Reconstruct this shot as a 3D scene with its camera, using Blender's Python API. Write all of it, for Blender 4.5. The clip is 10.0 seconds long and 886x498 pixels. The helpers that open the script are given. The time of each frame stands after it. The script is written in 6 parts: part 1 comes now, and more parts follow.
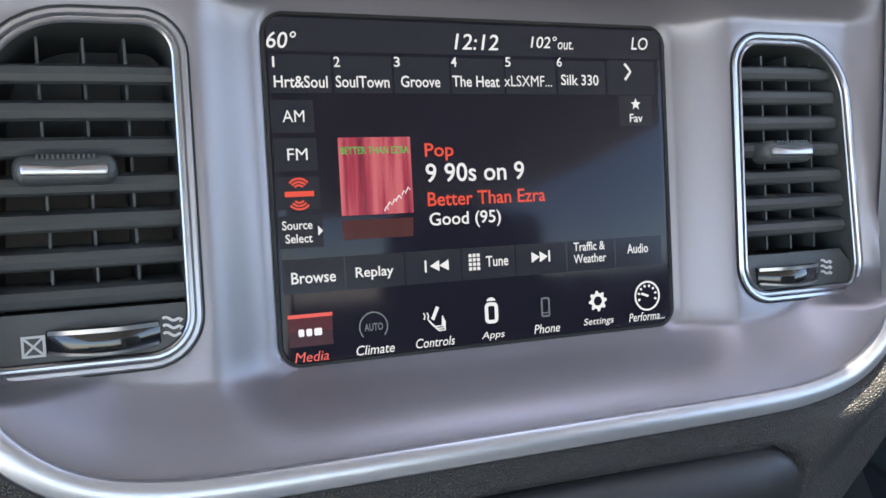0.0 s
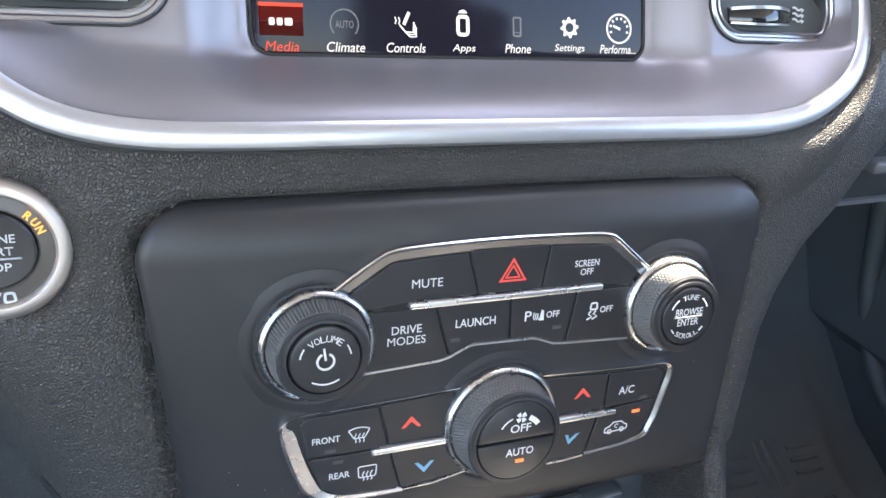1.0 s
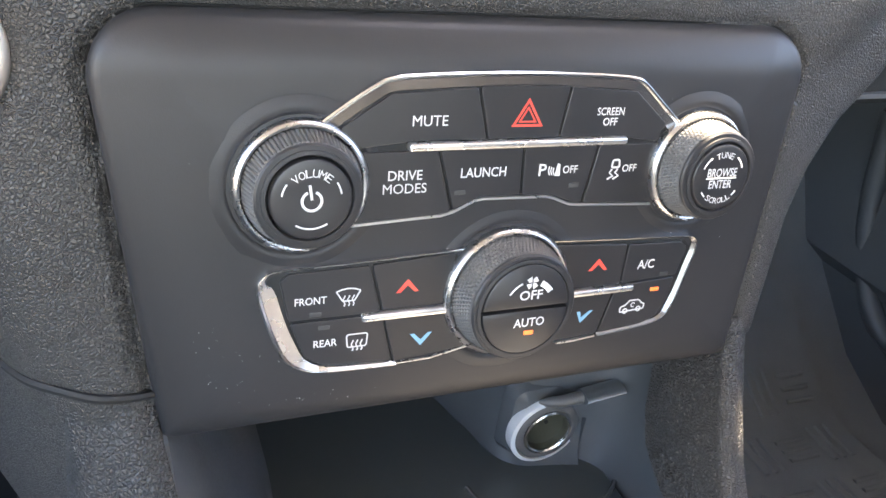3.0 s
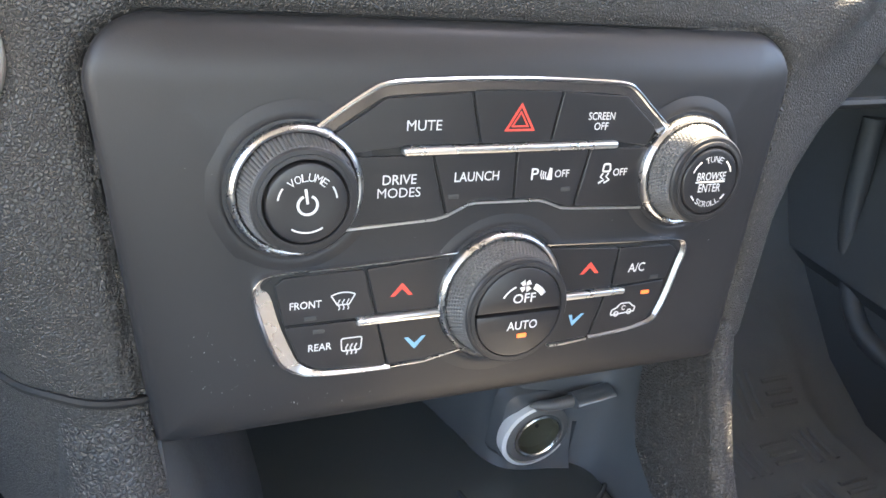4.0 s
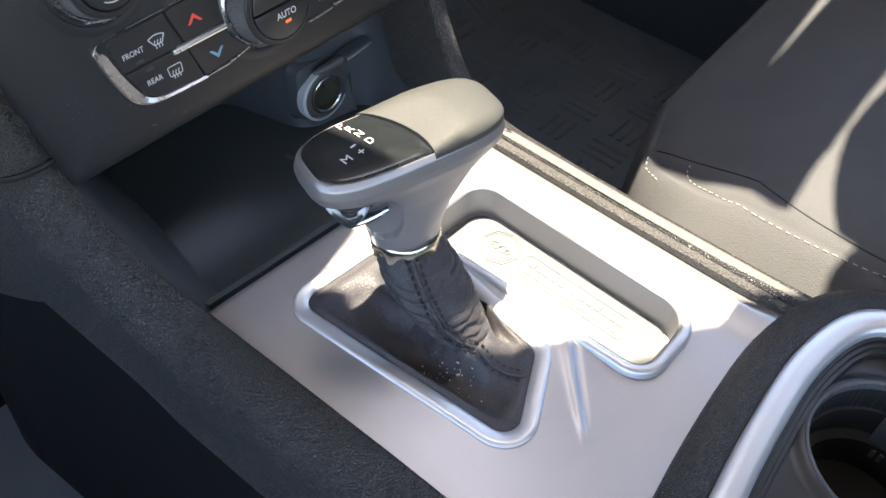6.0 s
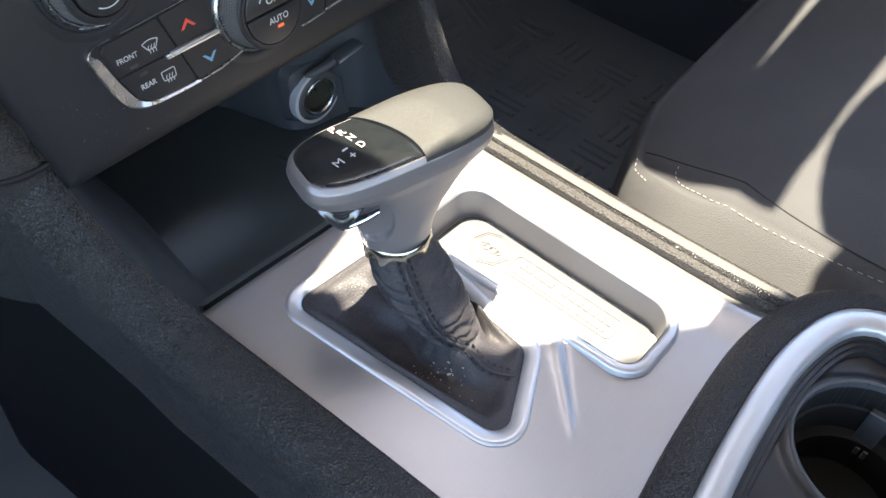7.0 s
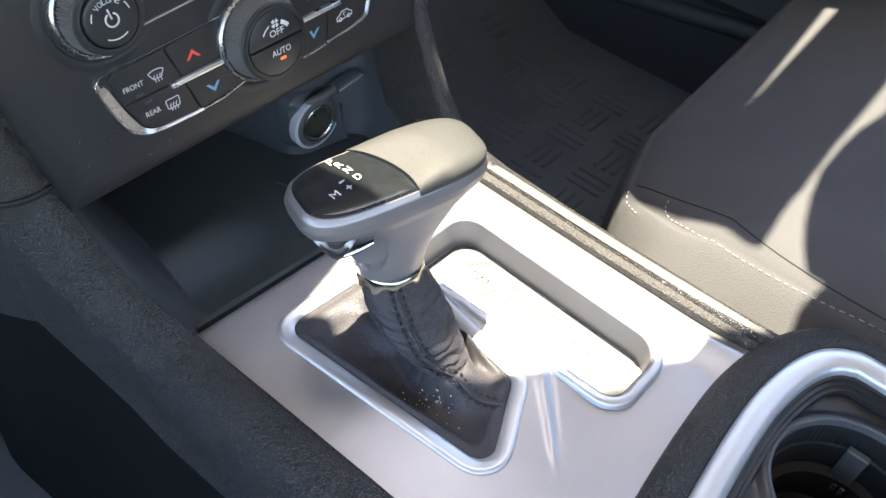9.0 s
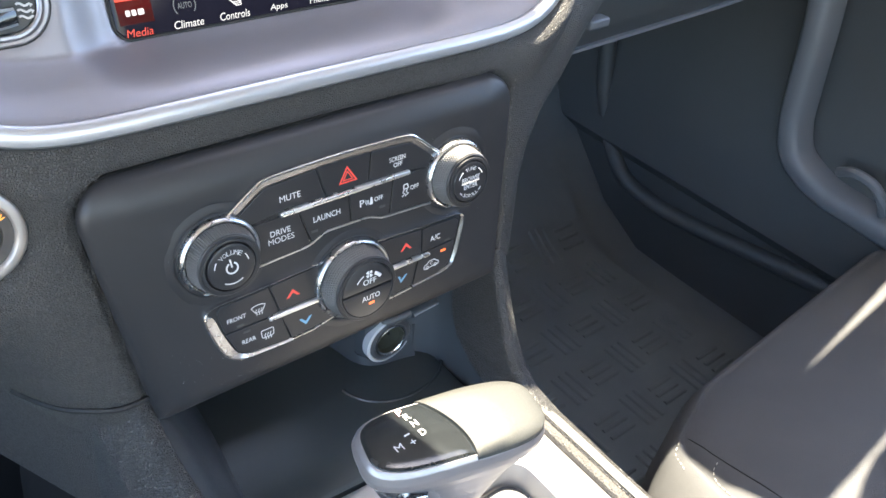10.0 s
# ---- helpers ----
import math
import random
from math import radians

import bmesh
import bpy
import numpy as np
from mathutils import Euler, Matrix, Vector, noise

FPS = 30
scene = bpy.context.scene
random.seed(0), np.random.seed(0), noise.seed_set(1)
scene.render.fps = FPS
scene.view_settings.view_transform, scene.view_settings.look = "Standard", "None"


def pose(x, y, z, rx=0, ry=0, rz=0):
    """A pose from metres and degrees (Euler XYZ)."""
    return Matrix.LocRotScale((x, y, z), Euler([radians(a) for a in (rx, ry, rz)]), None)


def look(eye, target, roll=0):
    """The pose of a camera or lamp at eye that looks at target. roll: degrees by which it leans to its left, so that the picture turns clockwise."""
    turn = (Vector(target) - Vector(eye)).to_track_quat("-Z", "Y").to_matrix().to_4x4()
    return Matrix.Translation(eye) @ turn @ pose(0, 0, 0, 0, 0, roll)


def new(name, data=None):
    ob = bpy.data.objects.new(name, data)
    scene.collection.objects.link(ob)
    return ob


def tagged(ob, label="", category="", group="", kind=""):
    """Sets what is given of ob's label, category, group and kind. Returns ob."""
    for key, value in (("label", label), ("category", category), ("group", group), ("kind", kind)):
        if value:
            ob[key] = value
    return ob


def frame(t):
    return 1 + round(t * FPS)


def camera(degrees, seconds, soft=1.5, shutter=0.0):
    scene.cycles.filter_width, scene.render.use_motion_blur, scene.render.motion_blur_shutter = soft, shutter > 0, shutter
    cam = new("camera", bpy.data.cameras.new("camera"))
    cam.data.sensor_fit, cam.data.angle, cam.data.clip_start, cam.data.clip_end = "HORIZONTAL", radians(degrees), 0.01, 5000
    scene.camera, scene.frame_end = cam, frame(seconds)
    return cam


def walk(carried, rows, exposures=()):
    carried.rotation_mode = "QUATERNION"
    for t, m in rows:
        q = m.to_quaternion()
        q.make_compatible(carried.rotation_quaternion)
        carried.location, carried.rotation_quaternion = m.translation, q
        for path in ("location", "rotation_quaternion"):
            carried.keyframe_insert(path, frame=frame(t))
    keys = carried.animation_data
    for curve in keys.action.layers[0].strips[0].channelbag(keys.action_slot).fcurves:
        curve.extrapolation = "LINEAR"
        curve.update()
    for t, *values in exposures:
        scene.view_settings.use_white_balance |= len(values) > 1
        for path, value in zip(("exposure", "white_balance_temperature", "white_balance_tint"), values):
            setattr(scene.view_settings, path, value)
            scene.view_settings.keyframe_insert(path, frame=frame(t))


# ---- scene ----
from mathutils.bvhtree import BVHTree

cam = camera(57.1, 10.0)
PATH = [
    (0, (-0.135, 0.015, 0.837), (0.572, 1.737, 0.108), 4.7),
    (0.5, (-0.148, -0.015, 0.804), (0.558, 1.689, 0.029), 5.8),
    (0.7, (-0.146, -0.023, 0.784), (0.579, 1.659, -0.019), 6.3),
    (1, (-0.136, -0.028, 0.756), (0.591, 1.618, -0.118), 6.6),
    (1.5, (-0.137, -0.02, 0.722), (0.599, 1.544, -0.285), 8.0),
    (2, (-0.133, -0.011, 0.707), (0.615, 1.552, -0.291), 8.8),
    (2.5, (-0.131, -0.01, 0.705), (0.625, 1.555, -0.284), 8.8),
    (4, (-0.135, -0.011, 0.704), (0.663, 1.555, -0.252), 9.0),
    (4.5, (-0.15, -0.024, 0.714), (0.729, 1.436, -0.333), 8.2),
    (4.7, (-0.158, -0.038, 0.721), (0.764, 1.292, -0.454), 7.0),
    (5, (-0.176, -0.061, 0.738), (0.807, 1.115, -0.547), 4.9),
    (5.2, (-0.185, -0.076, 0.751), (0.821, 1.004, -0.6), 3.4),
    (5.5, (-0.199, -0.091, 0.763), (0.806, 0.895, -0.657), 1.5),
    (6, (-0.205, -0.1, 0.774), (0.775, 0.77, -0.737), 1.0),
    (7.5, (-0.208, -0.104, 0.78), (0.792, 0.748, -0.728), 1.8),
    (8, (-0.209, -0.106, 0.782), (0.8, 0.754, -0.715), 1.8),
    (8.5, (-0.207, -0.105, 0.783), (0.808, 0.761, -0.707), 2.0),
    (9, (-0.207, -0.105, 0.792), (0.814, 0.764, -0.692), 3.4),
    (9.3, (-0.202, -0.103, 0.813), (0.823, 0.795, -0.651), 3.8),
    (9.5, (-0.207, -0.099, 0.819), (0.861, 0.833, -0.592), 5.2),
    (9.7, (-0.205, -0.094, 0.829), (0.888, 0.896, -0.523), 6.4),
    (10, (-0.207, -0.089, 0.852), (0.879, 1.074, -0.359), 7.2),
]
EXPOSURES = [(0, 2.96, 6600, 11), (0.5, 3.12, 6600, 11), (1, 3.62, 6750, 12), (1.6, 4.12, 7450, 15), (2.5, 4.14, 7650, 16), (4, 4.04, 7550, 14), (4.5, 3.97, 7350, 13), (5, 3.2, 7100, 12), (5.5, 2.8, 7000, 12),
             (6, 2.75, 6800, 12), (7.5, 2.72, 6750, 11), (8.5, 2.92, 6750, 11), (9, 2.95, 6750, 11), (9.5, 3.0, 6750, 11), (10, 3.61, 6700, 10)]
walk(cam, [(t, look(eye, target, roll)) for t, eye, target, roll in PATH],
     exposures=EXPOSURES)

# ---- light ----
SUN_DIR = Vector((0.11, 0.20, 1.0)).normalized()
world = bpy.data.worlds.new("daylight")
scene.world = world
world.use_nodes = True
wn = world.node_tree
bg = wn.nodes["Background"]
sky = wn.nodes.new("ShaderNodeTexSky")
sky.sky_type = "NISHITA"
sky.sun_disc = False
sky.sun_elevation = math.asin(SUN_DIR.z)
sky.sun_rotation = math.atan2(SUN_DIR.x, SUN_DIR.y)
wn.links.new(sky.outputs["Color"], bg.inputs["Color"])
bg.inputs["Strength"].default_value = 0.15
sun_data = bpy.data.lights.new("sun", "SUN")
sun_data.energy = 4.0
sun_data.angle = radians(0.55)
sun_data.color = (1.0, 0.92, 0.75)
sun = new("sun", sun_data)
sun.matrix_world = look(SUN_DIR * 5, (0, 0, 0))


# ---- materials ----
def mat(name, color, rough=0.5, metal=0.0, grain=0.0, grain_scale=400.0, bump=0.0, bump_scale=600.0,
        voronoi=False, emit=None, strength=0.0, spec=0.5, stretch=(1, 1, 1), rough_var=0.0, coat=0.0, depth=0.0006):
    m = bpy.data.materials.new(name)
    m.use_nodes = True
    nt = m.node_tree
    b = nt.nodes["Principled BSDF"]
    b.inputs["Base Color"].default_value = (*color, 1)
    b.inputs["Roughness"].default_value = rough
    b.inputs["Metallic"].default_value = metal
    b.inputs["Specular IOR Level"].default_value = spec
    b.inputs["Coat Weight"].default_value = coat
    tc = nt.nodes.new("ShaderNodeTexCoord")
    mp = nt.nodes.new("ShaderNodeMapping")
    mp.inputs["Scale"].default_value = stretch
    nt.links.new(tc.outputs["Object"], mp.inputs["Vector"])
    if grain > 0:
        fine = nt.nodes.new("ShaderNodeTexNoise")
        fine.inputs["Scale"].default_value = grain_scale
        fine.inputs["Detail"].default_value = 4
        wide = nt.nodes.new("ShaderNodeTexNoise")
        wide.inputs["Scale"].default_value = 14
        wide.inputs["Detail"].default_value = 3
        nt.links.new(mp.outputs["Vector"], fine.inputs["Vector"])
        nt.links.new(tc.outputs["Object"], wide.inputs["Vector"])
        add = nt.nodes.new("ShaderNodeMath")
        add.operation = "MULTIPLY_ADD"
        add.inputs[1].default_value = 0.55
        nt.links.new(wide.outputs["Fac"], add.inputs[0])
        half = nt.nodes.new("ShaderNodeMath")
        half.operation = "MULTIPLY"
        half.inputs[1].default_value = 0.45
        nt.links.new(fine.outputs["Fac"], half.inputs[0])
        nt.links.new(half.outputs[0], add.inputs[2])
        ramp = nt.nodes.new("ShaderNodeMix")
        ramp.data_type = "RGBA"
        lo = [c * (1 - grain) for c in color]
        hi = [min(1, c * (1 + grain)) for c in color]
        ramp.inputs[6].default_value = (*lo, 1)
        ramp.inputs[7].default_value = (*hi, 1)
        nt.links.new(add.outputs[0], ramp.inputs[0])
        nt.links.new(ramp.outputs[2], b.inputs["Base Color"])
        if rough_var > 0:
            mr = nt.nodes.new("ShaderNodeMapRange")
            mr.inputs["From Min"].default_value = 0.3
            mr.inputs["From Max"].default_value = 0.7
            mr.inputs["To Min"].default_value = rough - rough_var
            mr.inputs["To Max"].default_value = rough + rough_var
            nt.links.new(add.outputs[0], mr.inputs["Value"])
            nt.links.new(mr.outputs["Result"], b.inputs["Roughness"])
    if bump > 0:
        tx = nt.nodes.new("ShaderNodeTexVoronoi" if voronoi else "ShaderNodeTexNoise")
        tx.inputs["Scale"].default_value = bump_scale
        nt.links.new(mp.outputs["Vector"], tx.inputs["Vector"])
        bp = nt.nodes.new("ShaderNodeBump")
        bp.inputs["Strength"].default_value = bump
        bp.inputs["Distance"].default_value = depth
        out = tx.outputs["Distance"] if voronoi else tx.outputs["Fac"]
        if voronoi:
            second = nt.nodes.new("ShaderNodeTexNoise")
            second.inputs["Scale"].default_value = bump_scale * 1.5
            nt.links.new(mp.outputs["Vector"], second.inputs["Vector"])
            mix = nt.nodes.new("ShaderNodeMath")
            mix.operation = "ADD"
            nt.links.new(out, mix.inputs[0])
            nt.links.new(second.outputs["Fac"], mix.inputs[1])
            out = mix.outputs[0]
        nt.links.new(out, bp.inputs["Height"])
        nt.links.new(bp.outputs["Normal"], b.inputs["Normal"])
    if emit:
        b.inputs["Emission Color"].default_value = (*emit, 1)
        b.inputs["Emission Strength"].default_value = strength
    return m


def leather_mat(name, color, rough, cell, depth, crease=0.55):
    """Pebbled leather: rounded cells parted by darker creases."""
    m = mat(name, color, rough, 0, 0.22, 500)
    nt = m.node_tree
    b = nt.nodes["Principled BSDF"]
    tc = nt.nodes.new("ShaderNodeTexCoord")
    warp = nt.nodes.new("ShaderNodeTexNoise")
    warp.inputs["Scale"].default_value = cell * 0.55
    warp.inputs["Detail"].default_value = 2
    push = nt.nodes.new("ShaderNodeVectorMath")
    push.operation = "MULTIPLY_ADD"
    push.inputs[1].default_value = (0.9 / cell,) * 3
    nt.links.new(tc.outputs["Object"], warp.inputs["Vector"])
    nt.links.new(warp.outputs["Color"], push.inputs[0])
    nt.links.new(tc.outputs["Object"], push.inputs[2])
    cells = nt.nodes.new("ShaderNodeTexVoronoi")
    cells.feature = "DISTANCE_TO_EDGE"
    cells.inputs["Scale"].default_value = cell
    nt.links.new(push.outputs[0], cells.inputs["Vector"])
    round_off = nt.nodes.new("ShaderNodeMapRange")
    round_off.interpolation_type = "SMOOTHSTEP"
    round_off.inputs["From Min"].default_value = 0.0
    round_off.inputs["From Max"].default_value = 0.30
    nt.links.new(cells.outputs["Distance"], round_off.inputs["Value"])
    fine = nt.nodes.new("ShaderNodeTexNoise")
    fine.inputs["Scale"].default_value = cell * 2.6
    nt.links.new(tc.outputs["Object"], fine.inputs["Vector"])
    height = nt.nodes.new("ShaderNodeMath")
    height.operation = "MULTIPLY_ADD"
    height.inputs[1].default_value = 0.35
    nt.links.new(fine.outputs["Fac"], height.inputs[0])
    nt.links.new(round_off.outputs[0], height.inputs[2])
    bp = nt.nodes.new("ShaderNodeBump")
    bp.inputs["Strength"].default_value = 1.0
    bp.inputs["Distance"].default_value = depth
    nt.links.new(height.outputs[0], bp.inputs["Height"])
    nt.links.new(bp.outputs["Normal"], b.inputs["Normal"])
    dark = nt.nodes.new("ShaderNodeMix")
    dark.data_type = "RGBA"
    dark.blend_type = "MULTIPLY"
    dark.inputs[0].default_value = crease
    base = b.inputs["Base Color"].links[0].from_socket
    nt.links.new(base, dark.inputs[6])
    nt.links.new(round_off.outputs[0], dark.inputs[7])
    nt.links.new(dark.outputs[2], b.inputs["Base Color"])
    gloss = nt.nodes.new("ShaderNodeMapRange")
    gloss.inputs["To Min"].default_value = rough + 0.16
    gloss.inputs["To Max"].default_value = rough - 0.03
    nt.links.new(round_off.outputs[0], gloss.inputs["Value"])
    nt.links.new(gloss.outputs[0], b.inputs["Roughness"])
    return m


M_BEZEL = mat("satin_silver_paint", (0.228, 0.217, 0.238), 0.43, 0.65, 0.08, 900, 0.08, 1500, stretch=(0.05, 1, 1), rough_var=0.05)
M_TRIM = mat("bright_silver_trim", (0.43, 0.435, 0.46), 0.34, 0.75, 0.05, 300, rough_var=0.05)
M_RINGSILVER = mat("pale_satin_silver", (0.60, 0.61, 0.63), 0.36, 0.7, 0.05, 300, rough_var=0.05)
M_CHROME = mat("chrome", (0.74, 0.74, 0.75), 0.17, 1.0, 0.02, 200, rough_var=0.015)
M_SATIN = mat("satin_chrome", (0.70, 0.69, 0.68), 0.28, 0.9, 0.02, 120, rough_var=0.02)
M_BRASS = mat("brassy_chrome", (0.66, 0.60, 0.47), 0.20, 1.0, 0.08, 300, rough_var=0.05)
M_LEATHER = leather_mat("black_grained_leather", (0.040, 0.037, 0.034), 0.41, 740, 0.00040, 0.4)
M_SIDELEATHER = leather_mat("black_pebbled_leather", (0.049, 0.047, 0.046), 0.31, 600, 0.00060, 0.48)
M_PANEL = mat("soft_black_plastic", (0.021, 0.0205, 0.022), 0.45, 0, 0.15, 900, 0.10, 2500, rough_var=0.06, spec=0.38)
M_BUTTON = mat("black_button_plastic", (0.020, 0.0195, 0.021), 0.36, 0, 0.15, 900, 0.05, 2500, rough_var=0.05)
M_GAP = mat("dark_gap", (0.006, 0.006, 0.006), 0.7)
M_RUBBER = mat("black_rubber", (0.085, 0.083, 0.082), 0.46, 0, 0.2, 800, 0.15, 1800, rough_var=0.06)
M_VENT = mat("vent_black_plastic", (0.038, 0.043, 0.045), 0.48, 0, 0.15, 700, 0.1, 1800, rough_var=0.05)
M_CUP = mat("dusty_black_liner", (0.016, 0.016, 0.018), 0.38, 0, 0.5, 900, 0.15, 1500, rough_var=0.08)
M_WHITE = mat("white_print", (0.56, 0.56, 0.56), 0.5, 0, 0.04, 500)
M_GREYPRINT = mat("grey_print", (0.45, 0.46, 0.46), 0.5)
M_RED = mat("red_print", (0.75, 0.07, 0.05), 0.45)
M_BLUE = mat("blue_print", (0.15, 0.34, 0.50), 0.45)
M_AMBER = mat("amber_lamp", (0.8, 0.18, 0.05), 0.4, emit=(1.0, 0.13, 0.02), strength=0.075)
M_LEDOFF = mat("unlit_lamp", (0.045, 0.045, 0.045), 0.35)
# Chrome toned down, so dim reflections are in the colour.
M_DARKCHROME = mat("dim_reflection_chrome", (0.22, 0.22, 0.23), 0.24, 0.9, 0.02, 300, rough_var=0.02)
M_VENTRIM = mat("smoked_chrome", (0.36, 0.36, 0.38), 0.30, 0.9, 0.03, 300, rough_var=0.02)
M_WELL = mat("grey_tray_plastic", (0.34, 0.325, 0.315), 0.45, 0.35, 0.1, 700, 0.1, 1500)
M_WARMSATIN = mat("warm_satin_metal", (0.50, 0.45, 0.41), 0.46, 0.85, 0.06, 300, rough_var=0.05)
M_GLASS = mat("black_screen_glass", (0.006, 0.006, 0.010), 0.12, 0, spec=0.16, grain=0.3, grain_scale=60, rough_var=0.05, emit=(0.55, 0.50, 0.85), strength=0.0016)
M_UIWHITE = mat("screen_white", (0.02, 0.02, 0.02), 0.3, emit=(1, 1, 1), strength=0.1062)
M_UIRED = mat("screen_red", (0.02, 0.0, 0.0), 0.3, emit=(1.0, 0.09, 0.04), strength=0.1)
M_UIGREY = mat("screen_grey", (0.02, 0.02, 0.02), 0.3, emit=(0.5, 0.55, 0.6), strength=0.035)
M_UITILE = mat("screen_tile", (0.008, 0.009, 0.012), 0.14, spec=0.16, emit=(0.5, 0.53, 0.70), strength=0.0042)
M_UIGREEN = mat("screen_green", (0.0, 0.02, 0.0), 0.3, emit=(0.08, 0.75, 0.12), strength=0.075)
M_UIDARKRED = mat("screen_dark_red", (0.01, 0.0, 0.0), 0.2, spec=0.16, emit=(0.8, 0.04, 0.03), strength=0.011)
M_UIDIMRED = mat("screen_dim_red", (0.01, 0.0, 0.0), 0.2, spec=0.16, emit=(0.8, 0.06, 0.05), strength=0.0055)
M_CONSOLE = mat("brushed_silver_console", (0.40, 0.388, 0.385), 0.35, 0.66, 0.10, 1100, 0.14, 1800, stretch=(0.04, 1, 1), rough_var=0.06)
M_KNOB = mat("satin_silver_knob", (0.30, 0.278, 0.277), 0.36, 0.6, 0.05, 700, rough_var=0.05)
M_PAD = leather_mat("grey_leather_pad", (0.041, 0.041, 0.037), 0.58, 1700, 0.00003, 0.12)
M_DISPLAY = mat("dusty_gloss_black", (0.013, 0.015, 0.016), 0.19, 0, 0.45, 200, rough_var=0.09)
M_RINGMETAL = mat("soft_chrome", (0.50, 0.50, 0.51), 0.28, 1.0, 0.05, 300, rough_var=0.05)
M_PLATE = mat("gloss_black_plate", (0.010, 0.011, 0.012), 0.14, 0, 0.3, 120, rough_var=0.05, coat=0.3)
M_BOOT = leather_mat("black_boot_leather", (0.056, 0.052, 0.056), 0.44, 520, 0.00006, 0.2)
M_BOOT.node_tree.nodes["Principled BSDF"].inputs["Specular IOR Level"].default_value = 0.35
M_THREAD = mat("dark_thread", (0.012, 0.012, 0.014), 0.7)
M_THREADL = mat("pale_thread", (0.34, 0.33, 0.30), 0.8)
M_MAT = mat("pale_rubber_mat", (0.118, 0.120, 0.126), 0.6, 0, 0.08, 700, 0.2, 1500)
M_BIN = mat("dark_bin_plastic", (0.072, 0.078, 0.083), 0.25, 0, 0.06, 600, spec=0.7)
M_BINMAT = mat("black_bin_rubber", (0.044, 0.054, 0.056), 0.34, 0, 0.10, 300, 0.05, 1500, spec=0.7)
M_BINSIDE = mat("grey_bin_plastic", (0.078, 0.082, 0.088), 0.36, 0, 0.15, 600, 0.1, 1500, rough_var=0.08)
M_SEAT = mat("dark_grey_seat_cloth", (0.079, 0.079, 0.081), 0.85, 0, 0.25, 1400, 0.8, 1300, spec=0.25, depth=0.0008)
M_CARPET = mat("black_carpet", (0.102, 0.112, 0.116), 0.95, 0, 0.35, 900, 0.6, 900, spec=0.15)
M_DOOR = mat("dark_door_plastic", (0.040, 0.043, 0.045), 0.55, 0, 0.2, 500, 0.3, 900)
M_DOORTRIM = mat("grey_door_trim", (0.10, 0.105, 0.115), 0.45, 0, 0.12, 500)
M_SUNMASK = mat("grey_sun_mask", (0.50, 0.49, 0.48), 0.95, 0, 0.1, 700)
M_GROUND = mat("warm_bounce_ground", (0.42, 0.38, 0.33), 0.9, 0, 0.2, 30)
# Near-black, so the deep shade of the driver's footwell is in the colour.
M_FOOTSHADE = mat("footwell_shade_black", (0.006, 0.006, 0.0063), 0.8, 0, 0.3, 500, 0.3, 900, spec=0.2)
M_RAIL = mat("speckled_seam_piping", (0.062, 0.058, 0.054), 0.6, 0, 0.85, 700, 0.9, 700, True, depth=0.001)
# Pale tone puts sunlight into the colour of the console's leather edge.
M_PALE_EDGE = mat("sunlit_edge_tone", (0.115, 0.108, 0.098), 0.6, 0, 0.25, 500, 0.5, 900, True)


# ---- building helpers ----
class Plane:
    """A flat working frame: u to the right, v up along it, h out of it, in millimetres."""

    def __init__(self, x, y, z, lean):
        a = radians(lean)
        self.o = Vector((x, y, z))
        self.u = Vector((1, 0, 0))
        self.v = Vector((0, math.sin(a), math.cos(a)))
        self.n = Vector((0, -math.cos(a), math.sin(a)))

    def __call__(self, u, v, h=0.0):
        return self.o + (self.u * u + self.v * v + self.n * h) * 0.001


class Flat(Plane):
    """A level frame at the height z, in millimetres: u to +x, v to +y."""

    def __init__(self, x, y, z, turn=0.0):
        c, s = math.cos(radians(turn)), math.sin(radians(turn))
        self.o = Vector((x, y, z))
        self.u = Vector((c, s, 0))
        self.v = Vector((-s, c, 0))
        self.n = Vector((0, 0, 1))


S = Plane(0, 0.2776, 0.667, 20.3)     # screen
P = Plane(0, 0.2109, 0.560, 8.32)     # control panel


def empty(name, at, label, category, group="", kind=""):
    e = new(name)
    e.location = at
    e.empty_display_size = 0.01
    return tagged(e, label, category, group, kind)


def part(name, bm, material, parent=None, label="", sharp=38):
    bmesh.ops.recalc_face_normals(bm, faces=bm.faces)
    me = bpy.data.meshes.new(name)
    bm.to_mesh(me)
    bm.free()
    me.materials.append(material)
    me.polygons.foreach_set("use_smooth", [True] * len(me.polygons))
    if sharp:
        me.set_sharp_from_angle(angle=radians(sharp))
    ob = new(name, me)
    if parent:
        base = Vector()
        up = parent
        while up:
            base = base + up.location
            up = up.parent
        ob.parent = parent
        me.transform(Matrix.Translation(-base))
    if label:
        tagged(ob, label)
    return ob


def pieces(name, bm, material, parent, label="", sharp=38):
    """Each separate piece of bm as a part of its own."""
    left = set(bm.verts)
    while left:
        seen, todo = set(), [left.pop()]
        while todo:
            v = todo.pop()
            if v in seen:
                continue
            seen.add(v)
            todo.extend(e.other_vert(v) for e in v.link_edges)
        left -= seen
        out = bmesh.new()
        made = {v: out.verts.new(v.co) for v in seen}
        for f in {f for v in seen for f in v.link_faces}:
            out.faces.new([made[v] for v in f.verts])
        part(name, out, material, parent, label, sharp)
    bm.free()


def thing(name, bm, material, label, category, group="", kind="", sharp=38):
    return tagged(part(name, bm, material, None, "", sharp), label, category, group, kind)


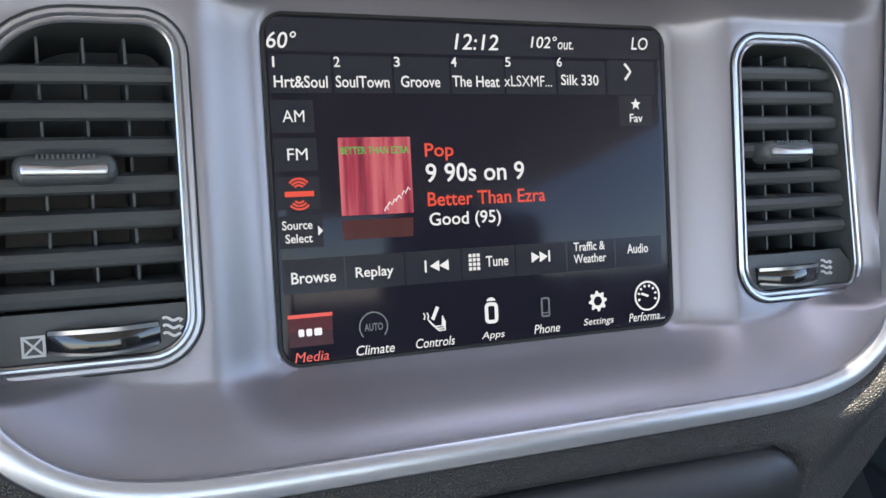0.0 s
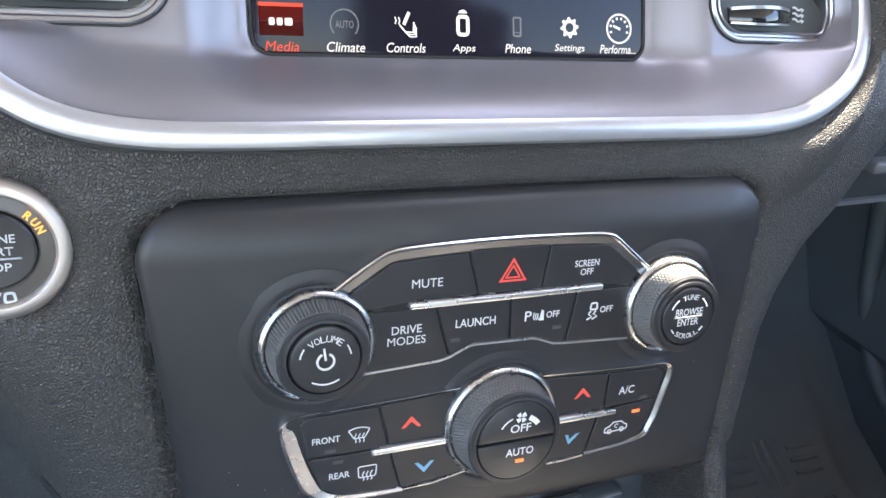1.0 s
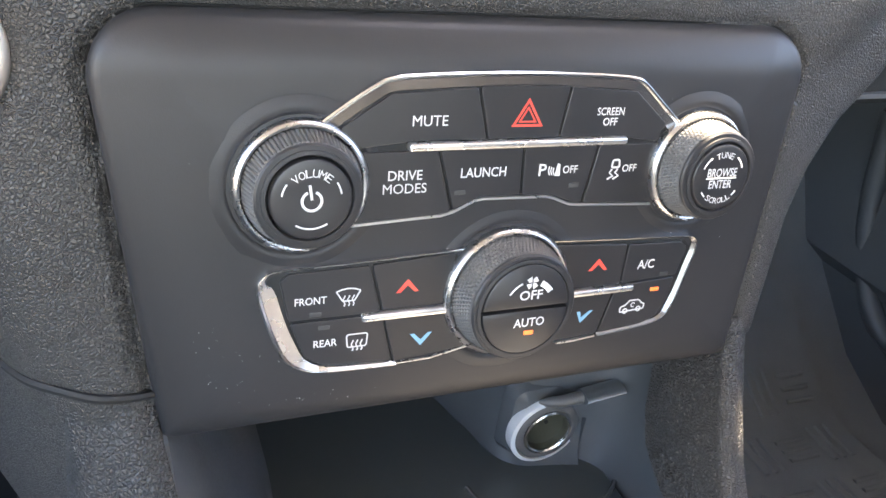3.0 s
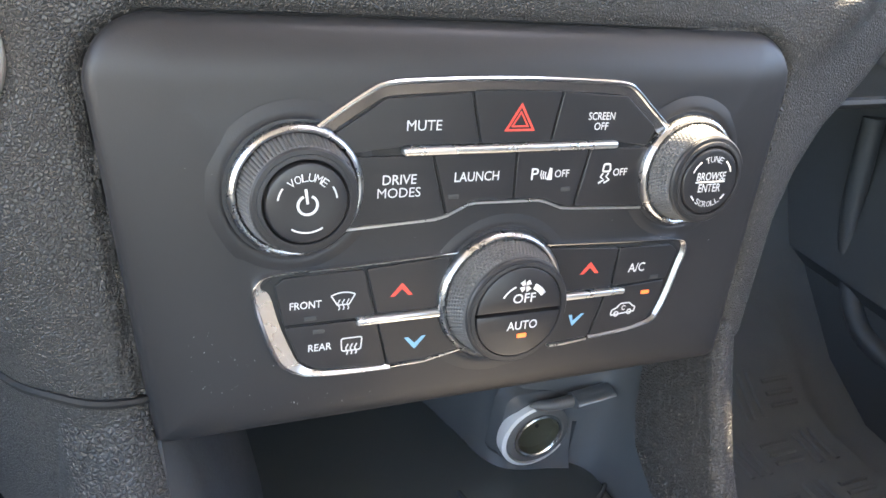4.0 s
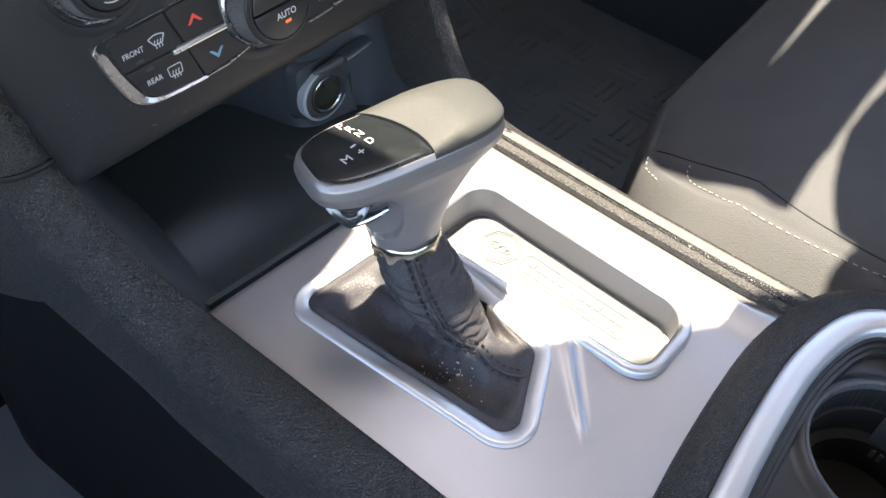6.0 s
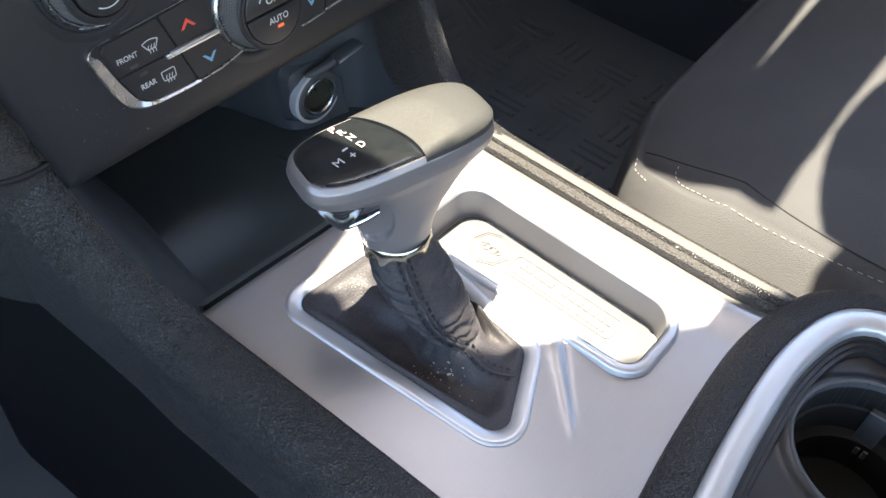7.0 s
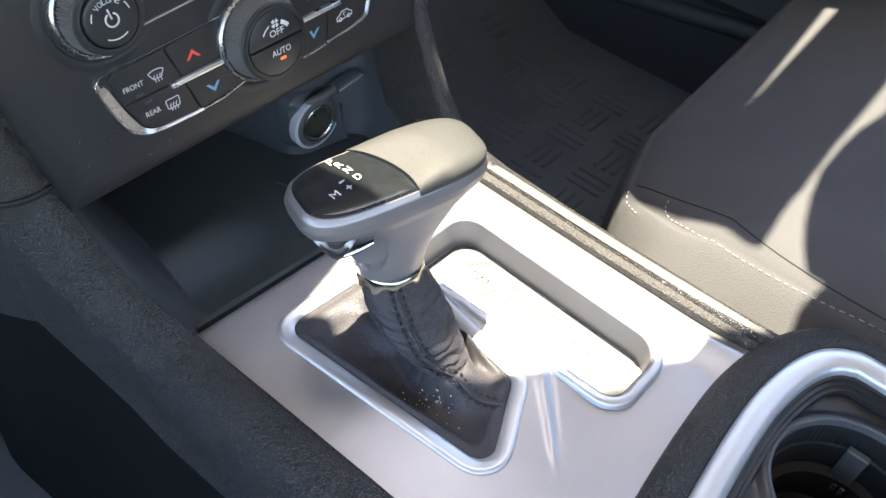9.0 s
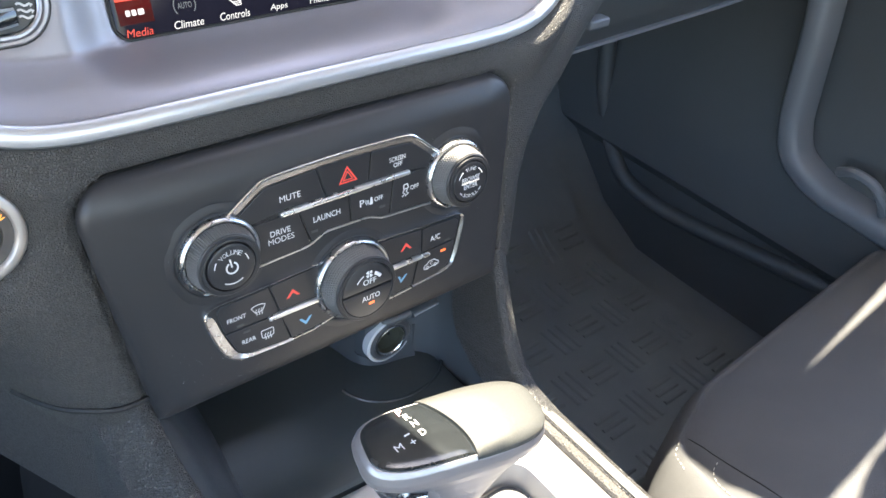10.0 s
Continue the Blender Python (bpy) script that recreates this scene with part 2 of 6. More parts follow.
def loft(bm, rings, cap0=False, cap1=True, closed=True):
    rows = [[bm.verts.new(p) for p in r] for r in rings]
    n = len(rows[0])
    for a, b in zip(rows, rows[1:]):
        for i in range(n if closed else n - 1):
            j = (i + 1) % n
            bm.faces.new((a[i], a[j], b[j], b[i]))
    if cap0:
        bm.faces.new(rows[0])
    if cap1:
        bm.faces.new(rows[-1])
    return rows


def area2(poly):
    return sum(a[0] * b[1] - b[0] * a[1] for a, b in zip(poly, poly[1:] + poly[:1]))


def rpoly(pts, r=2.0, n=4):
    """A polygon with rounded corners, counter-clockwise."""
    pts = [Vector((p[0], p[1])) for p in pts]
    if area2([tuple(p) for p in pts]) < 0:
        pts.reverse()
        if isinstance(r, (list, tuple)):
            r = list(r)[::-1]
    out = []
    k = len(pts)
    for i in range(k):
        a, b, c = pts[i - 1], pts[i], pts[(i + 1) % k]
        d1, d2 = (a - b).normalized(), (c - b).normalized()
        ang = d1.angle(d2)
        rr = r[i] if isinstance(r, (list, tuple)) else r
        t = min(rr / math.tan(ang / 2), 0.45 * (a - b).length, 0.45 * (c - b).length)
        p1, p2 = b + d1 * t, b + d2 * t
        bis = d1 + d2
        if bis.length < 1e-6:
            out.append(tuple(b))
            continue
        mid = b + bis.normalized() * (t / math.cos(ang / 2))
        r1, r2 = p1 - mid, p2 - mid
        for q in range(n + 1):
            s = q / n
            v = r1.lerp(r2, 0.5 + 0.5 * math.tan((s - 0.5) * r1.angle(r2)) / math.tan(0.5 * r1.angle(r2)))
            out.append(tuple(mid + v.normalized() * r1.length))
    return out


def inset(poly, d):
    out = []
    k = len(poly)
    for i in range(k):
        a, b, c = Vector(poly[i - 1]), Vector(poly[i]), Vector(poly[(i + 1) % k])
        e1, e2 = b - a, c - b
        if e1.length < 1e-9 or e2.length < 1e-9:
            e1 = e2 = c - a
        e1.normalize(), e2.normalize()
        n1, n2 = Vector((-e1.y, e1.x)), Vector((-e2.y, e2.x))
        out.append(tuple(b + (n1 + n2) * (d / max(0.35, 1 + n1.dot(n2)))))
    return out


def slab(bm, F, poly, h0, h1, bev=0.4):
    rings = [[F(*p, h0) for p in poly], [F(*p, h1 - bev) for p in poly],
             [F(*p, h1 - 0.3 * bev) for p in inset(poly, 0.35 * bev)], [F(*p, h1) for p in inset(poly, bev)]]
    loft(bm, rings)
    return bm


def band(bm, F, poly, prof):
    """A closed band round poly; prof: rows of (inset, height)."""
    loft(bm, [[F(*p, h) for p in inset(poly, d)] for d, h in prof], cap1=False)
    return bm


def offset_line(pts, d):
    out = []
    for i, p in enumerate(pts):
        a, b = Vector(pts[max(0, i - 1)]), Vector(pts[min(len(pts) - 1, i + 1)])
        t = (b - a).normalized()
        out.append(tuple(Vector(p) + Vector((-t.y, t.x)) * d))
    return out


def strip(bm, F, pts, prof):
    rows = [[F(*p, h) for p in offset_line(pts, d)] for d, h in prof]
    made = loft(bm, rows, cap1=False, closed=False)
    for e in (0, -1):
        ends = [r[e] for r in made]
        if len(ends) > 2:
            bm.faces.new(ends)
    return bm


def smooth_line(pts, per=6):
    pts = [Vector(p) for p in pts]
    out = []
    for i in range(len(pts) - 1):
        p0, p1, p2, p3 = pts[max(0, i - 1)], pts[i], pts[i + 1], pts[min(len(pts) - 1, i + 2)]
        for k in range(per):
            t = k / per
            out.append(0.5 * ((2 * p1) + (p2 - p0) * t + (2 * p0 - 5 * p1 + 4 * p2 - p3) * t * t + (3 * p1 - p0 - 3 * p2 + p3) * t ** 3))
    out.append(pts[-1])
    return out


def lathe(bm, F, cu, cv, prof, n=48, cap=True, knurl=None):
    rings = []
    for k, (r, h) in enumerate(prof):
        ring = []
        for i in range(n):
            a = 2 * math.pi * i / n
            rr = r + (knurl(k, i) if knurl else 0)
            ring.append(F(cu + rr * math.cos(a), cv + rr * math.sin(a), h))
        rings.append(ring)
    loft(bm, rings, cap1=cap)
    return bm


def tube(bm, pts, r, n=8):
    pts = [Vector(p) for p in pts]
    rings = []
    for i, p in enumerate(pts):
        t = (pts[min(i + 1, len(pts) - 1)] - pts[max(i - 1, 0)]).normalized()
        side = t.cross(Vector((0.3, 0.2, 1))).normalized()
        up = side.cross(t)
        rr = r[i] if isinstance(r, (list, tuple)) else r
        rings.append([p + (side * math.cos(2 * math.pi * k / n) + up * math.sin(2 * math.pi * k / n)) * rr for k in range(n)])
    loft(bm, rings, True, True)
    return bm


def box(bm, a, b, bev=0.0):
    m = Matrix.Translation([(p + q) / 2 for p, q in zip(a, b)]) @ Matrix.Diagonal([abs(q - p) for p, q in zip(a, b)] + [1])
    made = bmesh.ops.create_cube(bm, size=1, matrix=m)
    if bev:
        edges = {e for v in made["verts"] for e in v.link_edges}
        bmesh.ops.bevel(bm, geom=list(edges), offset=bev, segments=3, affect="EDGES", profile=0.5)
    return bm


def stroke(bm, F, pts, w, h0, h1, closed=False):
    """A raised line of the width w along pts."""
    if closed:
        pts = [tuple(p) for p in pts]
        if area2(pts) < 0:
            pts.reverse()
        band(bm, F, pts, [(-w / 2, h0), (-w / 2, h1), (w / 2, h1), (w / 2, h0)])
    else:
        strip(bm, F, pts, [(w / 2, h0), (w / 2, h1), (-w / 2, h1), (-w / 2, h0)])
    return bm


def disc_pts(cu, cv, r, n=24, a0=0.0, a1=360.0):
    full = abs(a1 - a0) >= 360
    return [(cu + r * math.cos(radians(a0 + (a1 - a0) * i / (n if full else n - 1))),
             cv + r * math.sin(radians(a0 + (a1 - a0) * i / (n if full else n - 1)))) for i in range(n)]


def poly_flat(bm, F, poly, h0, h1):
    if area2([tuple(p) for p in poly]) < 0:
        poly = list(poly)[::-1]
    loft(bm, [[F(*p, h0) for p in poly], [F(*p, h1) for p in poly]])
    return bm


def text_mesh(body, bold=0.0, shear=0.0):
    cu = bpy.data.curves.new("t", "FONT")
    cu.body = body
    cu.offset = 0.0 if "M" in body else bold
    cu.shear = shear
    cu.resolution_u = 3
    cu.fill_mode = "FRONT"
    ob = bpy.data.objects.new("t", cu)
    scene.collection.objects.link(ob)
    me = bpy.data.meshes.new_from_object(ob.evaluated_get(bpy.context.evaluated_depsgraph_get()))
    bpy.data.objects.remove(ob)
    bpy.data.curves.remove(cu)
    return me


def write(bm, F, body, u, v, w, hgt, h=0.15, bold=0.012, shear=0.0, turn=0.0):
    """Letters that fill the box w by hgt about (u, v)."""
    me = text_mesh(body, bold, shear)
    co = [vv.co.copy() for vv in me.vertices]
    x0, x1 = min(c.x for c in co), max(c.x for c in co)
    y0, y1 = min(c.y for c in co), max(c.y for c in co)
    sx = w / (x1 - x0) if w else hgt / (y1 - y0)
    sy = hgt / (y1 - y0)
    ca, sa = math.cos(radians(turn)), math.sin(radians(turn))
    made = []
    for c in co:
        a, b = (c.x - (x0 + x1) / 2) * sx, (c.y - (y0 + y1) / 2) * sy
        made.append(bm.verts.new(F(u + a * ca - b * sa, v + a * sa + b * ca, h)))
    for p in me.polygons:
        try:
            bm.faces.new([made[i] for i in p.vertices])
        except ValueError:
            pass
    bpy.data.meshes.remove(me)
    return bm


def arc_write(bm, F, body, cu, cv, r, mid, step, size, h, low=False, bold=0.02):
    """Letters along an arc about (cu, cv); mid: the angle of its middle."""
    k = len(body)
    for i, ch in enumerate(body):
        off = (i - (k - 1) / 2) * step
        a = mid - off if not low else mid + off
        rad = radians(a)
        write(bm, F, ch, cu + r * math.cos(rad), cv + r * math.sin(rad), size * (0.35 if ch == "I" else 0.8), size, h, bold,
              turn=(a - 90) if not low else (a + 90))
    return bm


def sstep(a, b, x):
    t = max(0.0, min(1.0, (x - a) / (b - a)))
    return t * t * (3 - 2 * t)


def rr_dist(u, v, u0, u1, v0, v1, r):
    """Distance inside (+) a rounded rectangle."""
    cx, cy, hx, hy = (u0 + u1) / 2, (v0 + v1) / 2, (u1 - u0) / 2 - r, (v1 - v0) / 2 - r
    qx, qy = abs(u - cx) - hx, abs(v - cy) - hy
    return r - (math.hypot(max(qx, 0), max(qy, 0)) + min(max(qx, qy), 0))


def field(bm, F, us, vs, height, keep=None):
    rows = [[bm.verts.new(F(u, v, height(u, v))) for u in us] for v in vs]
    for j in range(len(vs) - 1):
        for i in range(len(us) - 1):
            if keep and not keep((us[i] + us[i + 1]) / 2, (vs[j] + vs[j + 1]) / 2):
                continue
            bm.faces.new((rows[j][i], rows[j][i + 1], rows[j + 1][i + 1], rows[j + 1][i]))
    loose = [x for x in bm.verts if not x.link_faces]
    bmesh.ops.delete(bm, geom=loose, context="VERTS")
    return bm


def steps(a, b, d):
    n = max(1, round((b - a) / d))
    return [a + (b - a) * i / n for i in range(n + 1)]


# ---- dashboard bezel round the screen and vents ----
TRIM_UP = [(0, -17.6), (60, -17.6), (105, -17.4), (130, -16), (150, -11.9), (165, -4.4), (178, 7.5), (187, 23), (194, 46), (199, 82), (203, 130), (205, 172)]
TRIM = [tuple(p) for p in smooth_line([(-u, v) for u, v in TRIM_UP[:0:-1]] + TRIM_UP, 4)]
TRIM_H = [38 - 14 * sstep(-5, 60, v) for _, v in TRIM]
TRIM_NP = np.array(TRIM)
SEG_A, SEG_D = TRIM_NP[:-1], TRIM_NP[1:] - TRIM_NP[:-1]


def vent_poly(side):
    p = [(116, 139.5), (178, 139.5), (185.5, 34), (182, 23), (116, 23)]
    r = [13, 30, 14, 18, 16]
    if side < 0:
        p = [(-a, b) for a, b in p]
    return rpoly(p, r, 8)


VENT_HOLE = inset(vent_poly(1), 1.0)


def hole(u, v):
    """Whether (u, v) lies in the vent's opening."""
    hit = False
    for (x1, y1), (x2, y2) in zip(VENT_HOLE, VENT_HOLE[1:] + VENT_HOLE[:1]):
        if (y1 > v) != (y2 > v) and u < (x2 - x1) * (v - y1) / (y2 - y1) + x1:
            hit = not hit
    return hit


def bezel_height(u, v):
    ds = -rr_dist(u, v, -86.5, 88.5, 14, 145, 8)
    base = 2.2 * sstep(0.3, 2.2, ds) + 13 * sstep(2, 27, ds) + 13 * sstep(146, 163, v)
    rel = np.array((u, v)) - SEG_A
    t = np.clip((rel * SEG_D).sum(1) / (SEG_D * SEG_D).sum(1), 0, 1)
    d = float(np.min(np.linalg.norm(rel - SEG_D * t[:, None], axis=1)))
    side = sstep(10, 70, v)
    crest = 37.5 - 18 * side
    g = max(0.0, 1 - min(1.0, d / (31 - 6 * side)) ** 1.7) ** 1.35
    h = base + (crest - base) * g
    au = abs(u)
    vi = rr_dist(au, v, 116, 178 + 7.5 * max(0, min(1, (139 - v) / 105)), 23, 139.5, 15)
    if vi > 1.2 and hole(au, v):
        h = -32
    elif vi > -6:
        h = h + (14.5 - h) * sstep(-6, 0, vi) if h > 14.5 or vi > 0 else h
    return h


def trim_limit(u, v):
    k = int(np.argmin(np.abs(TRIM_NP[:, 0] - u)))
    return abs(u) < 203 and v > TRIM[k][1]


dash = empty("dashboard_bezel", S(0, -18, 38), "satin lavender-silver dashboard bezel with bright lower trim", "bezel")
bm = bmesh.new()
field(bm, S, steps(-205, 205, 1.7), steps(-20, 172, 1.7), bezel_height, trim_limit)
part("bezel", bm, M_BEZEL, dash, sharp=50)
bm = bmesh.new()
TP = [(5.0, -3), (5.0, 1.2), (3.6, 2.4), (0, 2.9), (-3.6, 1.6), (-4.6, -0.5), (-4.8, -6)]
rows = []
for d, h in TP:
    line = offset_line(TRIM, d)
    rows.append([S(p[0], p[1], th + h) for p, th in zip(line, TRIM_H)])
loft(bm, rows, cap1=False, closed=False)
part("trim_strip", bm, M_TRIM, dash, "bright silver curved trim strip")
bm = bmesh.new()
rows = []
for d, h in [(-4.4, -1.2), (-5.6, -1.0), (-5.8, -6)]:
    line = offset_line(TRIM, d)
    rows.append([S(p[0], p[1], th + h) for p, th in zip(line, TRIM_H)])
loft(bm, rows, cap1=False, closed=False)
part("shadow_gap", bm, M_GAP, dash, "dark seam under the trim")
# brow over the screen
bm = bmesh.new()
rows = []
for v, h in [(171, 25), (176, 30), (186, 28), (200, 5), (215, -60), (230, -200)]:
    rows.append([S(u, v, h) for u in steps(-320, 320, 20)])
loft(bm, rows, cap1=False, closed=False)
thing("dashboard_brow", bm, M_LEATHER, "dark padded brow above the screen bezel", "dashboard", kind="structure")


# ---- air vents ----
V = Plane(*S(0, 0, 15), 20.3)


def air_vent(side):
    e = empty("air_vent", S(side * 150, 23, 15), "black louvred air vent in a chrome frame", "air vent", "dashboard air vents")
    outline = vent_poly(side)
    bm = bmesh.new()
    band(bm, V, outline, [(-1.7, -2), (-1.6, 0.5), (-1.0, 1.2), (0.2, 1.1), (0.8, 0.4), (1.0, -1.2), (2.1, -1.2), (2.3, 0.2), (2.8, 0.6), (3.3, 0.2), (3.6, -9)])
    part("frame", bm, M_VENTRIM, e, "bright chrome frame")
    bm = bmesh.new()
    band(bm, V, outline, [(-2.4, -4), (-2.4, 0.3), (-1.5, 0.3), (-1.5, -4)])
    part("seal", bm, M_GAP, e)
    bm = bmesh.new()
    inner = inset(outline, 3.4)
    loft(bm, [[V(*p, 0) for p in inner], [V(*p, -40) for p in inset(outline, 5)]])
    part("housing", bm, M_VENT, e)
    # lower plate with the thumb wheel
    bm = bmesh.new()
    low = [p for p in inset(outline, 3.6)]
    low = [(u, min(v, 42.5)) for u, v in low]
    rows = [[V(u, v, -1.5 - 0.12 * max(0, v - 30)) for u, v in low], [V(u, v, -9) for u, v in low]]
    seen, keep_i = set(), []
    for i, p in enumerate(low):
        k = (round(p[0], 2), round(p[1], 2))
        if k not in seen and (p[1] < 42.4 or i == min(j for j, q in enumerate(low) if q[1] >= 42.4) or i == max(j for j, q in enumerate(low) if q[1] >= 42.4)):
            seen.add(k), keep_i.append(i)
    flat = [low[i] for i in keep_i]
    loft(bm, [[V(u, v, -9) for u, v in flat], [V(u, v, -1.5 - 0.12 * max(0, v - 30)) for u, v in flat]])
    part("lower_plate", bm, M_VENT, e)
    # louvres
    rungs = (124.4, 113.5, 102, 89.8, 77.5, 65.5, 54) if side > 0 else (120.3, 108.3, 96.2, 84, 72, 59.6, 47.2)
    for k, v in enumerate(rungs):
        right = 178 + 7.5 * (139 - v) / 105 - 4.5
        if k == 0:
            right -= 1.5
        bm = bmesh.new()
        prof = [(-3.4, -4.6), (-2.6, -3.0), (-0.4, -2.0), (2.2, -3.0), (3.6, -6), (4.6, -17), (3.6, -17), (0.6, -9), (-2.6, -6.4)]
        ring0 = [V(side * 119.5, v + a, b) for a, b in prof]
        ring1 = [V(side * (119.5 + right) / 2, v + a, b + 0.7) for a, b in prof]
        ring2 = [V(side * right, v + a, b) for a, b in prof]
        loft(bm, [ring0, ring1, ring2], True, True)
        part("louvre", bm, M_VENT, e)
    for u in ((138, 152, 166) if side > 0 else (134, 147, 161)):
        bm = bmesh.new()
        skew = 2.0 if side > 0 else -2.0
        rows = []
        for v in (44, 90, 133):
            rows.append([V(side * u + a + skew * 0, v, b) for a, b in ((-0.45, -8), (0.45, -8), (0.4 + skew, -34), (-0.4 + skew, -34))])
        loft(bm, rows, True, True)
        part("vane", bm, M_VENT, e)
    # slider
    cu = 141 if side > 0 else -154
    bm = bmesh.new()
    wd = 14 if side > 0 else 15.5
    body = rpoly([(cu - wd, 83.6), (cu + wd, 83.6), (cu + wd, 93.4), (cu - wd, 93.4)], 4.2, 5)
    loft(bm, [[V(*p, -4) for p in body], [V(*p, 3) for p in body], [V(*p, 5) for p in inset(body, 1.0)], [V(*p, 5.8) for p in inset(body, 2.6)]])
    tab = part("slider", bm, M_VENT, e)
    bm = bmesh.new()
    cut = rpoly([(cu + 2.6 - wd, 86.6), (cu + wd - 2.6, 86.2), (cu + wd - 2.6, 90.0), (cu, 89.4), (cu + 2.6 - wd, 90.4)], 1.2, 3)
    slab(bm, V, cut, 5, 7.0, 0.9)
    part("chrome_insert", bm, M_VENTRIM, tab, "chrome insert")
    bm = bmesh.new()
    for i in range(12):
        u = cu - 8.2 + i * 1.5
        box_pts = [(u, 91.8), (u + 0.8, 91.8), (u + 0.8, 93.2), (u, 93.2)]
        poly_flat(bm, V, box_pts, 4, 5.6)
    pieces("grip_rib", bm, M_VENT, tab)
    # thumb wheel
    cu = 143 if side > 0 else -146
    bm = bmesh.new()
    rows = []
    for i in range(13):
        t = i / 12 * 2 - 1
        out = 6.0 * (1 - t * t) - 1.5
        u = cu + t * 17.5
        rows.append([V(u, 29.5 - 1.2 * (1 - t * t), -4), V(u, 29.5 - 1.2 * (1 - t * t), out), V(u, 31 - 0.8 * (1 - t * t), out + 0.9), V(u, 35.5, out + 0.9), V(u, 36.8, out), V(u, 36.8, -4)])
    loft(bm, rows, True, True)
    wheel = part("thumb_wheel", bm, M_PLATE, e)
    for vv, off in ((29.8, -1.2), (36.0, 0.2)):
        bm = bmesh.new()
        rows = []
        for i in range(13):
            t = i / 12 * 2 - 1
            out = 6.0 * (1 - t * t) - 1.0
            u = cu + t * 17.0
            v = vv + off * (1 - t * t)
            w = 0.7 if vv > 33 else 0.45
            rows.append([V(u, v - w, out), V(u, v - w, out + 0.9), V(u, v + w, out + 1.1), V(u, v + w, out)])
        loft(bm, rows, True, True)
        part("chrome_edge", bm, M_VENTRIM, wheel)
    bm = bmesh.new()
    for k in range(3):
        v = 32.5 + k * 2.6
        cu2 = 166 if side > 0 else -124.4
        strip(bm, V, [(cu2 - 3.2 + i * 0.8, v - 0.12 * i + 0.5 * math.sin(i * 1.1)) for i in range(8)], [(0.45, -1.4), (0.45, -0.9), (-0.45, -0.9), (-0.45, -1.4)])
        poly_flat(bm, V, [(cu2 + 2.2, v - 1.9), (cu2 + 3.6, v - 0.8), (cu2 + 2.4, v - 0.1)], -1.4, -0.9)
    pieces("icon", bm, M_GREYPRINT, e, "grey airflow icon")
    if side < 0:
        bm = bmesh.new()
        q = [(-170.5, 29.0), (-164.2, 29.0), (-164.2, 35.2), (-170.5, 35.2)]
        stroke(bm, V, q, 0.8, -1.4, -0.9, True)
        stroke(bm, V, [q[0], q[2]], 0.7, -1.4, -0.9)
        stroke(bm, V, [q[1], q[3]], 0.7, -1.4, -0.9)
        part("icon", bm, M_GREYPRINT, e, "grey closed-vent icon")
    return e


air_vent(1)
air_vent(-1)

# ---- touchscreen ----
scr = empty("touchscreen", S(1, 15, 0), "lit black touchscreen showing a radio menu", "touchscreen")
SP = rpoly([(-85.5, 14.8), (87.8, 14.8), (87.8, 144.6), (-85.5, 144.6)], 7, 8)
part("glass", slab(bmesh.new(), S, SP, -3, 1.0, 0.5), M_GLASS, scr, "glossy black screen glass")
bm = band(bmesh.new(), S, SP, [(-1.6, -2), (-1.5, 1.3), (-0.4, 1.4), (0.1, 0.6), (0.2, -2)])
part("surround", bm, M_GAP, scr, "thin black surround")
UH = 1.13


def ui(body, u, v, w, hgt, m=None, bold=0.011, shear=0.0):
    part("lettering", write(bmesh.new(), S, body, u, v, w, hgt, UH, bold, shear), m or M_UIWHITE, scr, sharp=0)


def tile(u0, v0, u1, v1, m=None):
    poly = [(u0, v0), (u1, v0), (u1, v1), (u0, v1)]
    part("tile", poly_flat(bmesh.new(), S, poly, 0.9, 1.05), m or M_UITILE, scr)


tile(-85, 131.6, 87, 143.8)
for a in range(6):
    tile(-84.6 + 24.0 * a, 116.0, -61.4 + 24.0 * a, 130.2)
tile(59.6, 116.0, 83.6, 130.6)
tile(-85.0, 101.2, -69.0, 113.4)
tile(-84.8, 87.0, -68.6, 99.2)
tile(-84.6, 72.6, -68.3, 84.8)
tile(-84.4, 58.2, -68.0, 70.4)
tile(65.0, 102.5, 82.2, 115.6)
for a in range(7):
    tile(-84.2 + 24.1 * a, 41.0, -60.6 + 24.1 * a, 54.0)
ui("60°", -79.6, 135.6, 11.2, 6.4, bold=0.006, shear=0.18)
ui("12:12", -1.0, 136.8, 19.4, 6.4, bold=0.006, shear=0.18)
ui("102°", 29.6, 137.6, 12.4, 5.0, bold=0.006, shear=0.18)
ui("out.", 39.8, 136.6, 7.4, 3.6, bold=0.004, shear=0.18)
ui("LO", 76.6, 138.2, 8.6, 5.4, bold=0.006, shear=0.18)
for a, ch in enumerate("123456"):
    ui(ch, -83.0 + 23.9 * a, 127.4 + 0.42 * a, 0.8 if a == 0 else 2.5, 3.9)
for body, a, b, v in (("Hrt&Soul", -83.2, -63.0, 120.2), ("SoulTown", -59.9, -38.6, 120.4), ("Groove", -33.9, -17.5, 120.7), ("The Heat", -12.3, 8.5, 121.0), ("xLSXMF...", 10.6, 32.6, 121.4), ("Silk 330", 37.0, 55.2, 122.1)):
    ui(body, (a + b) / 2, v, b - a, 4.5)
bm = bmesh.new()
strip(bm, S, [(68.6, 129.4), (71.4, 126.0), (68.6, 122.4)], [(0.6, 1.0), (0.6, UH), (-0.6, UH), (-0.6, 1.0)])
pieces("icon", bm, M_UIWHITE, scr, "white arrow icon")
ui("AM", -76.7, 107.4, 8.2, 4.4)
ui("FM", -76.0, 93.2, 7.6, 4.4)
bm = bmesh.new()
poly_flat(bm, S, [(-81.6, 77.4), (-70.6, 77.4), (-70.6, 79.4), (-81.6, 79.4)], 1.0, UH)
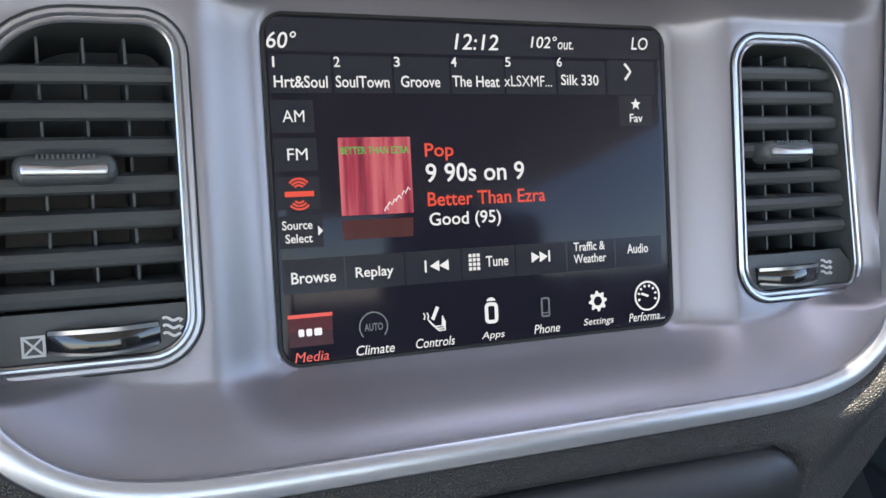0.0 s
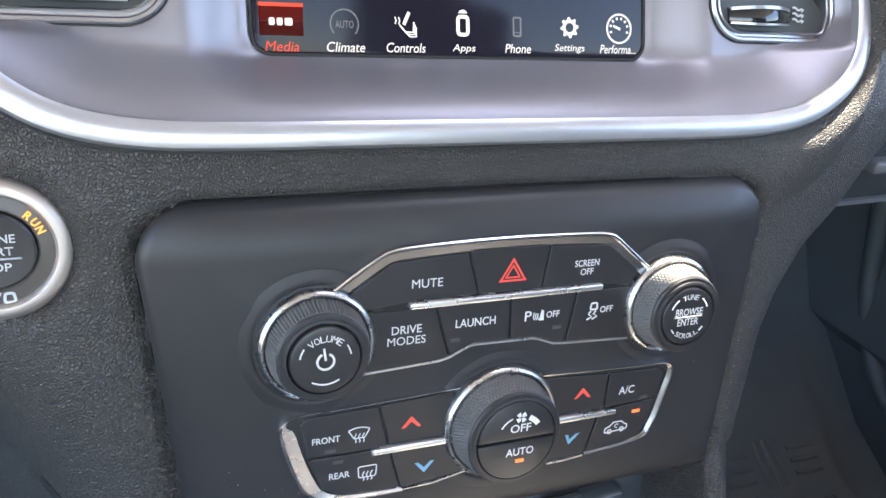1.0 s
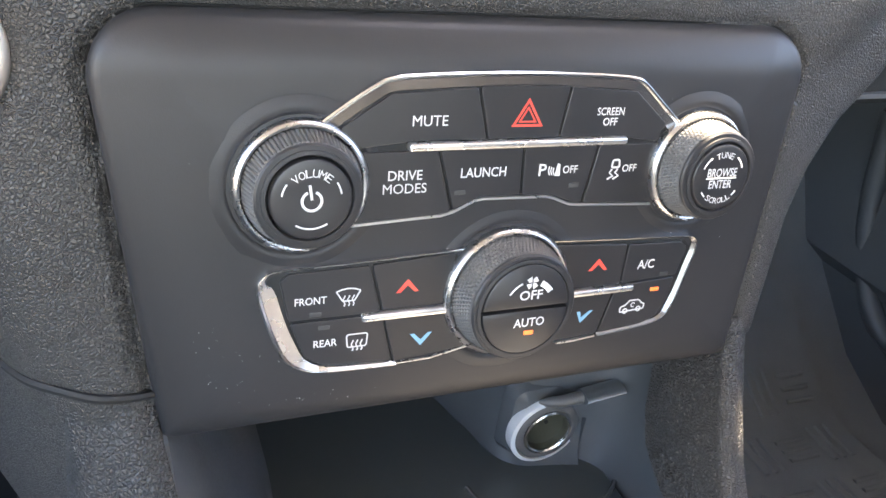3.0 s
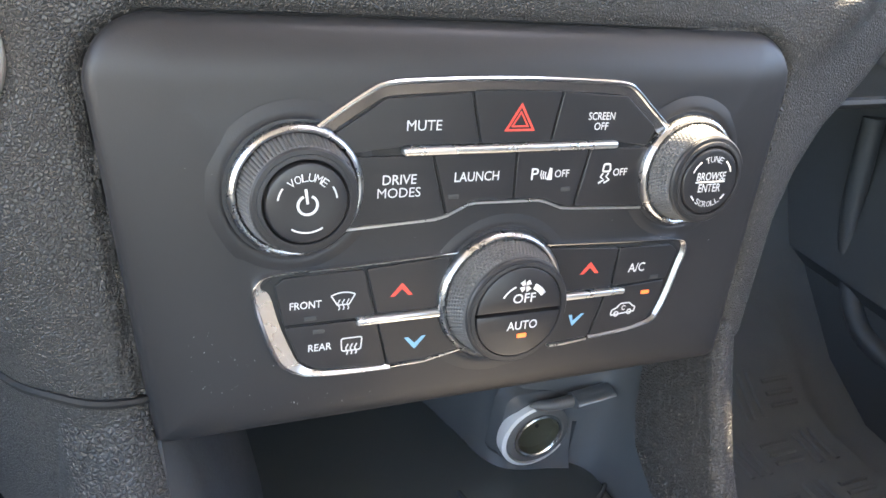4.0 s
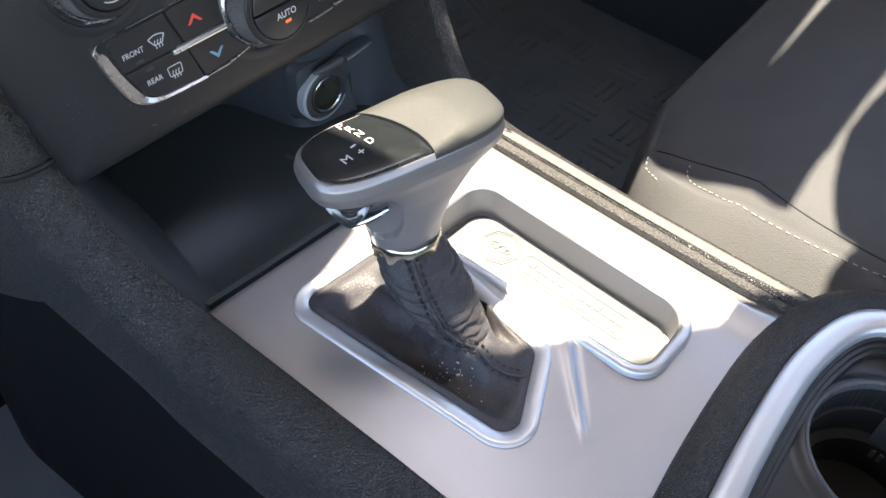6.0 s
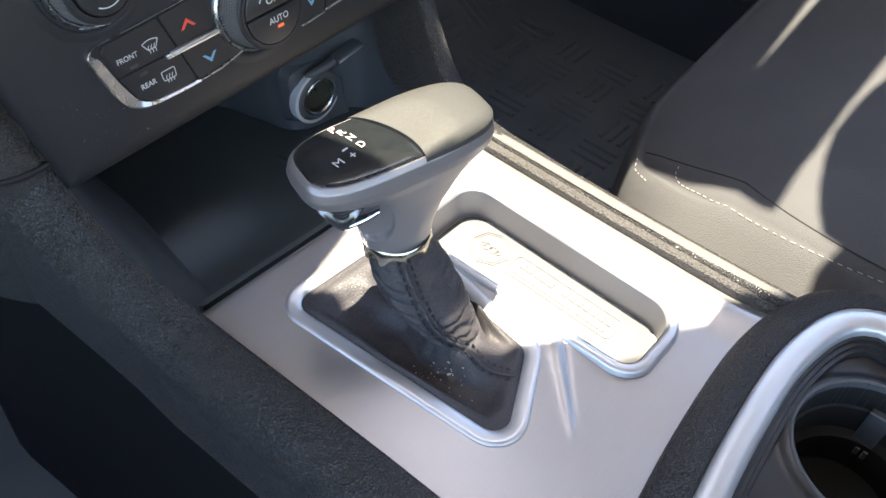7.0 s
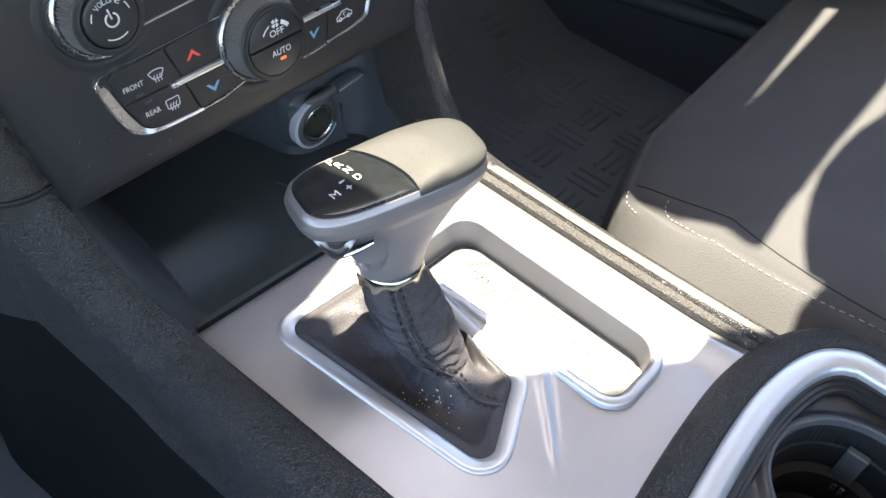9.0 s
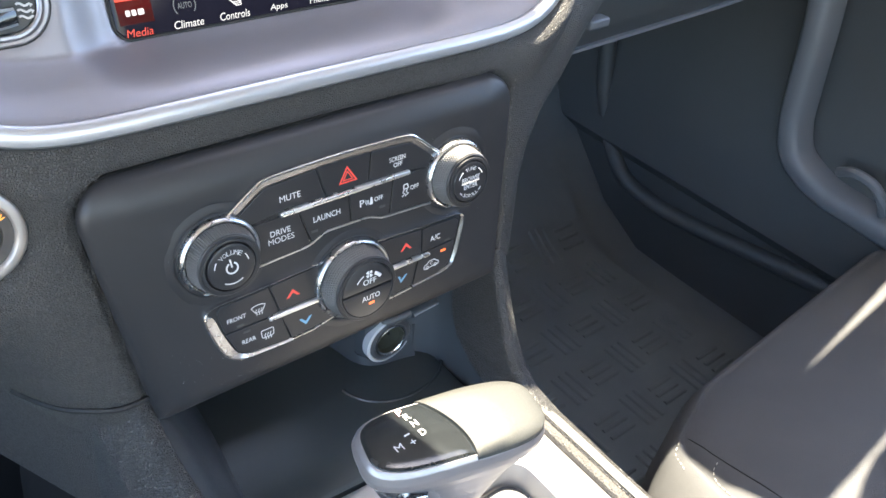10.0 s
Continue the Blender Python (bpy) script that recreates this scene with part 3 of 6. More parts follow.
for k in (1, 2, 3):
    stroke(bm, S, disc_pts(-76.2, 79.6, 0.8 + 1.25 * k, 9, 40, 140), 0.75, 1.0, UH)
    stroke(bm, S, disc_pts(-76.2, 77.2, 0.8 + 1.25 * k, 9, 220, 320), 0.75, 1.0, UH)
pieces("icon", bm, M_UIRED, scr, "red satellite radio emblem")
ui("Source", -77.6, 66.8, 11.4, 3.4)
ui("Select", -77.2, 61.8, 10.2, 3.4)
part("icon", poly_flat(bmesh.new(), S, [(-69.8, 62.4), (-68.0, 64.3), (-69.8, 66.2)], 1.0, UH), M_UIWHITE, scr, "white arrow icon")
# album picture: folded red curtain
art = bmesh.new()
cols = 40
rows = [[art.verts.new(S(-60.4 + 29.0 * i / cols, 69.4 + 29.8 * j, 1.07 + 0.01 * math.sin(i * 1.7))) for i in range(cols + 1)] for j in (0, 1)]
for i in range(cols):
    art.faces.new((rows[0][i], rows[0][i + 1], rows[1][i + 1], rows[1][i]))
M_ART = mat("screen_picture", (0.02, 0.0, 0.005), 0.2, emit=(0.6, 0.05, 0.1), strength=0.075)
nt = M_ART.node_tree
tc, wv, rp = nt.nodes.new("ShaderNodeTexCoord"), nt.nodes.new("ShaderNodeTexNoise"), nt.nodes.new("ShaderNodeValToRGB")
mp = nt.nodes.new("ShaderNodeMapping")
mp.inputs["Scale"].default_value = (240, 9, 9)
wv.inputs["Scale"].default_value = 1.0
wv.inputs["Detail"].default_value = 3
rp.color_ramp.elements[0].position, rp.color_ramp.elements[0].color = 0.36, (0.16, 0.008, 0.03, 1)
rp.color_ramp.elements[1].position, rp.color_ramp.elements[1].color = 0.64, (0.95, 0.22, 0.25, 1)
mid = rp.color_ramp.elements.new(0.5)
mid.color = (0.58, 0.05, 0.10, 1)
nt.links.new(tc.outputs["Object"], mp.inputs["Vector"])
nt.links.new(mp.outputs["Vector"], wv.inputs["Vector"])
nt.links.new(wv.outputs["Fac"], rp.inputs["Fac"])
nt.links.new(rp.outputs["Color"], nt.nodes["Principled BSDF"].inputs["Emission Color"])
pic = part("album_picture", art, M_ART, scr, "crimson curtain album picture", sharp=0)
part("lettering", write(bmesh.new(), S, "BETTER THAN EZRA", -45.9, 94.2, 27.4, 2.8, UH), M_UIGREEN, pic, "green capitals", 0)
bm = bmesh.new()
for i, (u, v, w) in enumerate([(-42.5, 71.2, 1.6), (-41, 73.0, 2.2), (-39, 74.2, 1.6), (-37.2, 75.4, 2.4), (-35.0, 77.2, 1.8), (-33.2, 78.6, 1.6)]):
    stroke(bm, S, [(u - w / 2, v - 0.8), (u, v + 1.0), (u + w / 2, v - 0.2)], 0.45, 1.0, UH)
pieces("scribble", bm, M_UIWHITE, pic, "white scrawl")
M_ARTFADE = mat("screen_reflection", (0.01, 0.0, 0.0), 0.2, emit=(0.35, 0.03, 0.05), strength=0.016)
part("album_picture", poly_flat(bmesh.new(), S, [(-60.2, 60.2), (-32, 60.2), (-31.6, 67.6), (-60.3, 67.6)], 0.9, 1.05), M_ARTFADE, scr, "faded mirror image of the album picture")
ui("Pop", -19.4, 93.0, 12.2, 7.0, M_UIRED)
ui("9 90s on 9", -3.9, 84.7, 43.4, 7.6)
ui("Better Than Ezra", 0.9, 74.3, 52.4, 5.6, M_UIRED)
ui("Good (95)", -9.4, 65.6, 31.2, 6.8)
ui("Browse", -72.5, 46.9, 17.0, 4.4)
ui("Replay", -48.6, 46.8, 15.2, 5.2)
for k in (0, 1):
    part("icon", poly_flat(bmesh.new(), S, [(-25.8 + 4.0 * k, 47.8), (-21.8 + 4.0 * k, 45.6), (-21.8 + 4.0 * k, 50.0)], 1.04, UH), M_UIWHITE, scr, "white skip arrow")
    part("icon", poly_flat(bmesh.new(), S, [(19.4 + 3.8 * k, 46.0), (23.2 + 3.8 * k, 48.3), (19.4 + 3.8 * k, 50.6)], 1.04, UH), M_UIWHITE, scr, "white skip arrow")
part("icon", poly_flat(bmesh.new(), S, [(-28.0, 45.4), (-27.2, 45.4), (-27.2, 50.2), (-28.0, 50.2)], 1.04, UH), M_UIWHITE, scr, "white skip bar")
part("icon", poly_flat(bmesh.new(), S, [(27.3, 46.0), (28.1, 46.0), (28.1, 50.8), (27.3, 50.8)], 1.04, UH), M_UIWHITE, scr, "white skip bar")
bm = bmesh.new()
for i in range(3):
    for j in range(4):
        u, v = -9.0 + 1.8 * i, 44.8 + 1.8 * j
        poly_flat(bm, S, [(u, v), (u + 1.3, v), (u + 1.3, v + 1.3), (u, v + 1.3)], 1.0, UH)
pieces("icon", bm, M_UIWHITE, scr, "white keypad icon")
ui("Tune", 3.6, 48.0, 10.0, 4.4)
ui("Traffic &", 47.2, 51.4, 15.4, 3.8)
ui("Weather", 47.3, 46.2, 16.0, 3.8)
ui("Audio", 71.5, 48.9, 10.8, 4.2)
# bottom bar
tile(-83.2, 26.4, -66.4, 32.0, M_UIDARKRED)
tile(-83.2, 21.0, -66.4, 26.3, M_UIDIMRED)
tile(-83.2, 31.8, -66.2, 33.2, M_UIRED)
for k, (u, w) in enumerate(((-78.4, 2.2), (-75.4, 2.2), (-72.0, 3.0))):
    part("icon", poly_flat(bmesh.new(), S, rpoly([(u - w / 2, 24.8), (u + w / 2, 24.8), (u + w / 2, 27.6), (u - w / 2, 27.6)], 0.5, 2), 1.1, UH), M_UIWHITE, scr, "white emblem block")
ui("AUTO", -50.2, 25.9, 7.4, 2.9, M_UIGREY)
part("icon", stroke(bmesh.new(), S, disc_pts(-50.2, 26.0, 5.6, 30, -40, 220), 0.5, 1.0, UH), M_UIGREY, scr, "grey fan ring icon")
for body, u, v, w in (("Media", -74.9, 17.0, 13.0), ("Climate", -49.9, 17.2, 15.4), ("Controls", -25.0, 17.4, 16.6), ("Apps", 0.3, 17.4, 10.4), ("Phone", 25.2, 18.0, 12.2), ("Settings", 50.4, 18.4, 15.0), ("Performa...", 75.0, 18.6, 18.6)):
    ui(body, u, v, w, 3.8, M_UIRED if body == "Media" else None, 0.003, 0.2)
bm = bmesh.new()
for k in range(3):
    stroke(bm, S, [(-27.6 + 1.0 * k, 26.4 - 1.1 * k), (-25.2 + 1.0 * k, 23.6 - 0.9 * k), (-21.8 + 0.6 * k, 23.6 - 0.9 * k), (-21.4 + 0.4 * k, 27.6 - k)], 0.6, 1.0, UH)
stroke(bm, S, [(-25.8, 26.4), (-23.4, 31.4)], 1.4, 1.0, UH)
for k in range(2):
    stroke(bm, S, [(-29.4 + 1.5 * k, 26.6), (-28.9 + 1.5 * k, 28.0), (-29.5 + 1.5 * k, 29.4)], 0.5, 1.0, UH)
pieces("icon", bm, M_UIWHITE, scr, "white heated seat icon")
bm = bmesh.new()
ap = rpoly([(-2.2, 23.2), (2.2, 23.2), (2.2, 30.4), (-2.2, 30.4)], 1.2, 3)
stroke(bm, S, ap, 1.5, 1.0, UH, True)
poly_flat(bm, S, disc_pts(0, 31.0, 2.2, 9, 20, 160), 1.0, UH)
pieces("icon", bm, M_UIWHITE, scr, "white app icon")
bm = bmesh.new()
stroke(bm, S, rpoly([(23.2, 23.2), (26.6, 23.2), (26.6, 30.8), (23.2, 30.8)], 0.6, 3), 0.7, 1.0, UH, True)
stroke(bm, S, [(23.6, 24.6), (26.2, 24.6)], 0.4, 1.0, UH)
pieces("icon", bm, M_UIGREY, scr, "grey phone icon")
bm = bmesh.new()
gear = []
for i in range(32):
    r = 4.5 if i % 4 in (0, 1) else 3.4
    gear.append((50.3 + r * math.cos(2 * math.pi * i / 32), 27.4 + r * math.sin(2 * math.pi * i / 32)))
hole = disc_pts(50.3, 27.4, 2.0, 32)
loft(bm, [[S(*p, UH) for p in gear], [S(*p, UH) for p in hole]], cap1=False)
pieces("icon", bm, M_UIWHITE, scr, "white gear icon")
bm = bmesh.new()
stroke(bm, S, disc_pts(75.6, 27.6, 6.2, 40), 0.8, 1.0, UH, True)
for a in (200, 165, 135, 105, 75, 45, 15, -20):
    stroke(bm, S, [(75.6 + r * math.cos(radians(a)), 27.6 + r * math.sin(radians(a))) for r in (3.9, 5.0)], 0.9, 1.0, UH)
stroke(bm, S, [(76.2, 27.4), (72.6, 28.8)], 1.0, 1.0, UH)
pieces("icon", bm, M_UIWHITE, scr, "white gauge icon")
star = []
for i in range(10):
    r = 2.6 if i % 2 == 0 else 1.15
    star.append((73.5 + r * math.cos(radians(90 + 36 * i)), 111.9 + r * math.sin(radians(90 + 36 * i))))
part("icon", poly_flat(bmesh.new(), S, star, 1.0, UH), M_UIWHITE, scr, "white star icon")
ui("Fav", 73.5, 105.9, 6.6, 3.6)

# ---- control panel ----
panel = empty("control_panel", P(0, -56, 0), "soft black control panel with knobs and buttons", "control panel")


def panel_ring(d, low=0.0):
    return rpoly([(-135.5 + d, 83.5 - d), (132 - d, 84.5 - d), (119.5 - d, -59 + d - low), (-118.5 + d, -59 + d - low)], [max(3, 20 - d * 0.7), max(3, 20 - d * 0.7), 4, 4], 8)


SIDE_FALL = [(0, 7.2), (0.6, 6.6), (2, 5.9), (6, 4.7), (12, 3.2), (20, 1.6), (28, 0.5), (34, 0)]
LOW_FALL = [(0, 8.0), (1, 6.2), (3, 4.2), (6, 2.5), (10, 1.1), (15, 0.3), (19, 0)]
TOP_FALL = [(0, 8.6), (0.8, 6.8), (2.2, 5.2), (5, 3.2), (9, 1.5), (13, 0.4), (17, 0)]


def face_fall(u, v):
    """How far the face drops back towards its edges."""
    lean = 12 * (84 - v) / 143
    side = min(u + 135.5 - lean * 1.42, 132 - lean - u)
    a = float(np.interp(side, [q[0] for q in SIDE_FALL], [q[1] for q in SIDE_FALL]))
    b = float(np.interp(84 - v, [q[0] for q in TOP_FALL], [q[1] for q in TOP_FALL]))
    c = float(np.interp(v + 59, [q[0] for q in LOW_FALL], [q[1] for q in LOW_FALL]))
    return -min(9.0, a * sstep(-66, -2, v) + b + c)


bm = bmesh.new()
rings = [[P(*p, -30) for p in panel_ring(0)]]
for d in (0, 0.6, 1.4, 2.4, 4, 6, 8, 10, 12, 14, 16, 18, 20, 25, 30, 36):
    rings.append([P(*p, face_fall(*p) - (2.6 * max(0.0, 1 - d / 2.4) ** 1.6)) for p in panel_ring(d)])
loft(bm, rings)
part("faceplate", bm, M_PANEL, panel, sharp=60)
bm = bmesh.new()
loft(bm, [[P(*p, h) for p in panel_ring(d)] for d, h in ((-0.7, -30), (-0.7, -12.4), (0.4, -13.2))], cap1=False)
part("seam", bm, M_GAP, panel)
# underside of the overhanging lip
bm = bmesh.new()
rows = []
for v, h in ((-56, -6.5), (-59.2, -9.5), (-60, -14), (-58.5, -40), (-50, -95)):
    rows.append([P(u, v, h) for u in steps(-114, 117, 11)])
loft(bm, rows, cap1=False, closed=False)
part("underside", bm, M_PANEL, panel)


def button(pts, texts=(), lamp=None, r=1.0, top=1.1):
    b = part("button", slab(bmesh.new(), P, rpoly(pts, r, 3), -1.0, top, 0.32), M_BUTTON, panel, "", 12)
    for body, u, v, w, hgt in texts:
        part("lettering", write(bmesh.new(), P, body, u, v, w * 0.93, hgt * 0.93, top + 0.08, 0.008), M_WHITE, b, "white capitals", 0)
    if lamp:
        u, v, on = lamp
        part("lamp", slab(bmesh.new(), P, rpoly([(u - 2, v - 0.8), (u + 2, v - 0.8), (u + 2, v + 0.8), (u - 2, v + 0.8)], 0.3, 2), top - 0.2, top + 0.12, 0.08), M_AMBER if on else M_LEDOFF, b, "amber lamp" if on else "unlit lamp")
    return b


# black wells under the buttons
for pts in ([(-66, 50), (-47, 64), (0, 66), (47, 64.5), (63, 51), (60, 19.5), (27, 20.5), (15, 24), (-12, 24.6), (-24, 19.6), (-57, 18)],
            [(-18, 5.5), (-81, 3), (-86, -1), (-78, -29), (-68, -33), (-39, -35.6), (-10, -32)],
            [(20, 5.5), (80, 3.2), (84.5, -1), (79, -22), (73.5, -31), (45, -34.6), (20, -36)]):
    part("button_well", slab(bmesh.new(), P, rpoly(pts, 2, 3), -3, 0.12, 0.1), M_GAP, panel)
button([(-62, 50.2), (-45.6, 61.2), (-16.3, 63.0), (-11.6, 45.6), (-38, 45.6), (-60, 43.2)], [("MUTE", -32.2, 52.3, 13.2, 3.7)])
hz = button([(-15.4, 63.6), (18.4, 63.6), (15.6, 45.8), (-10.8, 45.8)])
bm = bmesh.new()
tri = [(-2.8, 49.8), (9.2, 49.8), (3.0, 59.6)]
stroke(bm, P, inset(tri, 0.4), 0.75, 1.0, 1.25, True)
stroke(bm, P, inset(tri, 1.7), 0.5, 1.0, 1.25, True)
pieces("hazard_triangle", bm, M_RED, hz, "red double triangle")
button([(19.3, 63.3), (46.2, 61.6), (60.6, 50.2), (58, 43.4), (40, 45.6), (16.6, 45.8)], [("SCREEN", 36.1, 54.7, 12.0, 3.0), ("OFF", 36.4, 51.0, 6.4, 3.0)])
button([(-60, 42.3), (-28.8, 42.3), (-22.4, 20.6), (-30, 19.4), (-60, 18.8)], [("DRIVE", -39.7, 34.3, 12.8, 3.6), ("MODES", -39.6, 29.8, 16.4, 3.6)])
button([(-27.9, 42.3), (2.7, 42.4), (3.4, 25.2), (-11.5, 25.4), (-21.5, 21.0)], [("LAUNCH", -11.4, 34.3, 18.2, 3.7)], (-19.6, 27.4, False))
pk = button([(3.7, 42.4), (32.7, 42.5), (28.9, 21.2), (26.4, 21.5), (14.6, 24.9), (4.3, 25.2)], [("P", 11.4, 34.2, 3.2, 4.6), ("OFF", 22.6, 34.0, 6.4, 3.0)], (25.0, 28.0, False))
bm = bmesh.new()
for k in range(3):
    stroke(bm, P, [(14.0 + 0.9 * k, 35.4 - 0.3 * k), (13.8 + 0.9 * k, 33.6), (14.4 + 0.9 * k, 32.2)], 0.4, 1.0, 1.2)
poly_flat(bm, P, [(16.4, 31.8), (18.6, 31.8), (18.3, 36.0), (17.3, 36.4)], 1.0, 1.2)
pieces("park_icon", bm, M_WHITE, pk, "white parking sensor icon")
es = button([(33.7, 42.5), (62, 42.8), (62, 19.8), (30.0, 21.1)], [("OFF", 47.8, 33.6, 6.6, 3.0)])
bm = bmesh.new()
stroke(bm, P, rpoly([(40.0, 34.0), (43.4, 34.0), (43.0, 36.8), (40.4, 36.8)], 0.6, 2), 0.7, 1.0, 1.2, True)
for du in (0, 2.4):
    stroke(bm, P, [(40.4 + du, 33.4), (39.4 + du, 32.0), (41.0 + du, 30.8), (38.8 + du, 29.6)], 0.7, 1.0, 1.2)
pieces("skid_icon", bm, M_WHITE, es, "white skidding car icon")
fr = button([(-80.6, 0.2), (-77.6, 2.4), (-50.4, 3.2), (-45.6, -14.6), (-77.6, -14.6)], [("FRONT", -70.3, -7.8, 11.6, 2.9)], (-68.7, -13.0, False))
bm = bmesh.new()
fan = [(-61.6, -5.4)] + disc_pts(-57.4, -13.4, 9.0, 7, 115, 65) + [(-53.2, -5.4), (-55.2, -9.0), (-59.4, -9.0)]
stroke(bm, P, rpoly(fan, 0.3, 1), 0.45, 1.0, 1.2, True)
for k in range(3):
    u = -58.9 + 1.6 * k
    strip(bm, P, [(u + 0.35 * math.sin(j * 1.3), -10.9 + 0.65 * j) for j in range(7)], [(0.2, 1.0), (0.2, 1.2), (-0.2, 1.2), (-0.2, 1.0)])
pieces("defrost_icon", bm, M_WHITE, fr, "white windscreen icon")
re = button([(-77.4, -15.6), (-45.2, -15.6), (-40.6, -35.0), (-65.5, -33.0), (-72.0, -29.0)], [("REAR", -65.0, -24.2, 8.8, 2.9)], (-65.6, -18.2, False))
bm = bmesh.new()
stroke(bm, P, rpoly([(-57.2, -26.9), (-50.4, -26.9), (-50.0, -22.0), (-57.6, -22.0)], 0.8, 3), 0.45, 1.0, 1.2, True)
for k in range(3):
    u = -55.4 + 1.6 * k
    strip(bm, P, [(u + 0.35 * math.sin(j * 1.3), -28.4 + 0.68 * j) for j in range(7)], [(0.25, 1.0), (0.25, 1.2), (-0.25, 1.2), (-0.25, 1.0)])
pieces("defrost_icon", bm, M_WHITE, re, "white rear window icon")


def chevron(parent, u, v, up, m, word, tick=False):
    s = 1 if up else -1
    bm = bmesh.new()
    a, b = (-4.2, 4.2) if not tick else (-2.2, 5.0)
    poly_flat(bm, P, [(u + a, v - 2.3 * s), (u + a + 1.6, v - 2.3 * s), (u, v + 0.3 * s), (u + b - 1.6, v - 2.3 * s), (u + b, v - 2.3 * s), (u + 0.2, v + 2.4 * s), (u - 0.2, v + 2.4 * s)], 1.0, 1.22)
    part("chevron", bm, m, parent, word)


b = button([(-49.4, 3.3), (-19, 5.2), (-20, -14.2), (-44.8, -14.2)])
chevron(b, -36.2, -5.6, True, M_RED, "red up arrow")
b = button([(-44.4, -17.4), (-20, -17.6), (-10.6, -32.0), (-39.6, -35.0)])
chevron(b, -30.0, -27.0, False, M_BLUE, "blue down arrow")
b = button([(20, 5.2), (53.2, 2.9), (52.3, -13.6), (22, -14)])
chevron(b, 41.2, -4.6, True, M_RED, "red up arrow")
button([(54.0, 2.8), (78.6, 2.2), (82.0, -0.6), (78.8, -12.2), (53.0, -13.4)], [("A/C", 63.4, -6.2, 8.4, 4.0)], (72.9, -11.2, False))
b = button([(22, -17.4), (49.6, -17.3), (44.8, -34.4), (20, -35.4)])
chevron(b, 36.8, -26.2, False, M_BLUE, "blue down arrow", True)
rc = button([(50.4, -17.2), (53.0, -14.2), (78.6, -13.0), (76.8, -22.0), (72.6, -30.0), (66.0, -32.6), (45.7, -34.4)], (), (69.8, -17.6, True))
bm = bmesh.new()
car = [(54.6, -26.4), (54.8, -24.2), (57.0, -23.4), (58.8, -21.6), (63.0, -21.6), (64.8, -23.2), (66.0, -23.6), (65.8, -25.6)]
stroke(bm, P, rpoly(car, 0.5, 2), 0.55, 1.0, 1.2, True)
stroke(bm, P, disc_pts(57.2, -26.0, 1.0, 10), 0.5, 1.0, 1.2, True)
stroke(bm, P, disc_pts(63.4, -25.6, 1.0, 10), 0.5, 1.0, 1.2, True)
stroke(bm, P, disc_pts(60.6, -23.6, 0.9, 8, 30, 300), 0.4, 1.0, 1.2)
pieces("recirculation_icon", bm, M_WHITE, rc, "white car icon")

# chrome strips
UPPER = [tuple(p) for p in smooth_line([(-68, 52), (-60, 57.8), (-51, 63.6), (-46.5, 65.6), (-38, 66.6), (-18, 67.4), (1.5, 67.7), (20, 67.4), (36, 66.9), (45, 66.0), (49.5, 63.8), (57, 57.6), (66, 50.4)], 4)]
bm = strip(bmesh.new(), P, UPPER, [(0.8, -1), (0.8, 1.6), (0.3, 2.1), (-0.4, 2.1), (-0.9, 1.5), (-0.9, -1)])
fr1 = part("chrome_frame", bm, M_CHROME, panel, "thin chrome strip")
# Darker metal paints the dim reflection along the upper bevel.
part("bevel", strip(bmesh.new(), P, UPPER, [(-0.95, -1), (-0.95, 1.45), (-4.2, 0.5), (-4.5, -1)]), M_DARKCHROME, fr1, "bevel whose metal tone paints its reflection")
LOWER = [(-58, 17.9), (-40, 18.8), (-26, 19.5), (-21.5, 20.6), (-14, 24.2), (-11, 24.7), (14, 24.3), (17, 23.6), (24, 20.9), (29, 20.4), (60, 19.0)]
bm = strip(bmesh.new(), P, LOWER, [(0.45, -1), (0.45, 1.3), (-0.45, 1.3), (-0.45, -1)])
part("chrome_line", bm, M_SATIN, panel, "thin chrome line")
for pts in ([(-39.4, 43.9), (44.2, 44.3)], [(-52.6, -15.9), (-18, -15.9)], [(22, -15.6), (58.6, -15.4)]):
    a, b = pts
    q = rpoly([(a[0], a[1] - 1.35), (b[0], b[1] - 1.35), (b[0], b[1] + 1.35), (a[0], a[1] + 1.35)], 1.0, 4)
    part("divider_bar", slab(bmesh.new(), P, q, -0.5, 3.0, 0.9), M_SATIN, panel, "satin silver divider bar")
LEFTFR = [tuple(p) for p in smooth_line([(-16, 7.0), (-34, 6.2), (-60, 5.2), (-80, 4.6), (-86, 2.6), (-88.2, -2), (-86.2, -12), (-82.0, -24), (-78.2, -30.4), (-70, -34.6), (-56, -35.8), (-39, -36.2)], 4)]
n = len(LEFTFR)
wide = [1.3 + 5.0 * sstep(0.33, 0.5, i / n) * (1 - sstep(0.68, 0.86, i / n)) for i in range(n)]


def var_strip(bm, F, pts, widths, prof):
    rows = []
    for f, h in prof:
        row = []
        for i, p in enumerate(pts):
            a, b = Vector(pts[max(0, i - 1)]), Vector(pts[min(n - 1, i + 1, len(pts) - 1)])
            t = (b - a).normalized()
            q = Vector(p) + Vector((-t.y, t.x)) * (f * widths[i])
            row.append(F(q.x, q.y, h))
        rows.append(row)
    loft(bm, rows, cap1=False, closed=False)
    return bm


bm = var_strip(bmesh.new(), P, LEFTFR, wide, [(0, -1), (0, 1.5), (0.08, 2.0), (0.22, 1.9), (0.24, -1)])
fr2 = part("chrome_frame", bm, M_CHROME, panel, "thin chrome frame")
# Paler metal than the other bevels: the sunlit reflection is painted in.
part("bevel", var_strip(bmesh.new(), P, LEFTFR, wide, [(0.245, -1), (0.245, 1.7), (1.0, 0.5), (1.0, -1)]), M_SATIN, fr2, "bevel whose metal tone paints its reflection")
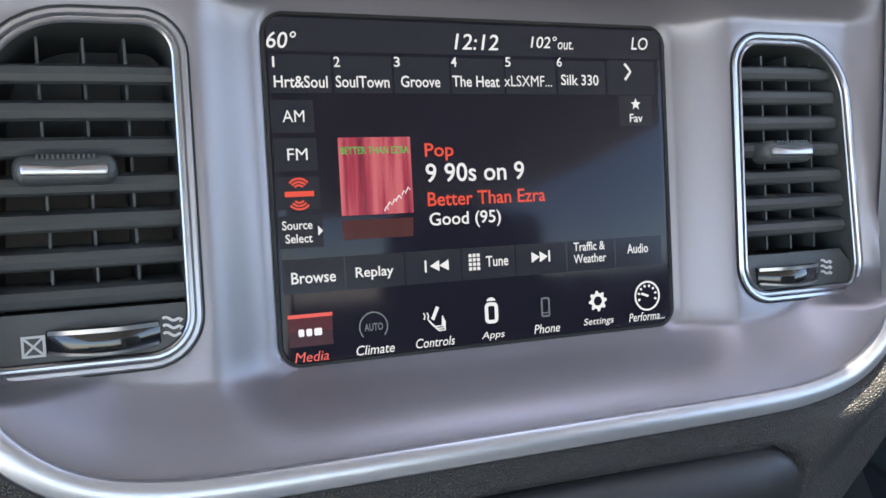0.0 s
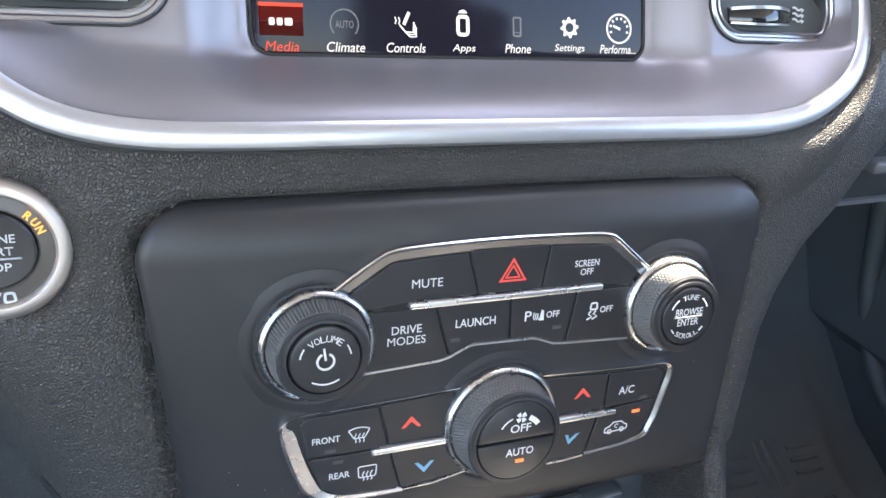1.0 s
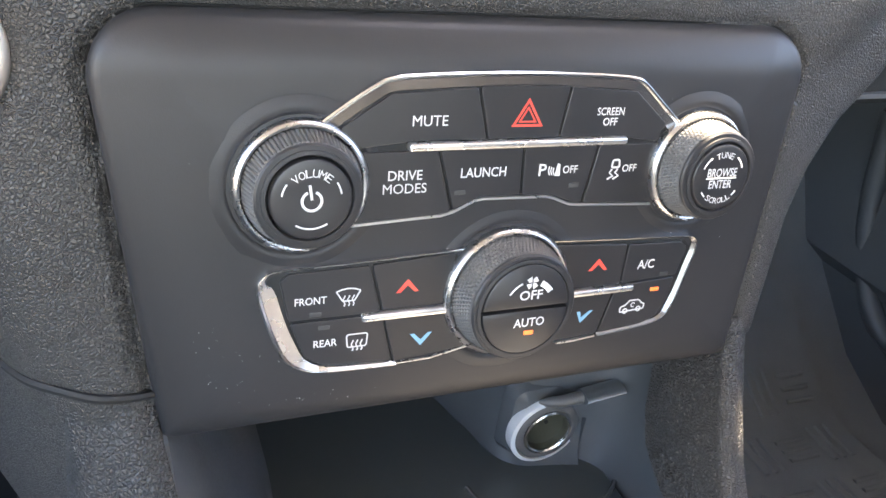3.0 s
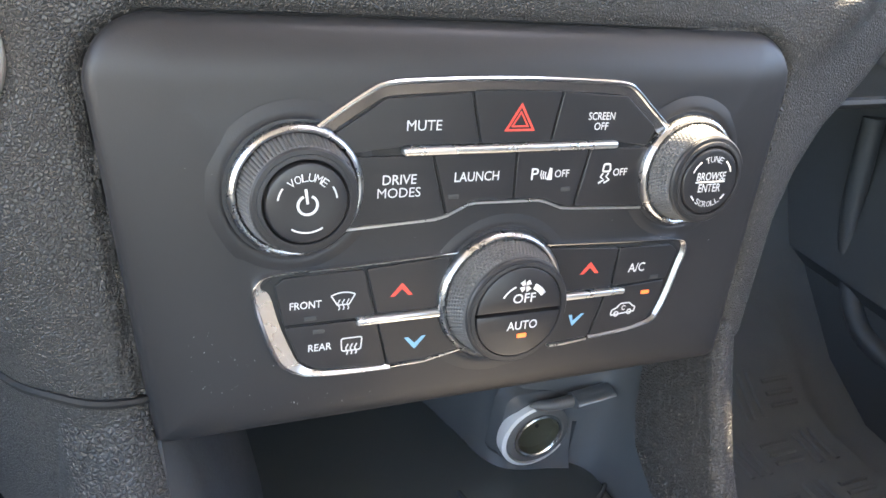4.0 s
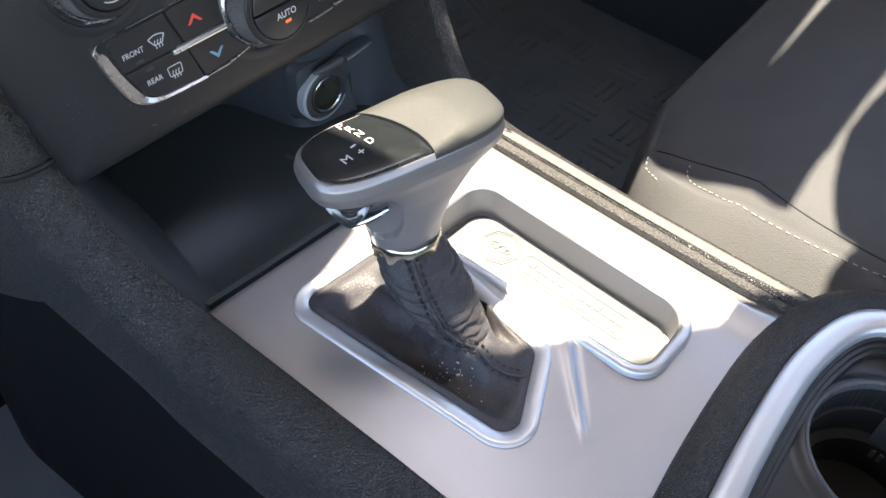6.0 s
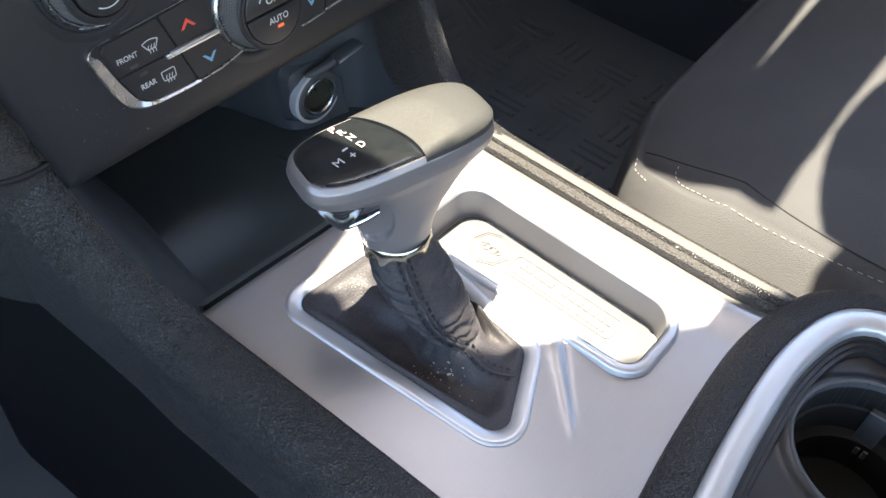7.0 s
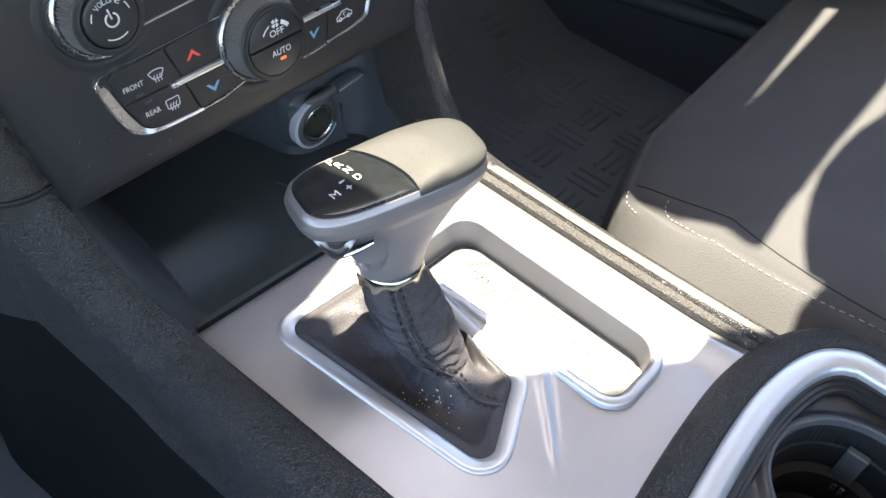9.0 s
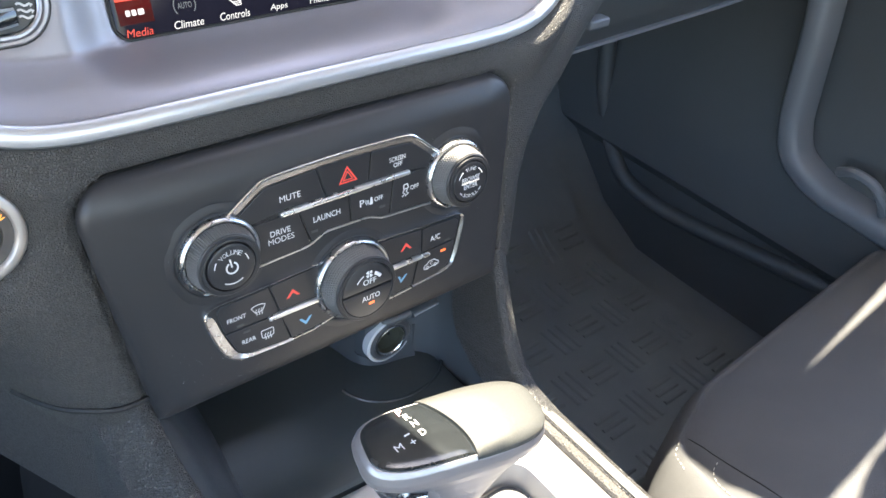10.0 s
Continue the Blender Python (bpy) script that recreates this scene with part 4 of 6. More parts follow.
strip_b = [(-39, -36.0), (-26, -35.6), (-10, -32.4)]
part("chrome_line", strip(bmesh.new(), P, strip_b, [(0.25, -1), (0.25, 1.0), (-0.25, 1.0), (-0.25, -1)]), M_SATIN, panel)
RIGHTFR = [tuple(p) for p in smooth_line([(20, 7.0), (44, 6.0), (66, 5.2), (80, 4.8), (85.0, 3.2), (86.4, -1), (84.4, -9), (81.6, -20), (79.0, -26.6), (75.2, -31.2), (66, -33.6), (54, -34.8), (45.3, -35.4)], 4)]
n = len(RIGHTFR)
wide = [-1.3 - 1.1 * sstep(0.28, 0.42, i / n) * (1 - sstep(0.62, 0.76, i / n)) for i in range(n)]
bm = var_strip(bmesh.new(), P, RIGHTFR, wide, [(0, -1), (0, 1.5), (0.1, 2.0), (0.3, 1.9), (0.32, -1)])
fr3 = part("chrome_frame", bm, M_CHROME, panel, "thin chrome frame")
# Darker metal here paints the dull reflection of the right bevel.
part("bevel", var_strip(bmesh.new(), P, RIGHTFR, wide, [(0.325, -1), (0.325, 1.7), (1.0, 0.6), (1.0, -1)]), M_DARKCHROME, fr3, "bevel whose metal tone paints its reflection")
part("chrome_line", strip(bmesh.new(), P, [(44.6, -35.6), (34, -36.6), (27, -36.6)], [(0.35, -1), (0.35, 1.1), (-0.35, 1.1), (-0.35, -1)]), M_SATIN, panel)


def knob(cu, cv, ring_r, body_r, top, ribs, fine, cap_r):
    """A turning knob with its chrome seat ring."""
    def on_face(u, v, h):
        return P(u, v, h + face_fall(u, v))

    k = part("knob_seat", lathe(bmesh.new(), on_face, cu, cv, [(ring_r + 8.0, -0.25), (ring_r + 6.4, 0.12), (ring_r + 4.6, 0.5), (ring_r + 3.2, 0.6), (ring_r + 2.3, 0.2), (ring_r + 1.6, -0.9), (ring_r + 0.5, -1.6)], 96, False), M_PANEL, panel)
    bm = lathe(bmesh.new(), P, cu, cv, [(ring_r + 0.9, -2), (ring_r + 0.9, 2.4), (ring_r + 0.4, 3.4), (ring_r - 0.4, 3.9), (ring_r - 1.1, 3.7), (ring_r - 1.5, 2.8), (ring_r - 1.6, -1)], 72, False)
    part("seat_ring", bm, M_RINGMETAL, k, "chrome ring")
    bm = bmesh.new()
    lo, hi = 1.0, top - 3.0
    if fine:
        m = 16
        prof = [(body_r, 0.2)] + [(body_r - 2.2 * i / m, lo + (hi - lo) * i / m) for i in range(m + 1)] + [(body_r - 2.8, hi + 0.4)]
        lathe(bm, P, cu, cv, prof, ribs * 2, False, lambda r, i: (0.6 if r % 2 and i % 2 == (r // 2) % 2 else 0.0) if 1 <= r <= m else 0)
    else:
        prof = [(body_r, 0.2), (body_r, lo), (body_r - 2.2, hi), (body_r - 2.8, hi + 0.4)]
        lathe(bm, P, cu, cv, prof, ribs * 3, False, lambda r, i: (0.5 if i % 3 else 0.0) if r in (1, 2) else 0)
    part("knurled_grip", bm, M_RUBBER, k, "knurled black grip", 4)
    bm = lathe(bmesh.new(), P, cu, cv, [(body_r - 2.3, hi - 0.2), (body_r - 2.1, hi + 0.9), (body_r - 2.7, hi + 1.6), (cap_r + 2.0, hi + 1.7), (cap_r + 1.9, hi + 2.3), (cap_r + 1.2, hi + 2.5), (cap_r + 0.7, hi + 2.5), (cap_r + 0.2, hi + 1.6), (cap_r + 0.1, hi + 0.2)], 72, False)
    part("collar", bm, M_PANEL, k)
    return k, cap_r, hi + 1.4


vk, cr, ch = knob(-74.0, 32.2, 20.6, 18.9, 14.0, 84, False, 12.9)
bm = lathe(bmesh.new(), P, -73.8, 32.0, [(cr, 8), (cr, ch + 0.4), (cr - 0.6, ch + 1.3), (cr - 1.6, ch + 1.6), (cr - 6, ch + 1.3)], 56)
part("cap", bm, M_BUTTON, vk)
TH = ch + 1.75
bm = bmesh.new()
arc_write(bm, P, "VOLUME", -73.8, 32.0, 8.3, 90, 15.0, 2.5, TH, bold=0.0)
for a0, a1 in ((146, 170), (10, 34), (-122, -58)):
    stroke(bm, P, disc_pts(-73.8, 32.0, 9.2, 10, a0, a1), 0.5, TH - 0.3, TH)
stroke(bm, P, disc_pts(-73.8, 31.6, 3.0, 22, 115, 425), 0.8, TH - 0.3, TH)
stroke(bm, P, [(-73.8, 32.0), (-74.5, 36.6)], 0.8, TH - 0.3, TH)
part("lettering", bm, M_WHITE, vk, "white lettering and power sign", 0)
tk, cr, ch = knob(78.2, 33.0, 20.6, 18.9, 16.0, 80, True, 12.8)
bm = lathe(bmesh.new(), P, 78.2, 33.0, [(cr, 8), (cr, ch + 0.4), (cr - 0.6, ch + 1.2), (cr - 1.4, ch + 1.4), (cr - 6, ch + 1.2)], 56)
part("cap", bm, M_BUTTON, tk)
TH = ch + 1.55
bm = bmesh.new()
write(bm, P, "BROWSE", 78.2, 35.0, 13.4, 3.2, TH)
write(bm, P, "ENTER", 78.2, 30.6, 10.4, 3.2, TH)
stroke(bm, P, [(71.4, 32.8), (85, 32.8)], 0.5, TH - 0.3, TH)
arc_write(bm, P, "TUNE", 78.2, 33.0, 8.6, 90, 14, 2.3, TH, bold=0.0)
arc_write(bm, P, "SCROLL", 78.2, 33.0, 8.8, 270, 12.5, 2.2, TH, True, bold=0.0)
for a0, a1 in ((128, 158), (22, 52), (214, 228), (312, 326)):
    stroke(bm, P, disc_pts(78.2, 33.0, 9.4, 8, a0, a1), 0.5, TH - 0.3, TH)
part("lettering", bm, M_WHITE, tk, "white lettering", 0)
ck, cr, ch = knob(2.6, -11.6, 24.2, 22.4, 17.2, 92, True, 16.8)
for s, w in ((1, "upper"), (-1, "lower")):
    q = [(2.6 + x, -11.6 + s * 0.5 + y) for x, y in disc_pts(0, 0, cr, 22, 0, 180)] if s > 0 else [(2.6 + x, -11.6 - 0.5 + y) for x, y in disc_pts(0, 0, cr, 22, 180, 360)]
    part("cap", slab(bmesh.new(), P, q, 10, ch + 1.3, 0.8), M_BUTTON, ck, w + " half of a split cap")
TH = ch + 1.45
bm = bmesh.new()
write(bm, P, "OFF", 3.8, -6.0, 9.0, 3.6, TH)
write(bm, P, "AUTO", 4.2, -16.6, 12.2, 3.4, TH)
for k in range(4):
    a = 90 * k + 20
    q = [(3.8 + r * math.cos(radians(a + da)), -1.4 + r * math.sin(radians(a + da))) for r, da in ((0.3, 0), (2.4, -8), (2.6, 40), (1.4, 62))]
    poly_flat(bm, P, q, TH - 0.3, TH)
strip(bm, P, disc_pts(3.6, -10.4, 9.6, 8, 148, 112), [(0.3, TH - 0.3), (0.3, TH), (-0.3, TH), (-0.3, TH - 0.3)])
rows = disc_pts(3.6, -10.4, 10.4, 8, 66, 34), disc_pts(3.6, -10.4, 8.2, 8, 66, 34)
poly_flat(bm, P, rows[0] + rows[1][::-1], TH - 0.3, TH)
part("lettering", bm, M_WHITE, ck, "white lettering and fan icon", 0)
part("lamp", slab(bmesh.new(), P, rpoly([(2.6, -21.6), (6.4, -21.6), (6.4, -20.0), (2.6, -20.0)], 0.3, 2), TH - 0.4, TH + 0.1, 0.1), M_AMBER, ck, "amber lamp")

# dust on the panel
drng = random.Random(7)
bm = bmesh.new()
for k in range(90):
    if k < 30:
        u, v = drng.gauss(-97, 7), drng.gauss(-30, 9)
    elif k < 48:
        u, v = drng.gauss(-70, 10), drng.gauss(-46, 1.5)
    else:
        u, v = drng.uniform(-108, 108), drng.uniform(-46, 62)
    if not (-108 < u < 108 and -48 < v < 62):
        continue
    r = drng.uniform(0.06, 0.16)
    bmesh.ops.create_icosphere(bm, subdivisions=1, radius=r * 0.001, matrix=Matrix.Translation(P(u, v, 0.05 if abs(u) > 90 else 0.1)) @ Matrix.Diagonal((1, 0.5, drng.uniform(0.6, 1.6), 1)))
thing("dust_specks", bm, M_GREYPRINT, "fine pale dust specks on the control panel", "dust", kind="stuff")

# ---- leather dashboard face and console sides ----
def loft_bm(rows):
    bm = bmesh.new()
    loft(bm, rows, cap1=False, closed=False)
    return bm


# rows across one side: height, then inner edge, crown, shoulder and far edge as (x, y)
FACE = [
    (0.800, (0.131, 0.290), (0.215, 0.292), (0.290, 0.305), (0.340, 0.360)),
    (0.690, (0.131, 0.252), (0.212, 0.256), (0.262, 0.270), (0.325, 0.330)),
    (0.668, (0.131, 0.2425), (0.208, 0.2465), (0.252, 0.262), (0.312, 0.330)),
    (0.656, (0.131, 0.2390), (0.204, 0.2445), (0.242, 0.260), (0.296, 0.330)),
    (0.640, (0.1315, 0.2355), (0.200, 0.2430), (0.224, 0.257), (0.270, 0.330)),
    (0.618, (0.1315, 0.2330), (0.188, 0.2408), (0.206, 0.253), (0.250, 0.330)),
    (0.600, (0.1310, 0.2300), (0.166, 0.2350), (0.186, 0.248), (0.226, 0.325)),
    (0.580, (0.1290, 0.2260), (0.150, 0.2285), (0.170, 0.243), (0.212, 0.325)),
    (0.560, (0.1270, 0.2225), (0.142, 0.2232), (0.160, 0.238), (0.202, 0.322)),
    (0.5185, (0.1205, 0.2140), (0.134, 0.2130), (0.153, 0.230), (0.195, 0.318)),
    (0.500, (0.118, 0.2105), (0.131, 0.209), (0.150, 0.226), (0.192, 0.316)),
]
# console run: (y, z) of the inner edge with its x on the driver's and the passenger's side
RUN = [
    (0.2135, 0.5175, 0.1205, 0.1200), (0.206, 0.500, 0.118, 0.1197), (0.196, 0.478, 0.114, 0.1187), (0.184, 0.455, 0.108, 0.1175),
    (0.172, 0.438, 0.102, 0.117), (0.158, 0.430, 0.0975, 0.1155), (0.130, 0.4275, 0.0950, 0.1145), (0.080, 0.4265, 0.0915, 0.1140),
    (0.030, 0.4265, 0.0885, 0.1140), (-0.030, 0.4270, 0.0860, 0.1145), (-0.080, 0.4280, 0.0850, 0.1160), (-0.140, 0.430, 0.085, 0.118), (-0.300, 0.432, 0.085, 0.118)]


def bulge(a, b, lift, n, out):
    """Points from a to b on a low arch."""
    return [a.lerp(b, k / n) + out * (lift * math.sin(math.pi * k / n)) for k in range(n)]


def inside(poly, u, v):
    hit = False
    k = len(poly)
    for i in range(k):
        (x1, y1), (x2, y2) = poly[i - 1], poly[i]
        if (y1 > v) != (y2 > v) and u < (x2 - x1) * (v - y1) / (y2 - y1) + x1:
            hit = not hit
    return hit


leather = empty("leather_dashboard", (0, 0.24, 0.62), "black grained leather dashboard lower face", "dashboard")
FACE_Z = [r[0] for r in FACE][::-1]
LEFT_OUT = [0.003, 0.006, 0.012, 0.014, 0.012, 0.010, 0.006, 0.003, 0.0, 0.0, 0.0]
FACE_T = [np.array([r[k][a] for r in FACE][::-1]) for k in (1, 2, 3, 4) for a in (0, 1)]
EDGE = [P(*p, -14) for p in panel_ring(-0.6)]
EDGE_A = np.array([(q.x, q.z) for q in EDGE])
EDGE_D = np.roll(EDGE_A, -1, axis=0) - EDGE_A
KEEP_POLY = [(q.x, q.z) for q in (P(*p, -14) for p in panel_ring(4.0))]


def face_raw(x, z):
    v = [float(np.interp(z, FACE_Z, t)) for t in FACE_T]
    if x < 0:
        w = float(np.interp(z, FACE_Z, LEFT_OUT))
        v[2], v[4], v[6] = v[2] + w, v[4] + 1.3 * w, v[6] + w
    return float(np.interp(abs(x), [0, v[0], v[2], v[4], v[6], v[6] + 0.2], [v[1] + 0.002, v[1], v[3], v[5], v[7], v[7] + 0.12]))


def face_y(x, z):
    y = sum(face_raw(x + d, z) for d in (-0.009, -0.006, -0.003, 0, 0.003, 0.006, 0.009)) / 7
    rel = np.array((x, z)) - EDGE_A
    t = np.clip((rel * EDGE_D).sum(1) / np.maximum((EDGE_D * EDGE_D).sum(1), 1e-12), 0, 1)
    d = float(np.min(np.linalg.norm(rel - EDGE_D * t[:, None], axis=1)))
    below = float(np.interp(x, TRIM_X, TRIM_ZZ)) - z
    swell = 0.012 * sstep(0.002, 0.013, below) * (1 - sstep(0.013, 0.045, below)) * sstep(0.12, 0.17, x) * (1 - sstep(0.20, 0.24, x))
    well = 0.004 * sstep(0.032, 0.022, math.hypot(x + 0.1755, z - 0.6262))
    return y + well - swell - 0.003 * sstep(0.05, 0.01, d) + 0.0050 * max(0.0, 1 - d / 0.0030) ** 2.0


TRIM_W = [S(p[0], p[1], th) for p, th in zip(TRIM, TRIM_H)]
TRIM_X, TRIM_ZZ = [q.x for q in TRIM_W], [q.z for q in TRIM_W]


def face_keep(x, z):
    if z < 0.508 and x > -0.132 - 0.17 * (z - 0.43):
        return False
    if inside(KEEP_POLY, x, z) or math.hypot(x + 0.1755, z - 0.6262) < 0.0215:
        return False
    if abs(x) < 0.2:
        return z < np.interp(x, TRIM_X, TRIM_ZZ) - 0.0005
    return True


bm = bmesh.new()
field(bm, lambda u, v, h: Vector((u, h, v)), steps(-0.30, 0.30, 0.0024), steps(0.4298, 0.790, 0.0024), face_y, face_keep)
part("leather_face", bm, M_LEATHER, leather, sharp=0)
# needle holes along the panel
for s in (-1, 1):
    bm = bmesh.new()
    for k, z in enumerate(steps(0.530, 0.634, 0.0026)):
        if (k * 7 + k * k) % 5 > (3 if s < 0 else 2):
            continue
        x = s * (0.1265 + 0.0062 * (z - 0.53) / 0.104 + (0.0018 if s < 0 else 0.0022))
        y = face_y(x, z)
        tube(bm, [Vector((x, y - 0.0002, z - 0.0006)), Vector((x, y - 0.0004, z)), Vector((x, y - 0.0002, z + 0.0006))], 0.00035, 5)
    part("edge_stitching", bm, M_GAP if s < 0 else M_PALE_EDGE, leather, "tiny stitches along the edge")

console = empty("center_console", (0, 0.0, 0.2), "leather-sided center console with brushed silver top", "console")
for s in (-1, 1):
    rows = []
    pts = []
    for a, b in zip(RUN, RUN[1:]):
        for k in range(4):
            pts.append([p + (q - p) * k / 4 for p, q in zip(a, b)])
    pts.append(list(RUN[-1]))
    if s > 0:
        pts = [q for q in pts if q[0] > -0.088]
    for i, (y, z, xl, xr) in enumerate(pts):
        x = xl if s < 0 else xr
        nxt, prv = pts[min(i + 1, len(pts) - 1)], pts[max(i - 1, 0)]
        t = Vector((0, nxt[0] - prv[0], nxt[1] - prv[1])).normalized()
        nrm = Vector((0, t.z, -t.y))           # out of the run: up along the console, back at the dash
        if nrm.z < 0 and abs(t.y) > 0.7:
            nrm = -nrm
        nrm = Vector((0, -abs(nrm.y), abs(nrm.z)))
        level = max(0.0, min(1.0, (0.205 - y) / 0.06))
        pi = Vector((s * x, y, z))
        w = (0.0135 + 0.010 * level) if s < 0 else 0.0092
        pc = pi + Vector((s * w, 0, 0)) + nrm * 0.0015
        sw = 0.018 + 0.022 * level if s < 0 else 0.003
        back = Vector((0, 0.018, 0)) * (1 - level) + Vector((0, 0, -0.026 if s < 0 else -0.012)) * level
        po = pc + Vector((s * sw, 0, 0)) + back
        pf = po + Vector((s * (0.042 if s < 0 else 0.0), 0.09 * (1 - level), -0.28 * level - 0.01 * (1 - level)))
        if s < 0:
            po = pc + Vector((-0.018 + 0.005 * level, 0, 0)) + back * (1 + 0.35 * level)
            pf = po + Vector((-0.015 + 0.010 * level, 0.05 * (1 - level), -0.016 * level - 0.01 * (1 - level)))
        deep = max(0.0, min(1.0, (y - 0.132) / 0.03)) if s > 0 else 0.0
        flank = (pi - nrm * (0.012 if s < 0 else 0.034) + Vector((0 if s < 0 else -0.004, 0, 0))).lerp(pi + Vector((-0.0065, 0.054 - 0.012 * sstep(0.43, 0.49, z), -0.003)), deep)
        row = [flank, flank.lerp(pi - nrm * 0.002, 0.5) + Vector((-0.0006 * deep, 0, 0)), pi - nrm * 0.002]
        if s < 0:
            rows.append(row + smooth_line([pi, pi.lerp(pc, 0.5) + nrm * 0.0016, pc, pc.lerp(po, 0.5) + Vector((-0.004, 0, 0.004)), po, pf], 4))
            continue
        row += bulge(pi, pc, 0.0022, 5, nrm)
        row += bulge(pc, po, 0.005, 6, (nrm + Vector((s, 0, 0))).normalized())
        row += bulge(po, pf, 0.008, 5, Vector((s, 0, 0))) + [pf]
        rows.append(row)
    seam_line = [q + Vector((0, 0.0006, 0.0006)) for q in rows[0][1:-1]]
    rows.insert(0, [q + Vector((0, 0.016, 0.0004)) for q in rows[0]])
    bm = bmesh.new()
    loft(bm, rows, cap1=False, closed=False)
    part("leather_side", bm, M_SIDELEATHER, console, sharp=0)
    if s < 0:
        # Dark sheet added where the console side drops into shade.
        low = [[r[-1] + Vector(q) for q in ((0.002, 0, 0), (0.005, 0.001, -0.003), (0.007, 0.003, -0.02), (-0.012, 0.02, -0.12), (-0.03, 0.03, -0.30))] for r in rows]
        part("lower_side", loft_bm(low), M_FOOTSHADE, console, "near-black lower side standing in for footwell shade")
    if s > 0:
        part("seam", tube(bmesh.new(), seam_line, 0.0007, 6), M_GAP, console, "dark seam")
# the seam goes on round the driver's side
tube_line = [Vector((x, face_y(x, z) - 0.0009, z)) for x, z in ((-0.1205, 0.5192), (-0.1290, 0.5206), (-0.1382, 0.5212), (-0.1491, 0.5214), (-0.1580, 0.5185), (-0.1662, 0.5140), (-0.1740, 0.5095))]
part("seam", tube(bmesh.new(), smooth_line(tube_line, 6), 0.0015, 6), M_GAP, console, "dark seam")
# piping along the passenger side
bm = bmesh.new()
rows = []
for y in steps(-0.078, 0.150, 0.006):
    rows.append([Vector((0.1085 + 0.0025 * sstep(0.05, -0.08, y) + dx, y, 0.4255 + dz)) for dx, dz in ((0, -0.006), (0.0002, 0.0016), (0.0015, 0.0026), (0.0045, 0.0026), (0.0062, 0.0018), (0.0066, -0.004))])
loft(bm, rows, cap1=False, closed=False)
part("piping", bm, M_RAIL, console, "speckled piping along the edge")

# Strip added over the dark leather to paint its sunlit band.
bm = bmesh.new()
rows = []
for y in steps(-0.078, 0.146, 0.006):
    rows.append([Vector((0.1160 + 0.0025 * sstep(0.05, -0.08, y) + dx, y, 0.4262 + dz)) for dx, dz in ((0, -0.004), (0.0002, 0.0032), (0.0018, 0.0044), (0.0052, 0.0044), (0.0072, 0.0030), (0.0078, -0.004))])
loft(bm, rows, cap1=False, closed=False)
part("sunlit_strip", bm, M_PALE_EDGE, console, "pale strip painting the sunlit leather beside the piping")

# ---- start button ----
ST = Plane(-0.1755, 0.2395, 0.6262, 8)
start = empty("start_button", ST(0, -26, 0), "round engine start button in a silver ring", "button")
part("bezel_ring", lathe(bmesh.new(), ST, 0, 0, [(24.2, -9), (24.2, 1.6), (23.4, 3.2), (21.6, 4.2), (19.6, 4.0), (18.6, 2.8), (18.4, -3)], 72, False), M_WARMSATIN, start, "satin silver ring")
part("inner_ring", lathe(bmesh.new(), ST, 0, 0, [(18.6, -3), (18.5, 1.4), (14.2, 2.0), (13.4, 1.2), (13.2, -3)], 64, False), mat("grey_brown_plastic", (0.075, 0.066, 0.060), 0.4, 0, 0.15, 500), start)
cap = part("cap", lathe(bmesh.new(), ST, 0, 0, [(13.0, -3), (13.0, 2.2), (12.2, 3.0), (9, 2.8), (4, 2.6)], 64), M_BUTTON, start)
bm = bmesh.new()
write(bm, ST, "ENGINE", 0, 4.2, 14.2, 2.9, 3.1)
write(bm, ST, "START", 0, 0.0, 12.6, 2.9, 3.1)
write(bm, ST, "STOP", 0, -5.4, 10.6, 2.9, 3.1)
stroke(bm, ST, [(-8.4, -2.6), (8.4, -2.6)], 0.6, 2.8, 3.1)
part("lettering", bm, M_GREYPRINT, cap, "grey capitals", 0)
bm = bmesh.new()
arc_write(bm, ST, "RUN", 0, 0, 16.0, 34, 10.5, 2.8, 2.3, bold=0.03)
part("lettering", bm, mat("amber_glow", (0.9, 0.35, 0.06), 0.4, emit=(1.0, 0.30, 0.03), strength=0.11), start, "glowing amber lettering", 0)
bm = bmesh.new()
stroke(bm, ST, disc_pts(-3.2, -16.4, 1.7, 14, -60, 240), 0.8, 1.4, 2.0)
stroke(bm, ST, [(-0.8, -18.2), (1.0, -14.4)], 0.6, 1.4, 2.0)
stroke(bm, ST, rpoly([(1.8, -18.0), (5.2, -18.0), (4.8, -14.8), (2.2, -14.8)], 0.8, 3), 0.9, 1.4, 2.0, True)
part("icon", bm, M_GREYPRINT, start, "grey key and lock icon")

# ---- storage bin under the panel ----
bin_ob = empty("storage_bin", (0, 0.22, 0.39), "dark open storage bin under the control panel", "storage bin")
bm = bmesh.new()
box(bm, (-0.079, 0.166, 0.386), (0.112, 0.356, 0.3925), 0.002)
part("rubber_mat", bm, M_BINMAT, bin_ob, "black rubber bin mat")
for name, prof, x0, m in (("side_wall", 1, -0.079, M_BINSIDE),):
    bm = bmesh.new()
    rows = []
    for y in steps(0.158, 0.360, 0.01):
        top = 0.4245 + 0.10 * sstep(0.168, 0.235, y)
        out = 0.012 * sstep(0.16, 0.24, y)
        foot_x = -0.0735 + 0.010 * sstep(0.18, 0.30, y)
        rows.append([Vector((foot_x, y, 0.385)), Vector((foot_x - 0.0005, y, 0.3935)), *[Vector((foot_x + (-0.1080 - out - foot_x) * f ** 0.75, y, 0.3935 + (top - 0.3935) * f)) for f in (0.03, 0.08, 0.16, 0.28, 0.42, 0.6, 0.8, 1.0)], Vector((-0.120 - out, y, top - 0.004))])
    loft(bm, rows, cap1=False, closed=False)
    part(name, bm, m, bin_ob, "grey plastic side wall")
bm = bmesh.new()
